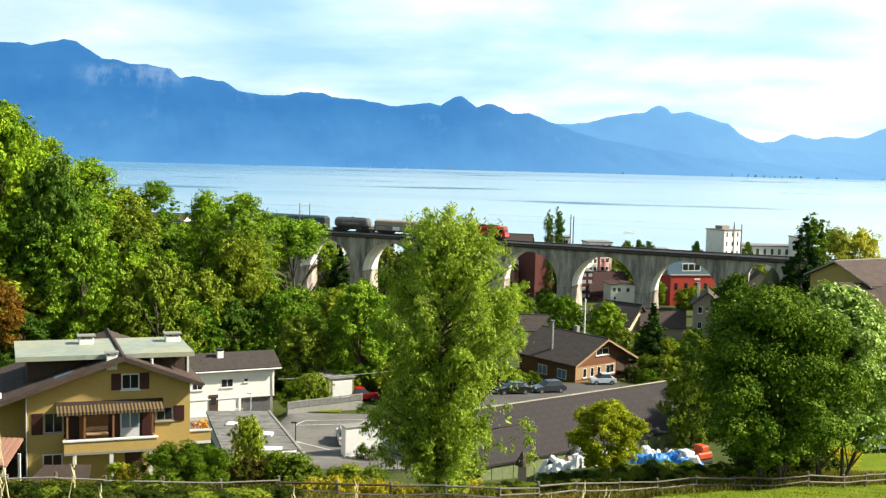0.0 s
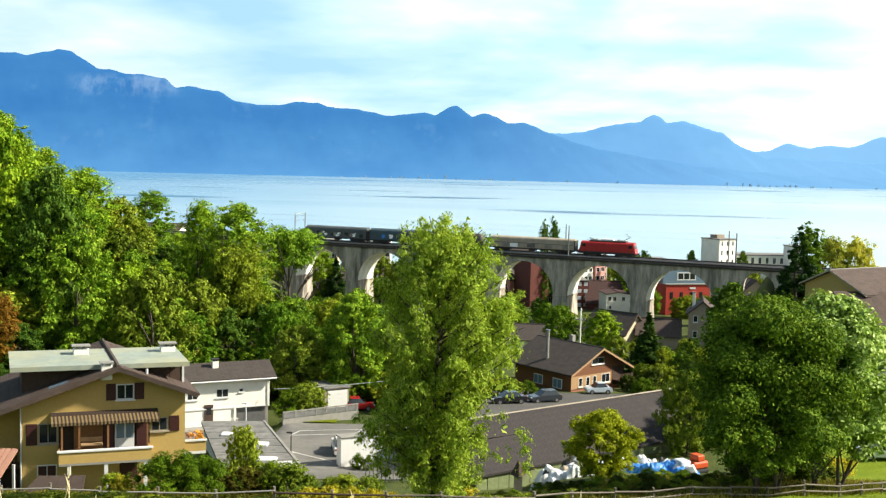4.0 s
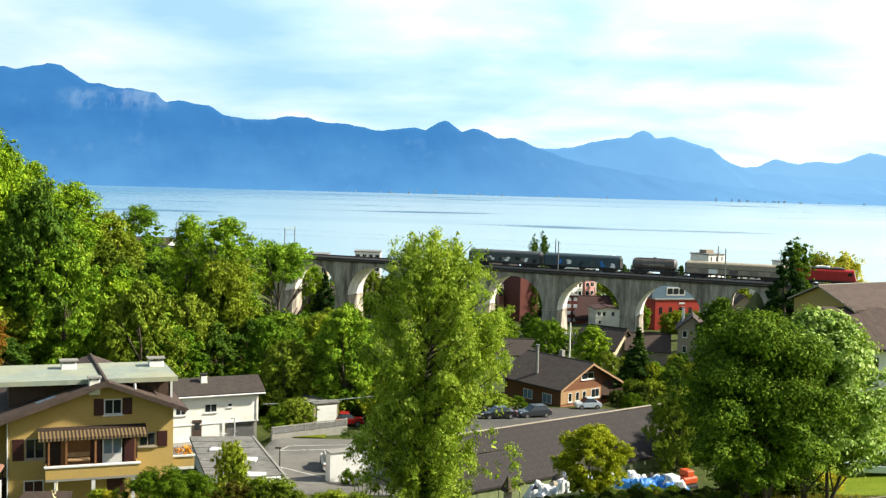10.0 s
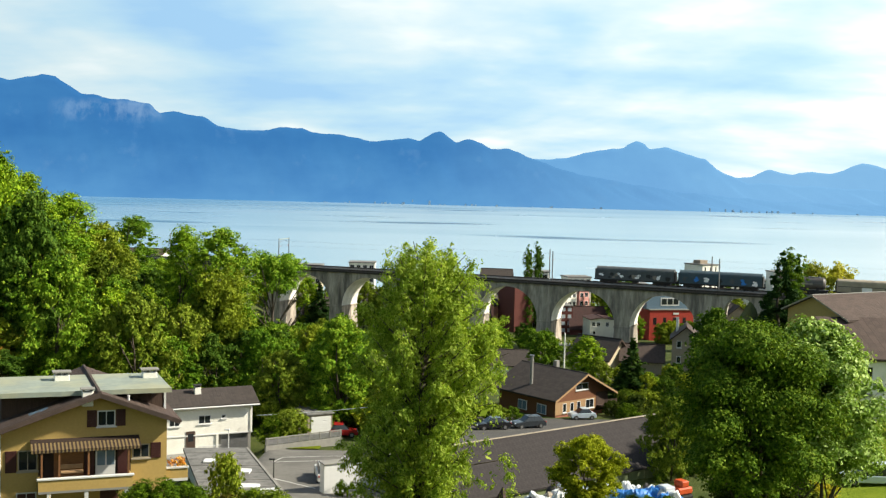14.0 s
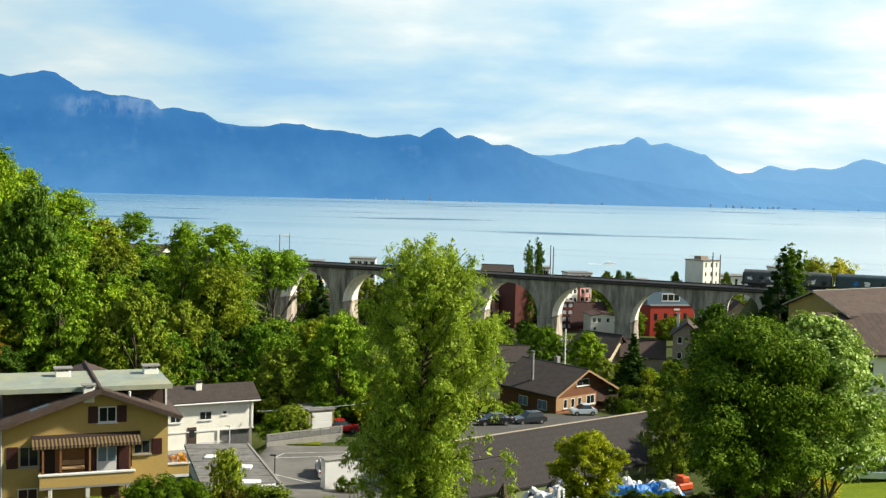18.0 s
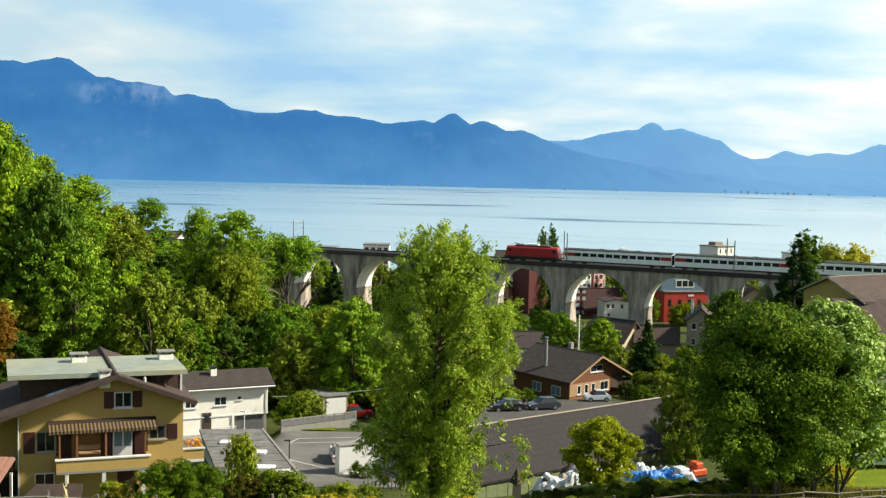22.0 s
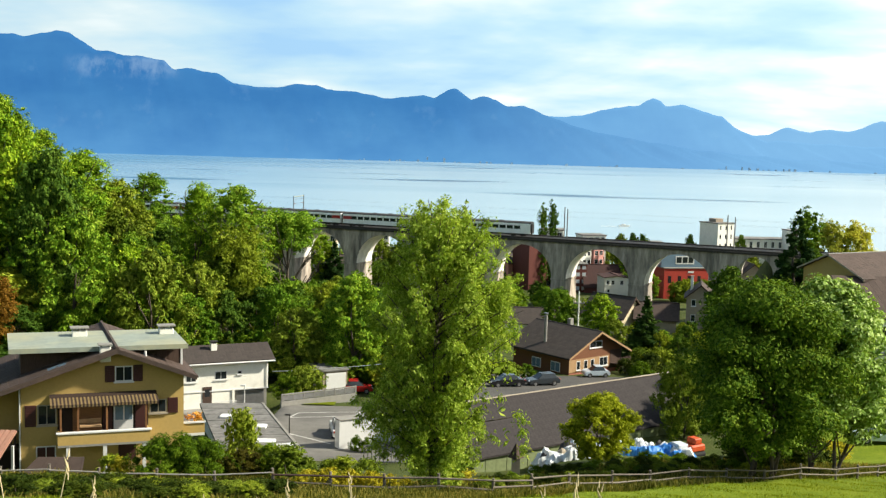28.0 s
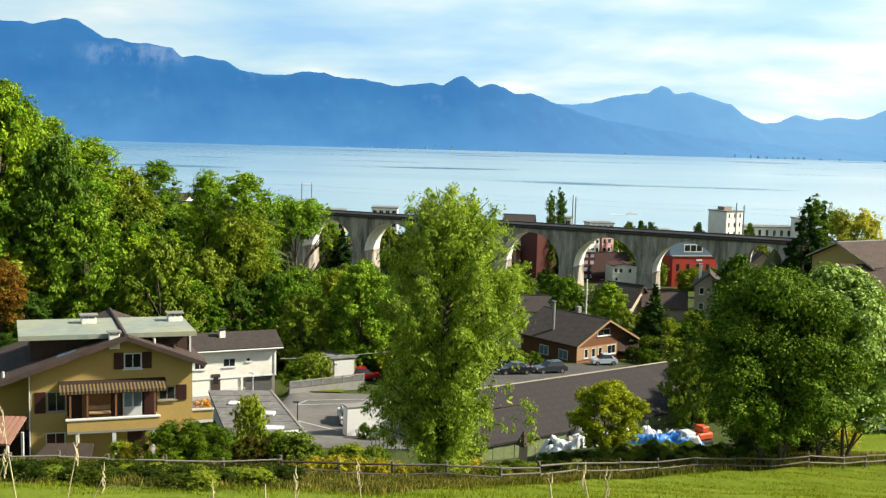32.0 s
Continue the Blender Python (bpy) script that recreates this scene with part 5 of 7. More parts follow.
# ---- trees ----
def leaf_cloud(name, blobs, count, size, seed, droop=0.3, shell=0.55, aspect=0.42, core=0, spray=0.30, per=26):
    """Leaves on a set of ellipsoids (cx, cy, cz, rx, ry, rz): each carries many flat sprays of small pointed blades; core larger blades fill the inside."""
    rs = np.random.RandomState(seed)
    B = np.array(blobs, float)
    area = (B[:, 3] * B[:, 4] * B[:, 5]) ** (2 / 3)
    twigs = max(8, count // per)
    pick = rs.choice(len(B), twigs, p=area / area.sum())
    d = rs.normal(size=(twigs, 3))
    d[:, 2] += 0.25
    d /= np.linalg.norm(d, axis=1)[:, None]
    rad = shell + (1.12 - shell) * rs.rand(twigs)
    mid = B[pick, :3] + d * B[pick, 3:] * rad[:, None]
    wide = spray * B[pick, 3] * rs.uniform(0.6, 1.5, twigs)
    on = rs.randint(0, twigs, count)
    off = rs.normal(size=(count, 3)) * np.array([0.62, 0.62, 0.34])
    c = mid[on] + off * wide[on][:, None]
    c[:, 2] -= droop * 0.5 * (off[:, :2] ** 2).sum(1) * wide[on]
    face = d[on] * 0.7 + off * 0.35
    if core:
        pk = rs.choice(len(B), core, p=area / area.sum())
        dd = rs.normal(size=(core, 3))
        dd /= np.linalg.norm(dd, axis=1)[:, None]
        heart = B[:, :3].mean(0)
        inner = heart + (B[pk, :3] + dd * B[pk, 3:] * 0.45 - heart) * np.array([0.80, 0.80, 0.93])
        c, face = np.concatenate([inner, c]), np.concatenate([dd, face])
    count = len(c)
    out = face + 0.42 * rs.normal(size=(count, 3))
    out[:, 2] += 0.35
    out /= np.linalg.norm(out, axis=1)[:, None]
    ax = rs.normal(size=(count, 3))
    ax[:, 2] -= droop * 2
    ax -= out * (ax * out).sum(1)[:, None]
    ax /= np.linalg.norm(ax, axis=1)[:, None] + 1e-9
    sd = np.cross(out, ax)
    ln = size * (0.6 + 0.8 * rs.rand(count))[:, None]
    ln[:core] *= 2.6
    wd = ln * aspect
    wd[:core] *= 1.4
    v = np.stack([c - ax * ln * 0.5, c + sd * wd * 0.5 + out * ln * 0.06, c + ax * ln * 0.5, c - sd * wd * 0.5 + out * ln * 0.06], 1).reshape(-1, 3)
    me = bpy.data.meshes.new(name)
    me.vertices.add(len(v))
    me.vertices.foreach_set("co", v.ravel().astype(np.float32))
    me.loops.add(len(v))
    me.loops.foreach_set("vertex_index", np.arange(len(v), dtype=np.int32))
    me.polygons.add(count)
    me.polygons.foreach_set("loop_start", np.arange(0, len(v), 4, dtype=np.int32))
    me.update(calc_edges=True)
    return me


def trunk_mesh(name, h, r, forks, seed, spread=0.3):
    """A tapering trunk with limbs: forks is how many; limbs rise into the crown."""
    rs = random.Random(seed)
    bm = bmesh.new()
    p, rad = Vector((0, 0, -0.6)), r
    pts = [(p.copy(), rad)]
    for k in range(6):
        p = p + Vector((rs.uniform(-0.03, 0.03) * h, rs.uniform(-0.03, 0.03) * h, (h * 0.85 + 0.6) / 6))
        rad = r * (1 - 0.15 * (k + 1))
        pts.append((p.copy(), rad))
    for (a, ra), (b, rb) in zip(pts, pts[1:]):
        tube(a, b, ra, rb, 8, bm, caps=False)
    for k in range(forks):
        i = rs.randint(1, 4)
        a, ra = pts[i]
        ang = rs.uniform(0, 6.28)
        ln = h * rs.uniform(0.22, 0.42)
        b = a + Vector((math.cos(ang) * ln * spread * 2, math.sin(ang) * ln * spread * 2, ln * 0.9))
        tube(a, b, ra * 0.55, ra * 0.2, 6, bm, caps=False)
        for j in range(2):
            q = a.lerp(b, 0.55)
            ang2 = ang + rs.uniform(-1, 1)
            tube(q, q + Vector((math.cos(ang2) * ln * 0.4, math.sin(ang2) * ln * 0.4, ln * 0.35)), ra * 0.28, ra * 0.08, 5, bm, caps=False)
    me = bpy.data.meshes.new(name)
    bm.to_mesh(me)
    bm.free()
    me.shade_smooth()
    return me


def round_blobs(h, w, seed, n=60, base=0.22, shape="round", lump=1.0):
    """Leaf clumps spread through a crown of that outline."""
    rs = random.Random(seed)
    out = []
    for k in range(n):
        f = (k + rs.random()) / n
        z = h * (base + (0.95 - base) * f)
        if shape == "round":
            span = w * 0.5 * math.sqrt(max(0.05, 1 - (2 * f - 0.92) ** 2))
        elif shape == "column":
            span = w * 0.5 * (math.sin(math.pi * (0.12 + 0.80 * f)) ** 0.45)
        elif shape == "vase":
            span = w * 0.5 * (0.45 + 0.55 * f) * (1 if f < 0.85 else 0.75)
        else:
            span = w * 0.5 * (1.02 - f)
        ang = k * 2.4 + rs.uniform(-0.5, 0.5)
        q = span * math.sqrt(rs.uniform(0.25, 1.05))
        r = lump * (0.05 * h + 0.055 * w) * rs.uniform(0.75, 1.75)
        if shape == "cone":
            r = max(0.25, span * rs.uniform(0.28, 0.42))
        out.append((math.cos(ang) * q, math.sin(ang) * q, z, r, r, r * rs.uniform(0.6, 0.9) * (0.5 if shape == "cone" else 1)))
    return out


KINDS = {}


def tree_kind(key, h, w, leaf, count, size, seed, shape="round", base=0.22, droop=0.2, n=36, forks=6, shell=0.76, aspect=0.6, lump=1.0):
    KINDS[key] = (h, trunk_mesh(key + "_trunk", h, h * 0.022, forks, seed), leaf_cloud(key + "_crown", round_blobs(h, w, seed, n, base, shape, lump), count, size, seed, droop, shell, aspect, core=count // 8), L[leaf])


def plant(key, x, y, height, turn=0.0, wide=1.0, label="", name="tree", group="", z=None, leaf=None):
    h, tm, cm, lm = KINDS[key]
    s = height / h
    e = thing(name, pose(x, y, gz(x, y) if z is None else z, 0, 0, turn), label, "tree" if name != "bush" else "bush", group)
    e.scale = (s * wide, s * wide, s)
    obj("trunk", tm, "bark", e)
    obj("crown", cm, lm, e)
    return e


tree_kind("broad_a", 14, 11, "broad", 20000, 0.34, 11, base=0.12, lump=0.62, n=90, shell=0.55)
tree_kind("broad_b", 14, 9.5, "broad", 20000, 0.34, 12, base=0.12, lump=0.62, n=90, shell=0.55)
tree_kind("olive_a", 13, 10, "olive", 20000, 0.34, 13, base=0.12, lump=0.62, n=90, shell=0.55)
tree_kind("lime_a", 14, 10.5, "lime", 20000, 0.34, 14, base=0.12, lump=0.62, n=90, shell=0.55)
tree_kind("dark_a", 14, 9, "dark", 20000, 0.34, 15, base=0.12, lump=0.62, n=90, shell=0.55)
tree_kind("gold_a", 12, 8, "amber", 14000, 0.30, 16, "column", base=0.15, n=60, shell=0.5)
tree_kind("gold_round", 7, 7.6, "gold", 34000, 0.20, 28, "round", base=0.06, n=90, lump=0.7, shell=0.4)
tree_kind("rust_a", 12, 9, "rust", 11000, 0.34, 17)
tree_kind("vase_a", 21, 9.5, "lime", 15000, 0.26, 18, "vase", base=0.72, forks=14, lump=0.62)
tree_kind("crown_a", 24, 9.0, "broad", 18000, 0.27, 31, "round", base=0.50, n=44, lump=0.62)
tree_kind("crown_b", 24, 8.0, "lime", 18000, 0.27, 32, "round", base=0.45, n=44, lump=0.62)
tree_kind("poplar", 20, 4.2, "dark", 9000, 0.36, 19, "column", base=0.06, forks=0)
tree_kind("conifer", 16, 6.5, "conifer", 14000, 0.34, 20, "cone", base=0.05, droop=0.6, n=120, forks=0)
tree_kind("cedar", 20, 11.5, "conifer", 14000, 0.45, 21, "cone", base=0.05, droop=0.4, n=60, shell=0.4, forks=0)
tree_kind("willow", 14, 13, "willow", 11000, 0.4, 22, base=0.1, droop=0.8)
tree_kind("bush", 3, 3.6, "hedge", 16000, 0.095, 23, base=0.02, n=40, forks=3)
tree_kind("bush_dark", 3, 3.6, "dark_hedge", 8000, 0.15, 29, base=0.02, n=40, forks=3)
tree_kind("bush_olive", 3, 3.6, "olive", 8000, 0.14, 24, base=0.02, n=40, forks=3)
tree_kind("bush_pale", 7, 8.0, "olive", 20000, 0.2, 33, base=0.02, n=56, forks=6, lump=0.8)
tree_kind("bush_gold", 2, 3.4, "goldenrod", 6000, 0.10, 25, base=0.02, n=40, forks=3)
tree_kind("bush_rust", 3, 3.8, "brown_olive", 7000, 0.14, 26, base=0.02, n=40, forks=3)
tree_kind("bush_far", 4, 5.5, "olive", 6000, 0.28, 27, base=0.02, n=40, forks=3)


def forest():
    rs = random.Random(21)
    kinds = ["broad_a", "broad_b", "olive_a", "lime_a", "dark_a", "dark_a", "broad_a", "olive_a"]
    names = {"broad_a": "leafy green broadleaf tree in the valley wood", "broad_b": "tall green broadleaf tree in the valley wood", "olive_a": "yellowish green tree in the valley wood", "lime_a": "fresh green rounded tree in the valley wood", "dark_a": "dark green tree in the valley wood"}
    y = 116.0
    while y < 262:
        step = 7.6 + (y - 116) * 0.025
        x = -0.47 * y
        while x < -0.055 * y:
            px, py = x + rs.uniform(-1.8, 1.8), y + rs.uniform(-1.8, 1.8)
            b = px / py
            lim = 50 + py * float(np.interp(b, [-0.46, -0.425, -0.394, -0.356, -0.338, -0.312, -0.25, -0.2, -0.16, -0.12, -0.085, -0.05], [0.045, 0.030, 0.002, -0.018, -0.028, -0.058, -0.068, -0.082, -0.120, -0.127, -0.120, -0.125]))
            g = gz(px, py)
            h = min(rs.uniform(9.5, 16), (lim - g) * rs.uniform(0.78, 1.03))
            ty = float(np.interp(px, TRACK_X, TRACK_Y))
            clear = not (-27 < px < -14 and py < 121)
            if h > 4.5 and py < ty - 9 and clear:
                k = rs.choice(kinds)
                plant(k, px, py, h, rs.uniform(0, 360), rs.uniform(0.70, 0.96), names[k], group="valley wood")
            x += step * rs.uniform(0.8, 1.2)
        y += step * 0.95


forest()


def z_top(key, x, y, top, turn=0, wide=1.0, label="", name="tree"):
    plant(key, x, y, top - gz(x, y), turn, wide, label, name)


z_top("crown_b", -55.2, 200, 44.6, 30, 1.35, "rounded light green tree above the wood")
z_top("crown_b", -36.0, 158, 44.6, 80, 0.78, "rounded light green tree above the wood")
z_top("crown_a", -29.2, 152, 44.9, 10, 1.0, "tall green tree above the wood")
z_top("vase_a", -22.3, 158, 40.8, 50, 0.95, "green tree with bare forked limbs")
z_top("gold_a", -26.9, 138, 38.9, 0, 0.68, "golden green tree turning yellow")
z_top("rust_a", -44.0, 102, 36.5, 0, 1.0, "russet autumn tree at the wood's edge")
z_top("broad_a", -50.6, 118, 53.6, 0, 0.62, "tall dark green tree on the slope")
z_top("dark_a", -56.5, 132, 56.0, 40, 0.62, "tall dark green tree on the slope")
z_top("broad_b", -49.8, 124, 51.8, 140, 0.6, "tall dark green tree on the slope")
z_top("dark_a", -43.5, 116, 49.3, 70, 0.6, "tall green tree on the slope")
z_top("crown_b", -51.0, 150, 49.1, 60, 1.25, "pale green rounded tree on the slope")
z_top("olive_a", -51.0, 165, 44.3, 20, 0.8, "yellowish green tree on the slope")
z_top("crown_a", -51.0, 135, 52.0, 15, 0.8, "dark green tree on the slope")
z_top("crown_a", -50.8, 122, 55.8, 95, 0.85, "tall dark green tree on the slope")
z_top("olive_a", -15.6, 117, 32.0, 25, 0.95, "light green tree at the wood's edge")
z_top("lime_a", -10.2, 122, 32.4, 110, 0.9, "light green tree at the wood's edge")
z_top("olive_a", -5.2, 121, 31.0, 70, 0.9, "light green tree at the wood's edge")
z_top("poplar", 30.6, 300, 35.8, 0, 0.42, "slim dark poplar behind the viaduct")
z_top("poplar", 33.6, 302, 36.6, 70, 0.46, "slim green poplar behind the viaduct")
z_top("cedar", 69.5, 200, 41.8, 20, 1.0, "dark ragged cedar at the viaduct's end")
z_top("poplar", 72.6, 203, 41.0, 0, 1.0, "dark green cypress beside the cedar")
z_top("willow", 124.5, 330, 31.0, 0, 0.9, "pale yellow willow near the lake")
z_top("willow", 133.5, 332, 30.6, 50, 0.8, "pale yellow willow near the lake")
z_top("conifer", 30.2, 147, 30.6, 0, 1.7, "dark green spruce beside the chalet")
z_top("broad_a", 22.8, 190, 25.5, 40, 0.9, "green tree in front of the viaduct")
z_top("broad_b", 27.2, 170, 27.2, 90, 1.0, "dark leafy tree behind the chalet")
z_top("dark_a", 42.4, 150, 34.6, 10, 0.85, "dark green tree among the houses")
z_top("broad_b", 46.5, 140, 33.5, 60, 1.0, "dark green tree among the houses")
for _x, _y, _t in ((47.6, 186, 22.0), (48.6, 181, 22.6), (43.2, 172, 22.6), (46.8, 171, 24.2), (41.0, 166, 23.0), (44, 158, 26.0), (48, 168, 27.5), (38.5, 160, 24.5), (35.5, 152, 23.5), (50, 155, 29), (33.5, 172, 22.5)):
    z_top("dark_a" if _x > 40 else "olive_a", _x, _y, _t, _x * 30, 0.9, "garden tree among the houses of the hamlet")
z_top("olive_a", 31.8, 145, 25.5, 20, 0.7, "yellowish green tree beside the spruce")
z_top("bush_pale", 24.8, 101, 29.6, 40, 0.75, "pale shrubby tree at the end of the workshop")
z_top("gold_round", 12.3, 75.0, 32.6, 0, 1.0, "small yellow-green tree in the yard")
z_top("bush_pale", 22.6, 91.5, 32.4, 10, 0.62, "pale shrubby tree at the end of the workshop")
z_top("bush_pale", 25.4, 95, 31.0, 80, 0.7, "pale shrubby tree at the end of the workshop")
z_top("broad_b", 57.4, 275, 19, 40, 0.8, "green tree behind the viaduct arch")
z_top("lime_a", 55.5, 300, 22, 0, 0.8, "light green tree behind the viaduct arch")
z_top("dark_a", 64.5, 275, 15.5, 0, 0.6, "dark hedge tree behind the viaduct")
for _k in range(6):
    z_top("bush_far", 64.5 + _k * 2.2, 274.5, 16.9 + 0.7 * (_k % 2), _k * 50, 0.9, "clipped green hedge below the red hall", "bush")
for _x, _y, _t, _w in ((62.3, 330, 25.8, 0.45), (65.6, 331, 25.4, 0.5), (98.5, 336, 25.6, 0.4), (80.5, 331, 25.8, 0.4)):
    z_top("dark_a", _x, _y, _t, _x * 9, _w, "small dark tree near the lake shore")
for _x, _y, _t in ((58.5, 330, 25.4),):
    z_top("olive_a", _x, _y, _t, _x * 9, 0.5, "small yellowish tree near the lake shore")
z_top("broad_a", -34, 296, 26.0, 0, 0.9, "green tree behind the viaduct arch")
z_top("olive_a", -16.5, 300, 24.5, 40, 0.9, "yellowish tree behind the viaduct arch")
z_top("broad_b", -40, 292, 25.0, 80, 0.9, "green tree behind the viaduct arch")
z_top("olive_a", -9.5, 298, 24.0, 10, 0.9, "yellowish tree behind the viaduct arch")
z_top("conifer", -28.6, 292, 24.6, 0, 1.7, "blue-green spruce behind the viaduct arch")


def ash_tree():
    x, y = 0.0, 50.0
    t = thing("ash_tree", pose(x, y, gz(x, y)), "tall light green ash tree behind the fence", "tree")
    h = 47.9 - gz(x, y)
    rs = random.Random(4)
    heights = [0.03, 0.06, 0.11, 0.17, 0.23, 0.33, 0.43, 0.53, 0.63, 0.70, 0.77, 0.83, 0.93, 0.96, 1.0]
    west = [-1.2, -2.0, -2.5, -3.5, -3.6, -3.7, -3.45, -3.1, -3.2, -3.0, -2.8, -2.5, -1.9, -1.6, -0.8]
    east = [1.2, 2.6, 3.5, 4.1, 3.1, 2.8, 3.4, 4.1, 4.7, 4.7, 4.4, 3.3, 2.9, 2.1, 1.0]
    blobs = []
    for k in range(165):
        g = 0.05 + 0.94 * (k + rs.random()) / 165
        a = k * 2.4 + rs.uniform(-0.5, 0.5)
        if g < 0.26 and rs.random() < 0.5:   # the foot of the crown is thin
            continue
        w, e = float(np.interp(g, heights, west)), float(np.interp(g, heights, east))
        reach = rs.uniform(0.70, 1.03)
        tip = Vector(((w + e) / 2 + math.cos(a) * reach * (e - w) / 2, math.sin(a) * reach * (e - w) * 0.46, h * g))
        root = Vector((0.05 * math.sin(3 * g), 0, max(0.10 * h, h * (g - rs.uniform(0.10, 0.24)))))
        part("limb", tube(root, tip, 0.055, 0.012, 5, caps=False), "bark", t)
        n = 8
        for q in range(n):
            f = 0.22 + 0.78 * (q + rs.random()) / n
            p = root.lerp(tip, f) + Vector((rs.gauss(0, 0.22), rs.gauss(0, 0.22), rs.gauss(0, 0.22) - 0.25 * (1 - f)))
            r = rs.uniform(0.16, 0.36)
            blobs.append((p.x, p.y, p.z, r, r, r * rs.uniform(1.0, 1.9)))
    for x1, z in ((4.4, 3.0), (4.5, 3.5), (4.2, 3.9), (4.6, 2.6), (4.5, 2.2), (3.8, 6.2), (3.3, 6.4)):
        blobs.append((x1, rs.uniform(-0.6, 0.6), z, 0.26, 0.26, 0.42))
    obj("crown", leaf_cloud("ash_crown", blobs, 120000, 0.17, 41, 0.9, 0.2, 0.38, core=1200, spray=0.75, per=14), L["ash"], t)
    for x1, z in ((4.5, 3.7), (3.6, 6.4)):
        part("branch", tube((0.2, 0, z - 0.6), (x1, 0, z + 0.2), 0.06, 0.012, 6), "bark", t)
    obj("trunk", trunk_mesh("ash_trunk", h * 0.95, 0.24, 6, 5, 0.09), "bark", t)


ash_tree()


def big_right_tree(name, x, y, top, w, leaf, seed, count, label, low=0.1, size=0.185):
    g = gz(x, y)
    h = top - g
    t = thing(name, pose(x, y, g), label, "tree")
    rs = random.Random(seed)
    blobs = []
    for k in range(150):
        f = (k + rs.random()) / 150
        z = h * (low + (0.95 - low) * f)
        span = w / 2 * float(np.interp(f, [0, 0.15, 0.4, 0.7, 0.88, 1.0], [0.7, 0.92, 1.0, 0.86, 0.6, 0.22]))
        a = rs.uniform(0, 6.28)
        q = span * math.sqrt(rs.uniform(0.1, 0.98)) * (1 + 0.12 * math.sin(3 * a + 7 * f))
        r = rs.uniform(0.5, 1.15)
        blobs.append((math.cos(a) * q, math.sin(a) * q, z, r, r, r * 0.8))
    obj("crown", leaf_cloud(name + "_crown", blobs, int(count * 1.6), size, seed, 0.35, 0.60, 0.55, core=9000, spray=0.36, per=22), L[leaf], t)
    for k in range(4):
        a = k * 1.6 + 0.4
        obj("trunk", trunk_mesh(name + "_trunk", h * 0.8, 0.13, 8, seed + k, 0.3), "bark", t, at=pose(math.cos(a) * 0.9, math.sin(a) * 0.6, 0, math.sin(a) * -8, math.cos(a) * 8, 40 * k))


big_right_tree("lime_tree", 18.9, 58.2, 43.2, 8.8, "lime_single", 61, 56000, "dense dark green lime tree with several trunks", 0.21)
big_right_tree("young_tree", 23.7, 61.8, 43.0, 7.5, "pale_leaf", 62, 36000, "lighter green leafy tree beside the lime", 0.24, 0.25)


# ---- parking lot, garages, cars ----
def paved(name, label, pts_x, pts_y, material, lift=0.05):
    me = sheet(name, pts_x, pts_y, lambda x, y: rough_ground(x, y) + lift)
    return tagged(obj(name, me, material), label, "pavement", kind="structure")


paved("parking_lot", "worn grey asphalt parking lot", np.arange(-17.0, 3.1, 1.0), np.arange(79.0, 104.1, 1.0), "asphalt")
paved("forecourt", "grey asphalt forecourt below the white house", np.arange(-26.0, -15.4, 1.0), np.arange(95.0, 109.1, 1.0), "asphalt")
paved("road", "dark asphalt lane by the chalet", np.arange(2.0, 26.1, 1.5), np.arange(108.0, 133.1, 1.25), "dark_asphalt", 0.04)


def marking(x0, y0, x1, y1, w=0.14):
    d = Vector((x1 - x0, y1 - y0, 0)).normalized()
    s = Vector((-d.y, d.x, 0)) * w / 2
    n = max(2, int(math.hypot(x1 - x0, y1 - y0) / 0.8))
    V, F = [], []
    for k in range(n + 1):
        p = Vector((x0, y0, 0)).lerp(Vector((x1, y1, 0)), k / n)
        for q in (p - s, p + s):
            V.append((q.x, q.y, float(rough_ground(q.x, q.y)) + 0.075))
        if k:
            F.append((2 * k - 2, 2 * k - 1, 2 * k + 1, 2 * k))
    tagged(obj("bay_marking", raw_mesh("bay_marking", V, F), "road_paint"), "worn white parking bay line", "road marking", kind="structure")


for a in ((-13.0, 99.2, -7.0, 100.6), (-13.6, 97.0, -7.6, 98.4), (-13.0, 99.2, -13.6, 97.0), (-7.0, 100.6, -7.6, 98.4), (-13.5, 91.0, -8.6, 86.8), (-14.2, 89.5, -12.0, 89.8)):
    marking(*a)

g = thing("flat_roof_garage", pose(0, 0, 0), "low garage block with a grey felt flat roof", "garage")
part("roof", slab([(-16.4, 78.9, 26.5), (-10.0, 79.1, 26.5), (-15.6, 93.9, 26.5), (-21.2, 93.3, 26.5)], 0.22), "flat_roof", g, "grey felt flat roof")
part("wall", slab([(-16.2, 79.2, 26.28), (-10.4, 79.4, 26.28), (-15.9, 93.6, 26.28), (-20.9, 93.0, 26.28)], 3.0), "white_plaster", g)
for k in range(7):
    f = k / 7 + 0.02
    part("felt_strip", slab([(-16.4 - 4.8 * f, 78.9 + 14.4 * f, 26.53), (-10.0 - 5.6 * f, 79.1 + 14.8 * f, 26.53), (-10.0 - 5.6 * (f + 0.125), 79.1 + 14.8 * (f + 0.125), 26.515), (-16.4 - 4.8 * (f + 0.125), 78.9 + 14.4 * (f + 0.125), 26.515)], 0.025), "flat_roof", g)
for x, y in ((-17.6, 88.6), (-16.0, 84.6), (-14.6, 85.6), (-13.2, 81.2)):
    part("skylight", box(x - 0.75, x + 0.75, y - 0.5, y + 0.5, 26.5, 26.72, 0.05), "tarp_white", g, "white plastic skylight")
part("edge_trim", slab([(-10.1, 78.9, 26.58), (-9.9, 79.1, 26.58), (-15.5, 93.9, 26.58), (-15.7, 93.9, 26.58)], 0.1), "concrete", g, "pale roof edge")

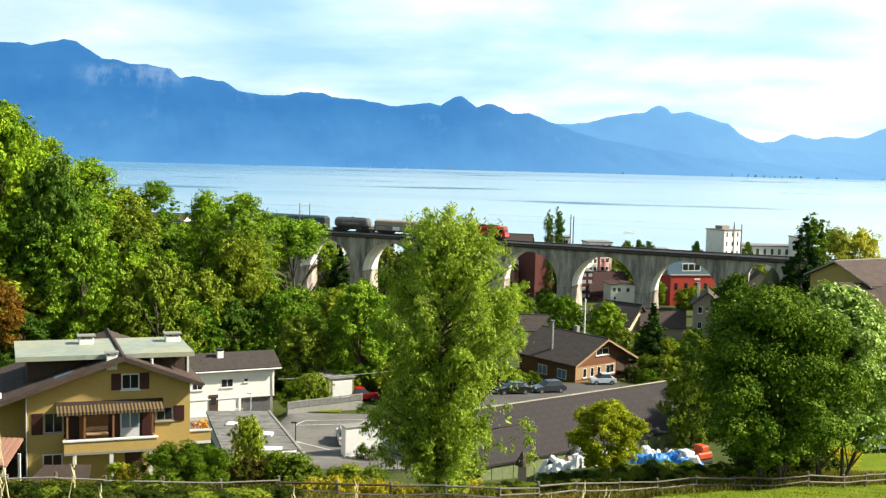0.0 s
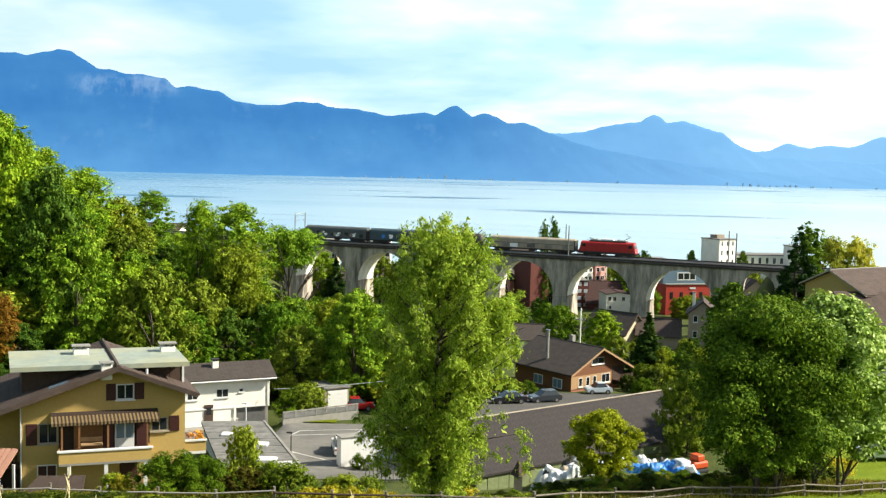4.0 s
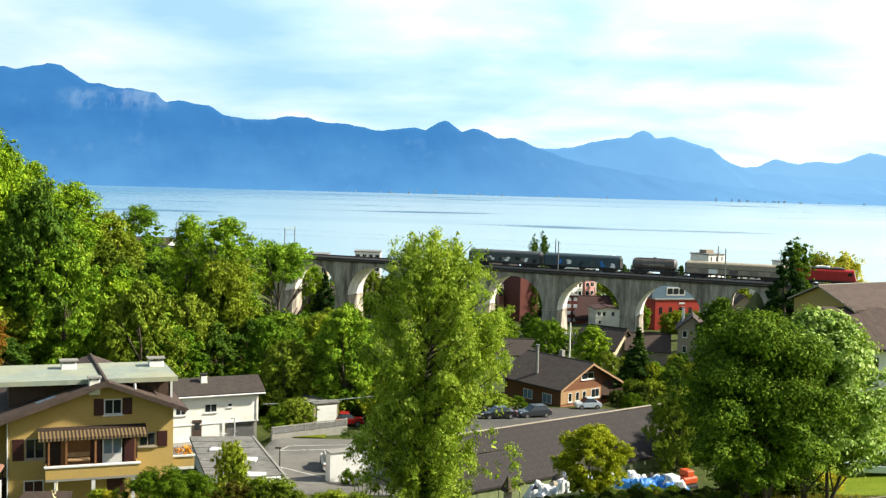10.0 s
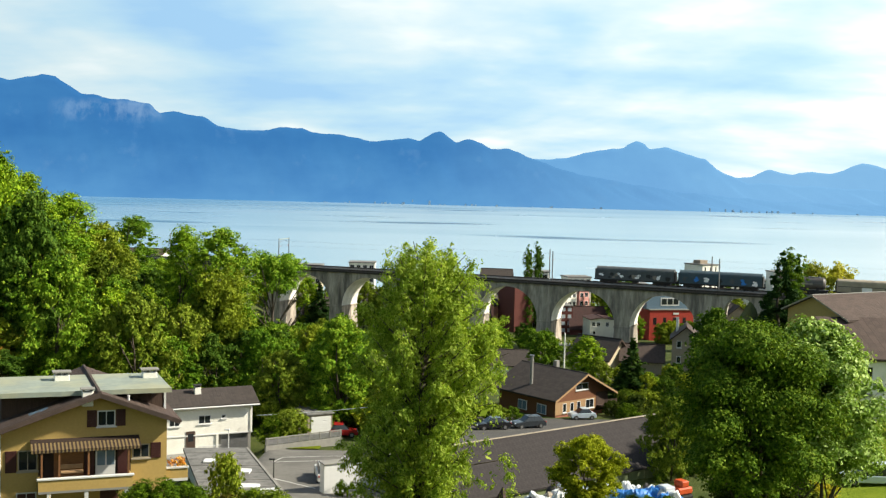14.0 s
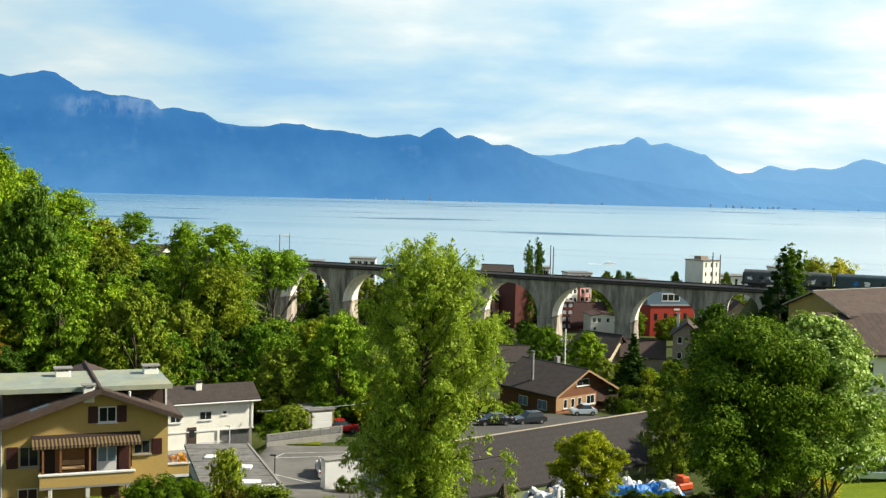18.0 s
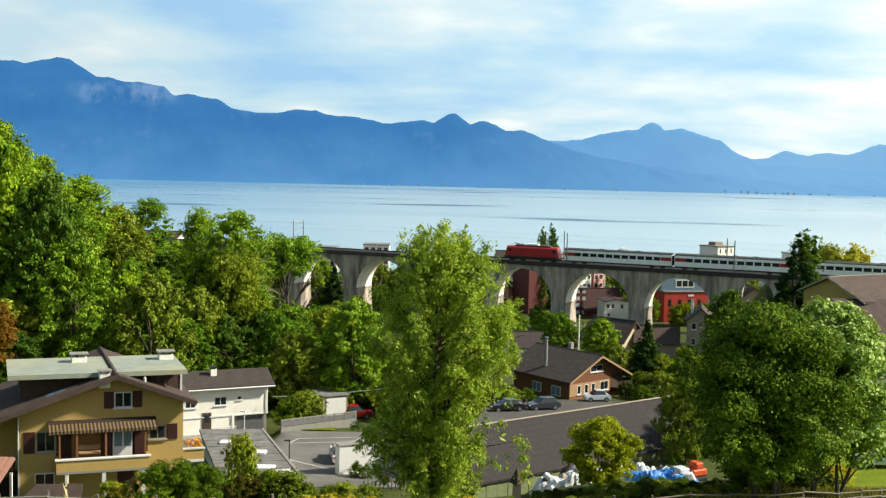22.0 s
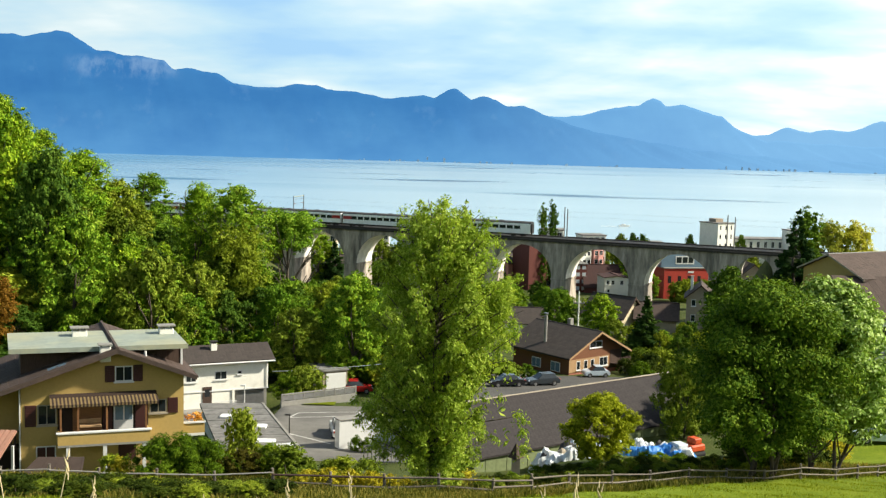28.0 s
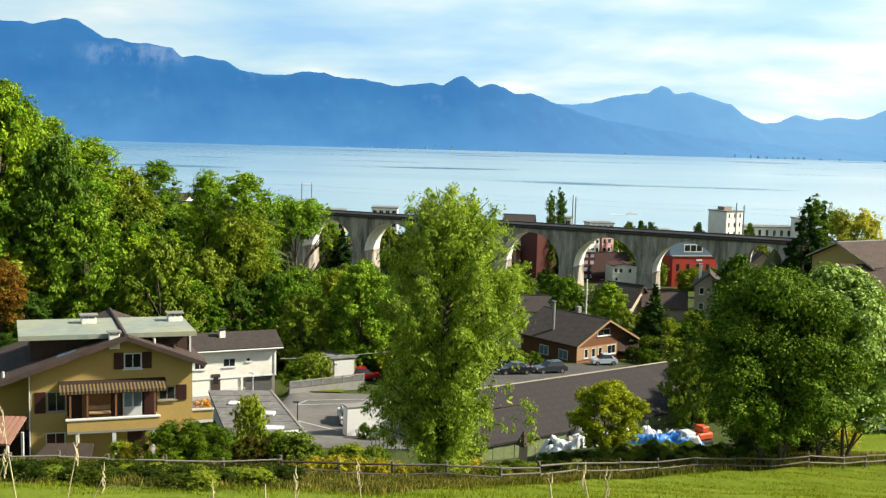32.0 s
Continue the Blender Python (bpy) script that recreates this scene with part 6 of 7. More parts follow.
g = thing("white_garage", pose(-7.7, 85.0, 24.9, 0, 0, 27), "white flat-roofed garage beside the parking lot", "garage")
part("wall", box(0, 9, 0, 1.0, -1.2, 2.5), "white_paint", g)
part("roof", box(-0.1, 9.1, -0.1, 1.1, 2.5, 2.62, 0.03), "concrete", g, "grey flat roof edge")
part("plinth", box(2.6, 9, -0.08, 0, -1.0, 0.3), "concrete", g)
g = thing("lock_up_garage", pose(-10.7, 112.6, gz(-10.7, 112.6), 0, 0, 27), "small concrete lock-up garage with white door", "garage")
part("wall", box(-1.5, 1.35, 0, 5.5, -0.5, 2.6), "grey_plaster", g)
part("roof", box(-1.65, 1.5, -0.2, 5.6, 2.6, 2.78, 0.03), "flat_roof", g)
dr = part("door", box(-1.15, 1.15, -0.06, 0.0, 0.0, 2.4), "white_paint", g, "white up-and-over door")
for k in range(5):
    part("panel", box(-1.1, 1.1, -0.08, -0.06, 0.06 + k * 0.47, 0.46 + k * 0.47), "white_paint", dr)

w = thing("retaining_wall", pose(-15.2, 103.0, 23.85, 0, 0, 33), "concrete retaining wall with a grey railing", "wall")
part("wall", box(0, 8.6, 0, 0.3, -0.6, 0.55), "concrete", w)
for k in range(8):
    part("post", box(0.1 + k * 1.18, 0.2 + k * 1.18, 0.05, 0.15, 0.55, 1.35), "concrete", w)
part("rail", box(0, 8.6, 0.06, 0.14, 1.2, 1.32), "concrete", w)
part("infill", box(0, 8.6, 0.09, 0.11, 0.62, 1.15), "steel", w, "grey mesh infill")
paved("lawn", "small green lawn beside the white house", np.arange(-16.0, -9.9, 1.0), np.arange(104.2, 109.1, 1.0), L["grass"], 0.15)

car("red_car", -8.6, 114.0, gz(-8.6, 114.0) + 0.05, 8, "car_red", "red hatchback parked beside the garage", 3.7)
car("white_car", -8.1, 90.6, gz(-8.1, 90.6) + 0.06, 100, "white_paint", "white car parked behind the garage", 4.2, 1.5, True)
car("white_car", -11.2, 77.4, gz(-11.2, 77.4) + 0.06, 112, "white_paint", "white car with red tail lights by the garage block", 4.0, 1.45, True)
car("black_car", 8.7, 122.6, gz(8.7, 122.6) + 0.06, 196, "car_black", "black car parked by the chalet lane", 4.3, 1.38)
car("dark_car", 13.2, 124.6, gz(13.2, 124.6) + 0.06, 200, "car_dark", "dark grey car parked by the chalet lane", 4.1, 1.42, True)
car("silver_car", 21.0, 133.0, gz(21.0, 133.0) + 0.06, 190, "car_silver", "pale silver car in front of the chalet", 3.4, 1.42, False)
car("silver_van", 39.2, 89.0, gz(39.2, 89.0) + 0.05, 176, "car_silver", "silver van parked beyond the fence", 4.8, 1.9, True)

for x, y, h in ((-17.9, 97.5, 4.4), (-12.0, 86.0, 2.6)):
    lp = thing("lamp_post", pose(x, y, gz(x, y)), "slim white lamp post in the parking lot" if h > 3 else "short dark post in the parking lot", "lamp post" if h > 3 else "post")
    part("pole", tube((0, 0, -0.3), (0, 0, h), 0.06, 0.045, 8), "white_paint" if h > 3 else "dark_steel", lp)
    part("lamp_head", box(-0.4, 0.1, -0.09, 0.09, h, h + 0.12, 0.03), "white_paint" if h > 3 else "dark_steel", lp)

gt = thing("metal_gate", pose(-5.2, 78.0, gz(-5.2, 78.0), 0, 0, 6), "grey-blue steel railing gate", "gate")
for k in range(13):
    part("bar", box(k * 0.3, k * 0.3 + 0.06, -0.03, 0.03, 0.05, 1.5), "steel", gt)
for z in (0.15, 1.45):
    part("rail", box(0, 3.7, -0.03, 0.03, z, z + 0.08), "steel", gt)

wr = thing("house_cable", pose(0, 0, 0), "thin pale cable slung from the white house", "cable")
bm = bmesh.new()
for k in range(10):
    p, q = (Vector((-17.17, 109.5, 26.09)).lerp(Vector((-4.58, 104, 28.43)), f) - Vector((0, 0, 0.5 * f * (1 - f))) for f in (k / 10, (k + 1) / 10))
    tube(p, q, 0.035, sides=5, bm=bm, caps=False)
part("strand", bm, "white_paint", wr)

pole = thing("utility_pole", pose(22.9, 165, gz(22.9, 165)), "pale wooden utility pole with a crossarm", "utility pole")
part("pole", tube((0, 0, -0.5), (0, 0, 9.6), 0.15, 0.11, 8), "white_plaster", pole)
part("crossarm", box(-0.9, 0.9, -0.06, 0.06, 7.6, 7.75), "concrete", pole)
for x in (-0.8, -0.3, 0.3, 0.8):
    part("insulator", tube((x, 0, 7.75), (x, 0, 8.0), 0.06, sides=6), "white_paint", pole)


# ---- the yard in front of the workshop ----
def tarp_pile(name, x, y, w, d, h, material, label, seed, folds=9):
    rs = random.Random(seed)
    n, k = 9, 6
    V, F = [], []
    bumps = [(rs.uniform(-w / 2, w / 2), rs.uniform(-d / 2, d / 2), rs.uniform(0.25, 0.6) * w, rs.uniform(0.3, 1.0) * h) for _ in range(folds)]
    for j in range(k + 1):
        for i in range(n + 1):
            u, v = (i / n - 0.5) * w, (j / k - 0.5) * d
            edge = min(1, 5 * min(i, n - i) / n) * min(1, 5 * min(j, k - j) / k)
            z = max(b[3] * max(0, 1 - math.hypot(u - b[0], v - b[1]) / b[2]) ** 0.3 for b in bumps) * edge
            V.append((u + rs.uniform(-0.06, 0.06), v + rs.uniform(-0.06, 0.06), z + rs.uniform(-0.07, 0.07) * edge - 0.15 * (1 - edge)))
    for j in range(k):
        for i in range(n):
            a = j * (n + 1) + i
            F.append((a, a + 1, a + n + 2, a + n + 1))
    ob = obj(name, raw_mesh(name, V, F), material, at=pose(x, y, gz(x, y), 0, 0, rs.uniform(-15, 30)))
    return tagged(ob, label, "tarpaulin")


def yard_heap():
    rs = random.Random(14)
    labels = {"tarp_white": "crumpled white sheet over stored goods", "tarp_blue": "bright blue tarpaulin over stored goods", "wagon_tan": "pale heap of weathered boards", "dark_steel": "dark heap of stored metal", "pane_white": "pale blue plastic crates and sheets"}
    k = 0
    for x0, x1, y0, y1, n, choice in ((8.9, 14.0, 79.2, 82.6, 34, ("tarp_white", "tarp_white", "pane_white", "wagon_tan", "tarp_white", "dark_steel")), (15.2, 20.2, 81.0, 84.6, 26, ("tarp_blue", "tarp_white", "tarp_blue", "tarp_blue", "pane_white", "tarp_white", "dark_steel"))):
        for i in range(n):
            f = rs.random()
            x, y = x0 + (x1 - x0) * rs.random(), y0 + (y1 - y0) * f
            m = choice[i % len(choice)]
            tarp_pile("tarpaulin", x, y, rs.uniform(1.2, 2.5), rs.uniform(0.8, 1.6), rs.uniform(0.6, 1.1) + f * 0.7, m, labels[m], 100 + k, 5)
            k += 1
    tarp_pile("tarpaulin", 7.6, 77.6, 0.7, 0.6, 0.95, "tarp_white", "white sack beside the shrubs", 99)


yard_heap()
cr = thing("container", pose(19.9, 82.0, gz(19.9, 82.0), 0, 0, 24), "pale blue-white plastic tank on a pallet", "tank")
part("body", box(-0.5, 0.5, -0.55, 0.55, 0.15, 1.15, 0.08), "pane_white", cr)
part("pallet", box(-0.62, 0.62, -0.62, 0.62, 0.0, 0.14), "pale_wood", cr)
dg = thing("orange_digger", pose(21.5, 83.6, gz(21.5, 83.6), 0, 0, 30), "small orange machine parked under the trees", "machine")
part("body", box(-0.85, 0.75, -0.6, 0.6, 0.45, 1.05, 0.12), "orange", dg)
part("cab", box(-0.4, 0.4, -0.5, 0.5, 1.05, 1.55, 0.08), "orange", dg)
part("undercarriage", box(-0.95, 0.85, -0.65, 0.65, 0.0, 0.45, 0.15), "rubber", dg)
part("arm", tube((0.6, 0, 0.9), (1.2, 0, 0.5), 0.12, 0.1, 6), "orange", dg)
ht = thing("timber_post", pose(6.5, 78.4, gz(6.5, 78.4)), "weathered timber post with a small peaked cap", "post")
part("shaft", box(-0.3, 0.3, -0.3, 0.3, -0.2, 1.5), "wagon_tan", ht)
part("cap", tube((0, 0, 1.5), (0, 0, 2.6), 0.62, 0.05, 4), "dark_wood", ht)


# ---- houses of the town ----
def block(name, x, y, rz, w, d, h, wall, label, storeys=3, cols=4, base=None, roof="flat_roof", glass="glass", frame_m="white_paint", band=None, category="apartment building", share=0.32):
    """A flat-roofed block with rows of windows on its front and side."""
    z = gz(x, y) if base is None else base
    b = thing(name, pose(x, y, z, 0, 0, rz), label, category)
    part("wall", box(-w / 2, w / 2, 0, d, -2.0, h), wall, b)
    part("roof", box(-w / 2 - 0.25, w / 2 + 0.25, -0.25, d + 0.25, h, h + 0.3, 0.04), roof, b)
    st = h / storeys
    for s in range(storeys):
        for c in range(cols):
            u = -w / 2 + (c + 0.5) * w / cols
            window_on(b, "window", u - share * w / cols, u + share * w / cols, s * st + st * 0.3, s * st + st * 0.82, 0, frame_m=frame_m, glass=glass, sill=False)
        if band:
            part("balcony_band", box(-w / 2, w / 2, -0.5, 0.0, s * st - 0.1, s * st + 0.75), band, b, "pale balcony front")
    return b


block("brick_block", 29.2, 299, 24, 5.8, 10, 14.5, "dark_brick", "plain dark red-brown brick gable of an apartment block", 5, 0)
block("brick_block", 34.2, 306, 24, 4.0, 9, 12, "dark_brick", "dark red-brown brick building end", 4, 2)
block("balcony_block", 41.5, 297, 8, 3.6, 8, 18.5 - gz(41.5, 297), "dark_brick", "red-brown apartment block with white balcony grid", 4, 2, band=None, share=0.3, glass="pane_white")
block("white_block", 47.0, 330, 34, 5.8, 9, 19.6 - gz(47.3, 330), "white_plaster", "white gabled apartment house", 4, 3)
block("pink_block", 52.0, 333, 38, 4.4, 9, 19.8 - gz(52.4, 332), "pink_plaster", "pink plaster apartment house", 4, 2)
gable_house("white_cottage", pose(50.1, 287, gz(50.1, 287), 0, 0, 6), 6.8, 8, 5.2, 5.7, "white_plaster", "maroon_roof", "small white house with a red roof edge", 0.3, windows=((-2.9, -2.0, 3.2, 4.4), (-1.5, -0.6, 3.2, 4.4), (1.0, 1.9, 3.2, 4.4), (-2.6, -1.9, 1.0, 1.9)))
gable_house("dark_roof_house", pose(54.5, 300, gz(54.5, 300), 0, 0, 90), 10, 12, 2.2, 7.9, "dark_brick", "maroon_roof", "house with a steep maroon roof", 0.4)
rb = block("red_hall", 68.6, 284, 12, 13.0, 10, 8.6, "red_paint", "bright red hall with a blue-grey glazed top storey", 2, 0, base=10.9, roof="concrete")
tp = part("top_storey", box(-7.2, 7.0, 0.6, 9, 8.9, 12.6), "blue_glass", rb, "blue-grey glazed top storey")
wf = part("window_frame", box(-3.1, 2.4, 0.54, 0.6, 9.75, 12.0), "white_paint", tp, "white ribbon window frame")
for k in range(3):
    part("pane", box(-2.8 + k * 1.75, -1.35 + k * 1.75, 0.50, 0.54, 10.1, 11.7), "glass", wf)
for k in range(4):
    window_on(rb, "window", -5.4 + k * 2.9, -4.4 + k * 2.9, 4.6, 6.6, 0, frame_m="dark_brick", sill=False)
# two plain white sign boards, unlit
for x, z in ((0.4, 7.4), (0.4, 4.0)):
    part("wall_lamp", box(x, x + 1.7, -0.1, -0.02, z, z + 0.5), "white_paint", rb)

gable_house("grey_roof_house", pose(22.6, 200, gz(22.6, 200), 0, 0, 88), 8, 9, 2.4, 4.6, "white_plaster", "dark_roof", "white house with a dark grey roof", 0.5, windows=((-2.6, -1.4, 0.9, 2.0), (1.0, 2.2, 0.9, 2.0)))
gable_house("cream_house", pose(35.2, 184, gz(35.2, 184), 0, 0, 48), 7.0, 8, 4.4, 7.4, "cream_plaster", "dark_roof", "cream house with a dark brown roof", 0.6, windows=((-2.8, -1.8, 1.6, 2.8), (1.2, 2.2, 1.6, 2.8)))
gable_house("brown_roof_house", pose(43.0, 184, gz(43.0, 184), 0, 0, 78), 6.4, 7, 2.6, 4.9, "grey_plaster", "brown_roof", "old house with a brown tiled roof", 0.5, windows=((-2.5, -1.6, 1.2, 2.2),))
gable_house("old_house", pose(46.2, 180, gz(46.2, 180), 0, 0, -14), 4.8, 7, 5.6, 7.6, "grey_plaster", "brown_roof", "tall old grey-beige house with brown roof", 0.45, windows=((-1.6, -0.8, 1.2, 2.4), (0.8, 1.6, 1.2, 2.4), (-1.6, -0.8, 3.9, 5.1), (0.8, 1.6, 3.9, 5.1)), chimneys=((-1.6, 4, 6, 8.6, 0.24),))
tw = block("white_tower", 91.6, 330, 30, 7.0, 8, 20.2, "white_plaster", "white apartment tower with a roof cabin", 7, 3, base=gz(87.6, 330), share=0.14)
part("roof_cabin", box(-1.6, 1.6, 3, 6, 20.4, 21.6), "grey_plaster", tw)
block("long_block", 105.5, 341, 4, 22, 9, 15.2, "white_plaster", "long low white building near the lake", 4, 9, share=0.2)
block("white_block", 116.5, 336, 4, 5.5, 6, 18.4, "white_plaster", "narrow white building near the lake", 6, 2)
gable_house("far_house", pose(27.4, 322, gz(27.4, 322), 0, 0, 80), 7, 9, 15, 17.6, "cream_plaster", "dark_roof", "house with a dark roof behind the viaduct", 0.5)
block("white_block", 34.5, 312, -10, 6.6, 7, 17.2, "white_plaster", "white flat-roofed house behind the viaduct", 5, 3)
block("white_block", 50.8, 336, 10, 8.0, 7, 15.2, "white_plaster", "white flat-roofed house behind the viaduct", 5, 4)
block("low_block", 68, 332, 0, 9, 7, 13.4, "cream_plaster", "cream flat-roofed house behind the viaduct", 4, 4)
block("white_block", -20, 342, 0, 8.4, 8, 18.2, "white_plaster", "white building behind the viaduct", 5, 4)
block("low_block", -37, 335, 0, 9, 8, 17.0, "cream_plaster", "cream building behind the viaduct", 5, 4)
for k, (x, y, c, r) in enumerate(((-78, 318, "white_plaster", "brown_roof"), (-88, 322, "white_plaster", "dark_roof"), (-66, 326, "cream_plaster", "brown_roof"), (-99, 320, "white_plaster", "dark_roof"))):
    gable_house("hill_house", pose(x, y, gz(x, y) - 1.4, 0, 0, 84 - 5 * k), 8, 12, 3.2, 4.6, c, r, "pale house on the wooded hill beyond the track", 0.5, windows=((-2.4, -1.2, 1.2, 2.4), (1.0, 2.2, 1.2, 2.4)))


def town():
    rs = random.Random(77)
    walls, roofs = ("white_plaster", "cream_plaster", "pink_plaster", "grey_plaster", "white_plaster"), ("brown_roof", "dark_roof", "dark_roof")
    for k in range(44):
        x, y = rs.uniform(-60, 175), rs.uniform(296, 415)
        if abs(x / y - 0.17) < 0.035 or abs(x / y - 0.245) < 0.03 and y < 330 or (x > 60 and y < 300):
            continue
        w, l, e = rs.uniform(7, 10), rs.uniform(8, 13), rs.uniform(3.5, 8.0)
        gable_house("town_house", pose(x, y, gz(x, y), 0, 0, rs.choice((0, 20, 70, 90, -30))), w, l, e, e + rs.uniform(2, 3.2), rs.choice(walls), rs.choice(roofs), "plain town house near the lake", 0.5,
                    windows=((-2.4, -1.3, e - 2.2, e - 0.9), (0.9, 2.0, e - 2.2, e - 0.9)))
    for k in range(60):
        x, y = rs.uniform(-55, 170), rs.uniform(284, 420)
        if 0.125 < x / y < 0.185 and y < 350:
            continue
        plant(rs.choice(("broad_a", "broad_b", "dark_a", "olive_a", "conifer")), x, y, rs.uniform(5, 10.5), rs.uniform(0, 360), 1.0, "green tree among the town houses", group="town trees")


town()


def brown_house():
    h = thing("hillside_house", pose(45.2, 120.0, gz(45.2, 120.0), 0, 0, -60), "yellow house with a broad brown roof and pale edges", "house")
    z = 39.2 - gz(45.2, 120.0)
    wl, wr, k, n = -4.3, 5.2, 0.46, 22
    part("wall", prism([(wl + 0.5, -2), (wr - 0.5, -2), (wr - 0.5, z - k * (wr - 0.5) - 0.1), (0, z - 0.12), (wl + 0.5, z + k * (wl + 0.5) - 0.1)], 0.6, n), "yellow_plaster", h)
    for s, e in ((1, wr), (-1, wl)):
        cs = [(e, 0, z - k * abs(e)), (e, n + 0.5, z - k * abs(e)), (0, n + 0.5, z), (0, 0, z)]
        r = part("roof", slab(cs if s > 0 else cs[::-1], 0.16), "brown_roof", h)
        if s > 0:
            roof_tiles(r, *[Vector(c) for c in cs], 30, 11, "brown_roof")
        part("bargeboard", slab([(e, -0.06, z - k * abs(e) + 0.06), (e, 0.1, z - k * abs(e) + 0.06), (0, 0.1, z + 0.06), (0, -0.06, z + 0.06)], 0.18), "wagon_tan", h, "pale bargeboard")
    part("ridge_cap", box(-0.16, 0.16, 0, n, z + 0.02, z + 0.12, 0.03), "concrete", h, "pale ridge flashing")
    w = thing("roof_wing", pose(0, 0, 0), "white house wing with a brown tiled roof", "house")
    cs = [(44.6, 109.0, 33.5), (66, 109.0, 33.5), (66, 117.0, 37.0), (44.6, 117.0, 37.0)]
    r = part("roof", slab(cs, 0.18), "brown_roof", w)
    roof_tiles(r, *[Vector(c) for c in cs], 28, 11, "brown_roof")
    part("wall", slab([(45.0, 109.9, 33.6), (65.6, 109.9, 33.6), (65.6, 116.6, 33.6), (45.0, 116.6, 33.6)], 9.5), "white_plaster", w)
    part("gable_infill", prism([(109.9, 33.6), (116.6, 33.6), (116.6, 36.7)], -0.1, 0.1), "yellow_plaster", w, at=pose(45.1, 0, 0, 0, 0, 90))
    for kk in range(4):
        u = 47.0 + kk * 3.4
        window_on(w, "window", u, u + 1.4, 31.2, 32.6, 109.9)


brown_house()
wg = block("white_garage", 46.2, 110, 0, 4.0, 4, 29.4 - gz(46.2, 110), "white_plaster", "small white outbuilding behind the trees", 1, 1, category="garage")

bt = thing("motor_boat", pose(131, 732, 0, 0, 0, 6), "white motor boat with a pale wake on the lake", "boat")
part("hull", prism([(-3.5, 0.0), (3.5, 0.0), (4.4, 1.0), (-3.5, 0.9)], -1.2, 1.2), "white_paint", bt)
part("cabin", box(-1.5, 1.2, -0.9, 0.9, 0.9, 1.7, 0.2), "white_paint", bt)
part("wake", slab([(-16, -1.2, 0.05), (-5, -0.8, 0.1), (-5, 0.8, 0.1), (-16, 1.2, 0.05)], 0.03), "white_paint", bt, "pale foam wake")


# ---- garden and fence ----
def bushes():
    for key, x, y, h, wd, lab in (
            ("bush", -15.4, 57.4, 2.45, 1.0, "clipped bright green hedge bush"), ("bush", -14.0, 57.2, 2.55, 1.0, "clipped bright green hedge bush"), ("bush", -12.6, 57.4, 2.4, 1.0, "clipped bright green hedge bush"), ("bush_rust", -10.6, 57.4, 1.9, 1.0, "brownish green garden shrub by the hedge"),
            ("bush_olive", -8.1, 57.6, 2.15, 1.1, "yellow-green garden shrub by the house"), ("bush", -9.4, 59.5, 2.3, 0.8, "leafy green garden shrub in the yard"), ("bush_gold", -17.4, 57.2, 1.3, 0.6, "yellow flowering garden shrub by the hedge"), ("bush_olive", -18.1, 57.6, 1.35, 1.0, "yellow-green garden shrub by the house"),
            ("bush_gold", -5.7, 46.75, 0.95, 0.8, "clump of yellow goldenrod in flower"), ("bush_gold", -4.7, 46.8, 1.05, 0.8, "clump of yellow goldenrod in flower"), ("bush_gold", -3.7, 46.75, 1.0, 0.8, "clump of yellow goldenrod in flower"), ("bush_gold", -2.7, 46.8, 0.95, 0.8, "clump of yellow goldenrod in flower"), ("bush_gold", -1.9, 47.2, 0.85, 0.6, "clump of yellow goldenrod in flower"), ("bush_gold", -1.2, 47.6, 0.75, 0.6, "clump of yellow goldenrod in flower"), ("bush_gold", 1.6, 53.5, 1.0, 1.1, "clump of yellow goldenrod in flower"),
            ("bush_olive", -13.6, 73.0, 4.4, 0.55, "small leafy garden tree by the house"), ("bush", -14.9, 107.5, 3.0, 1.0, "rounded green shrub on the lawn"), ("bush_olive", -13.3, 107.8, 3.6, 1.0, "broad olive-green shrub on the lawn"),
            ("bush", -6.3, 84.6, 1.3, 0.7, "dark shrub by the parking lot"), ("bush", -5.4, 84.2, 1.2, 0.7, "dark shrub by the parking lot"), ("bush_gold", 33.0, 84.0, 1.5, 1.3, "yellowing shrub beyond the fence")):
        plant(key, x, y, h, x * 40, wd, lab, "bush")
    rs = random.Random(3)
    for k in range(58):
        x = -17.5 + k * 0.2
        plant(("bush_dark", "bush_dark", "bush_dark", "bush_olive")[k % 4], x * 0.93, 36.5 + rs.uniform(-4.5, 4.5), rs.uniform(0.45, 0.70), rs.uniform(0, 360), 1.7, "dark green hedge shrub along the fence", "bush", "hedge along the fence")
    for k in range(22):
        x = 3.5 + k * 0.95
        y = 47.0 + max(0, x - 2.8) * 0.80 + rs.uniform(3, 12)
        plant(rs.choice(("bush_dark", "bush_olive", "bush_dark", "bush")), x, y, rs.uniform(0.6, 0.95), rs.uniform(0, 360), 1.1, "rough green shrub behind the fence", "bush", "shrubs behind the fence")
    for k in range(30):
        x = 2.5 + k * 0.62
        y = 48.6 + max(0, x - 2.8) * 0.80 + rs.uniform(0, 2.5)
        plant(rs.choice(("bush_dark", "bush_dark", "bush", "bush_olive")), x, y, rs.uniform(0.5, 0.8), rs.uniform(0, 360), 1.2, "dense green shrub behind the field fence", "bush", "shrubs behind the fence")
    for k in range(10):
        x = -4 - k * 1.2
        plant("bush_olive", x, 62 + rs.uniform(-1.5, 2.5), rs.uniform(0.9, 1.6), rs.uniform(0, 360), 1.1, "low green garden shrub", "bush", "garden shrubs")
    for k in range(110):   # undergrowth of the wood
        x, y = rs.uniform(-56, -8), rs.uniform(112, 138)
        if -29 < x < -13 and y < 121:
            continue
        plant(rs.choice(("bush_far", "dark_a", "broad_b", "bush_far")), x, y, rs.uniform(3, 5.5), rs.uniform(0, 360), 1.2, "dense green undergrowth below the trees of the wood", "bush", "undergrowth of the wood")
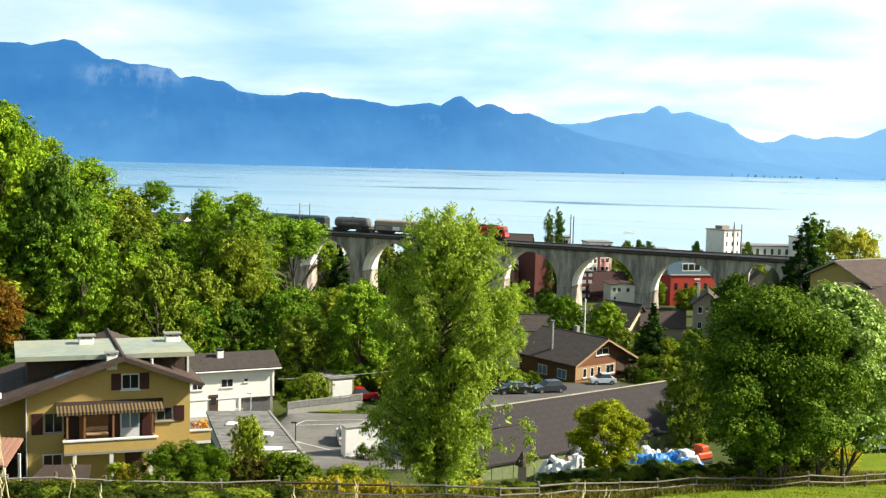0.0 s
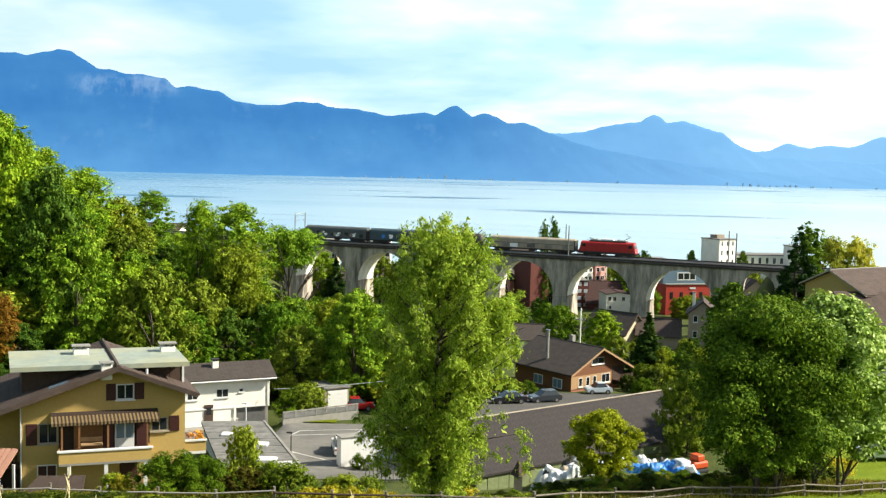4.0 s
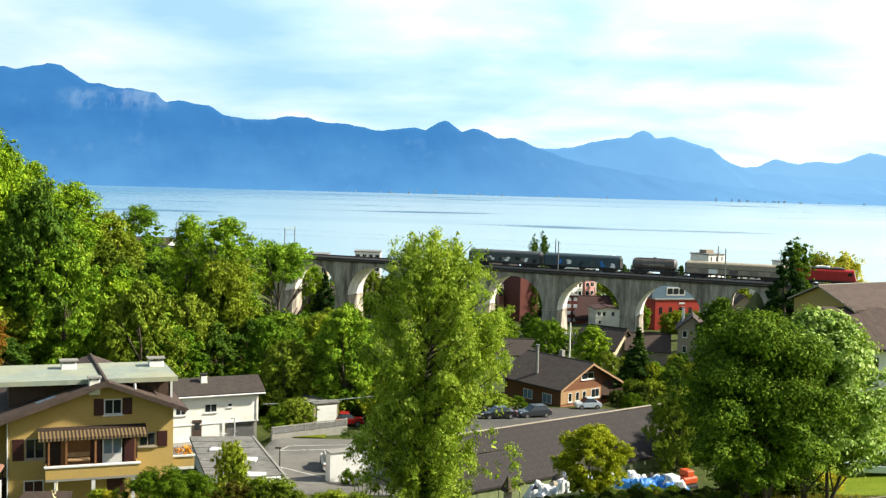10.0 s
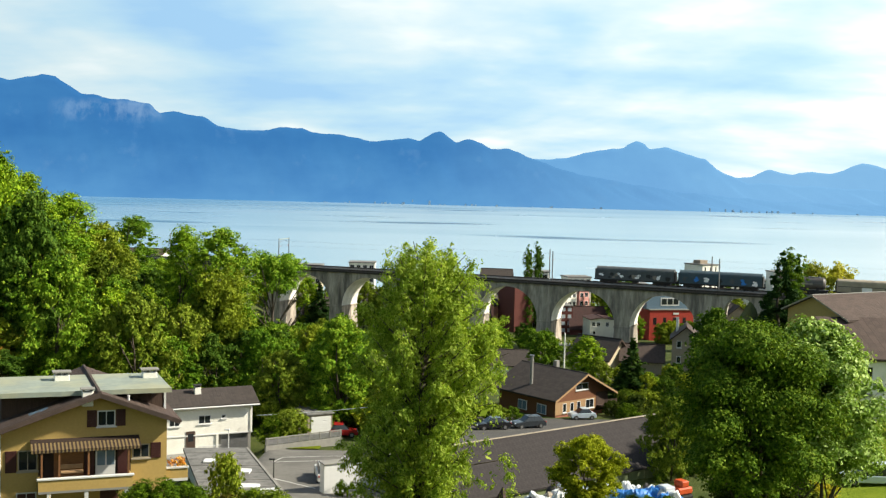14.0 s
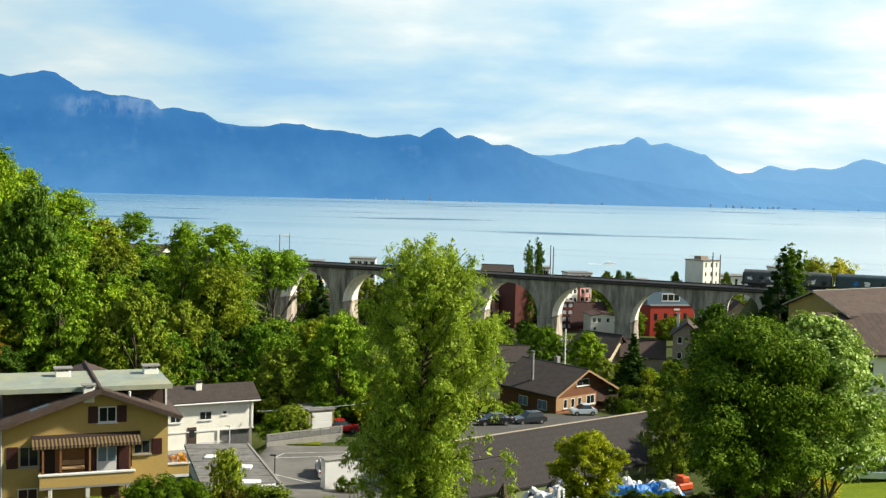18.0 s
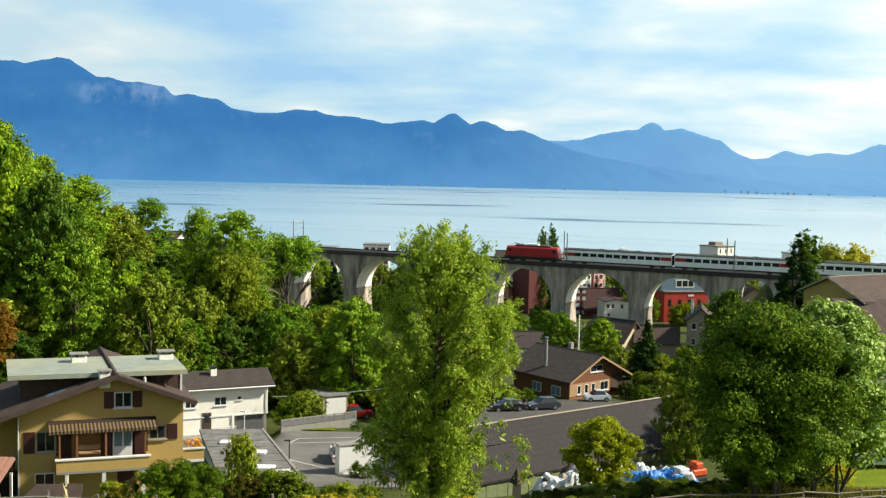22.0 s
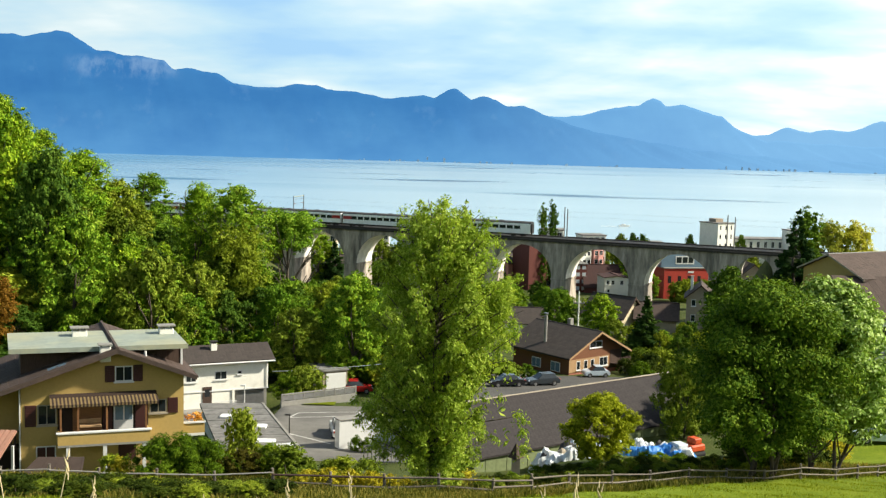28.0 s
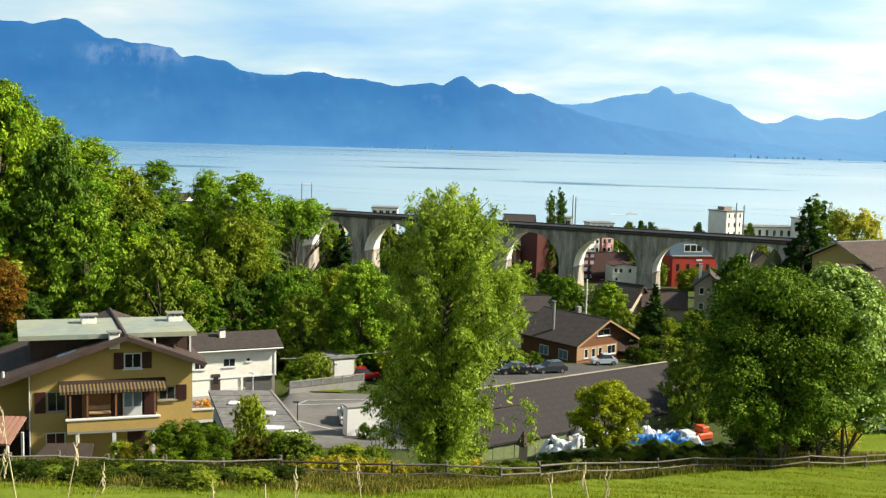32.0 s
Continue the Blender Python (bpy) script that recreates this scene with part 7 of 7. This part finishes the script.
    # dark bushes added to give the deep shadow left of the yellow house
    for x, y, h in ((-41, 96, 4.5), (-38.5, 99, 5.0), (-44, 94, 5.0), (-46, 99, 6.0), (-36, 103, 4.5), (-42, 104, 5.5), (-34, 106, 4.0)):
        plant("dark_a", x, y, h, x * 33, 1.3, "dark bushes filling a shadowed gap beside the yellow house", "bush", "thicket beside the house")
    for k in range(34):   # scrub at the wood's foot and in the gardens
        x = rs.uniform(-12, 3)
        y = rs.uniform(118 if x < -5 else 112, 150)
        plant("bush_far", x, y, rs.uniform(2.5, 5), rs.uniform(0, 360), 1.0, "green shrub at the edge of the wood", "bush", "scrub of the valley")
    for x, y, h in ((9.5, 129, 2.2), (11.8, 130.5, 1.8), (7.0, 127, 2.6), (5.2, 125.5, 2.2), (26.5, 131, 2.4), (28.5, 135, 3.0), (25.5, 137, 2.0), (30.5, 139, 3.4), (14.0, 142, 2.6), (4.0, 134, 3.0), (1.5, 131, 3.5)):
        plant(("bush_far", "bush_dark", "bush")[int(x) % 3], x, y, h, x * 50, 1.0, "green garden shrub beside the chalet", "bush", "shrubs round the chalet")
    for x, y, h in ((24.5, 80.5, 2.2), (26.0, 82, 2.4), (23.8, 76.5, 1.4), (26.5, 78, 2.0), (25.0, 75.0, 1.6), (21.5, 66.5, 2.2), (23.5, 67.5, 2.4), (20.0, 65.0, 1.9), (25.5, 68.5, 2.0)):
        plant("bush_dark", x, y, h, x * 70, 1.2, "dark green shrub under the trees by the yard", "bush", "shrubs in front of the yard")
    for k in range(30):
        x, y = rs.uniform(7, 18), rs.uniform(57, 70)
        plant(rs.choice(("bush", "bush_olive", "bush_dark", "bush")), x, y + max(0, x - 11) * 0.4, rs.uniform(0.4, 0.75), rs.uniform(0, 360), 1.5, "rank green shrub in front of the yard", "bush", "shrubs in front of the yard")
    for k in range(30):
        x, y = rs.uniform(26, 58), rs.uniform(92, 165)
        if 40 < x and 105 < y < 140:
            continue
        plant(rs.choice(("bush_far", "broad_b", "olive_a", "dark_a")), x, y, rs.uniform(3, 5.5), rs.uniform(0, 360), 1.0, "green garden shrub among the houses", "bush", "garden shrubs of the hamlet")
    for k in range(26):
        x, y = rs.uniform(-14, 46), rs.uniform(205, 250)
        plant(rs.choice(("bush_far", "broad_b", "broad_a", "dark_a")), x, y, rs.uniform(4, 8), rs.uniform(0, 360), 1.0, "green tree below the viaduct", "tree", "trees below the viaduct")


bushes()

gp = thing("garden_shelter", pose(-27.15, 61.6, gz(-27.15, 61.6) - 0.75), "open garden shelter with a dull red tiled roof", "shelter")
part("roof", slab([(-1.7, -1.2, 2.15), (1.6, -1.2, 2.15), (1.6, 1.4, 3.1), (-1.7, 1.4, 3.1)], 0.1), "salmon_tile", gp, "salmon pink tiled roof")
for k in range(10):
    part("roof_tile", slab([(-1.7 + k * 0.33, -1.22, 2.20), (-1.45 + k * 0.33, -1.22, 2.20), (-1.45 + k * 0.33, 1.4, 3.15), (-1.7 + k * 0.33, 1.4, 3.15)], 0.05), "salmon_tile", gp)
for x, y in ((-1.5, -1.0), (1.4, -1.0), (-1.5, 1.2), (1.4, 1.2)):
    part("post", box(x - 0.07, x + 0.07, y - 0.07, y + 0.07, -0.4, 2.2), "white_paint", gp)


gs = thing("garden_shed", pose(-22.5, 61.5, gz(-22.5, 61.5), 0, 0, 6), "low garden shed with a mauve-brown felt roof", "shed")
part("roof", slab([(-2.2, -1.7, 0.15), (1.7, -1.7, 0.15), (1.2, 1.6, 0.72), (-1.6, 1.6, 0.72)], 0.08), "mauve_felt", gs)
part("wall", slab([(-1.6, -1.2, 0.14), (1.2, -1.2, 0.14), (0.9, 1.5, 0.60), (-1.3, 1.5, 0.60)], 1.8), "dark_wood", gs)
for k in range(5):
    part("batten", slab([(-2.1 + k * 0.92, -1.72, 0.17), (-2.05 + k * 0.92, -1.72, 0.17), (-1.5 + k * 0.66, 1.6, 0.74), (-1.55 + k * 0.66, 1.6, 0.74)], 0.03), "mauve_felt", gs)


def fence():
    line = [(-24.0, 46.6), (-15.0, 46.0), (-4.5, 46.0), (2.8, 46.0), (6.8, 50.0), (11.5, 53.2), (16.2, 55.8), (23.5, 59.0), (28.9, 63.0), (36.0, 69.0)]
    f = thing("field_fence", pose(0, 0, 0), "weathered two-rail wooden field fence", "fence")
    rs = random.Random(12)
    posts = []
    for (xa, ya), (xb, yb) in zip(line, line[1:]):
        n = max(1, round(math.hypot(xb - xa, yb - ya) / 2.4))
        posts += [(xa + (xb - xa) * k / n, ya + (yb - ya) * k / n) for k in range(n)]
    for k, (x, y) in enumerate(posts):
        z = float(rough_ground(x, y))
        part("post", tube((x, y, z - 0.3), (x + rs.uniform(-0.05, 0.05), y, z + rs.uniform(0.78, 0.95)), 0.075, 0.065, 7), "fence_wood", f)
    for (xa, ya), (xb, yb) in zip(posts, posts[1:]):
        za, zb = float(rough_ground(xa, ya)), float(rough_ground(xb, yb))
        for h in (0.33, 0.70):
            look_of = "pale_rail" if xa < -7.5 else "dark_wood" if xa < -3.2 and h > 0.5 else "fence_wood"
            part("rail", tube((xa, ya - 0.08, za + h + rs.uniform(-0.06, 0.06)), (xb, yb - 0.08, zb + h + rs.uniform(-0.06, 0.06)), 0.036 if xa < -7.5 else 0.05, 0.042 if xa > -7.5 else 0.034, 6), look_of, f, "pale painted rail" if xa < -7.5 else "")


fence()


def blades(name, count, region, size, leaf, seed, label):
    rs = np.random.RandomState(seed)
    x = rs.uniform(region[0], region[1], count)
    y0 = rs.uniform(0, 1, count)
    fy = np.interp(x, [-30, 2.8, 16.2, 36], [46.2, 46.2, 56, 69])
    lo = np.maximum(fy + region[2], 32.5 + 1.8 * np.maximum(x + 2, 0)) if name == "verge_grass" else fy + region[2]
    y = lo + (fy + region[3] - lo) * y0
    z = rough_ground(x, y)
    a = rs.uniform(0, 6.28, count)
    h = size * rs.uniform(0.5, 1.4, count)
    w = h * 0.16
    lean = rs.normal(0, 0.35, (count, 2)) * h[:, None]
    p0 = np.stack([x - np.cos(a) * w, y - np.sin(a) * w, z - 0.02], 1)
    p1 = np.stack([x + np.cos(a) * w, y + np.sin(a) * w, z - 0.02], 1)
    p2 = np.stack([x + lean[:, 0], y + lean[:, 1], z + h], 1)
    v = np.stack([p0, p1, p2], 1).reshape(-1, 3)
    me = bpy.data.meshes.new(name)
    me.from_pydata(v.tolist(), [], np.arange(len(v)).reshape(-1, 3).tolist())
    tagged(obj(name, me, L[leaf]), label, "grass", kind="stuff")


blades("verge_grass", 60000, (-20, 14, -13.5, -0.5), 0.2, "rough_grass", 8, "dry olive grass on the meadow's edge")
blades("meadow_grass", 60000, (-20, 36, -19, -0.8), 0.09, "grass", 5, "short green meadow grass")
blades("rough_grass", 30000, (-24, 34, -1.0, 4.5), 0.30, "rough_grass", 6, "tall dry yellowish grass along the fence")
blades("rough_weeds", 16000, (-22, 30, 2.5, 12), 0.36, "rough_grass", 7, "rank grass and weeds behind the fence")


def stalks():
    """Dry stalks of last year's grass close to the camera."""
    rs = random.Random(9)
    for x, y, z, bend in ((-1.93, 4.5, 48.78, -0.10), (-1.88, 4.4, 48.63, 0.16), (-1.60, 4.5, 48.66, 0.10), (-1.52, 4.6, 48.50, 0.20), (-1.0, 4.5, 48.46, 0.06), (-0.78, 4.6, 48.42, 0.04), (-0.63, 4.5, 48.54, 0.02), (-0.36, 4.6, 48.55, -0.05),
                          (0.50, 4.5, 48.53, -0.10), (0.63, 4.4, 48.63, -0.12), (0.75, 4.5, 48.57, 0.05)):
        g = 48.4 - 0.302 * y
        z -= 0.07
        bend *= 1.6
        t = thing("dry_stalk", pose(x + bend * -1.0, y, g), "pale dry grass stalk standing in the meadow", "plant", "dry stalks")
        bm = bmesh.new()
        pts = [Vector((bend * (k / 6) ** 2, 0.02 * math.sin(k), (z - g) * k / 6)) for k in range(7)]
        rings = [[bm.verts.new(p + Vector((math.cos(q * 1.257), math.sin(q * 1.257), 0)) * (0.0055 - 0.0005 * k)) for q in range(5)] for k, p in enumerate(pts)]
        for a, b in zip(rings, rings[1:]):
            for q in range(5):
                bm.faces.new((a[q], a[(q + 1) % 5], b[(q + 1) % 5], b[q]))
        part("stem", bm, "straw", t)
        bm = bmesh.new()
        for k in range(7):
            p = pts[-1] + Vector((rs.uniform(-0.006, 0.006), rs.uniform(-0.006, 0.006), -0.018 * k + 0.03))
            tube(p, p + Vector((rs.uniform(-0.016, 0.016), 0, 0.04)), 0.004, 0.001, 4, bm, caps=False)
        tagged(part("seed_head", bm, "straw", t), kind="stuff")


stalks()


# ---- what moves ----
def motions():
    times = [0, 0.1, 0.3] + [k * 0.5 for k in range(2, 63)] + [31.7, 31.9, 32.0]
    for ob, back in freight:
        rows = []
        for t in times:
            x, y, h = on_track(17.2 + 8.63 * t - back, TRACK_FAR)
            rows.append((t, pose(x, y, RAIL, 0, 0, math.degrees(h))))
        walk(ob, rows)
    for ob, back in express:
        rows = []
        for t in times:
            x, y, h = on_track(74.4 - 27.87 * (t - 20.0) + float(np.interp(t, [20, 21.8, 23.2, 24], [0, 1.1, 1.1, 0])) + back, TRACK_NEAR)
            rows.append((t, pose(x, y, RAIL, 0, 0, math.degrees(h))))
        walk(ob, rows)


motions()
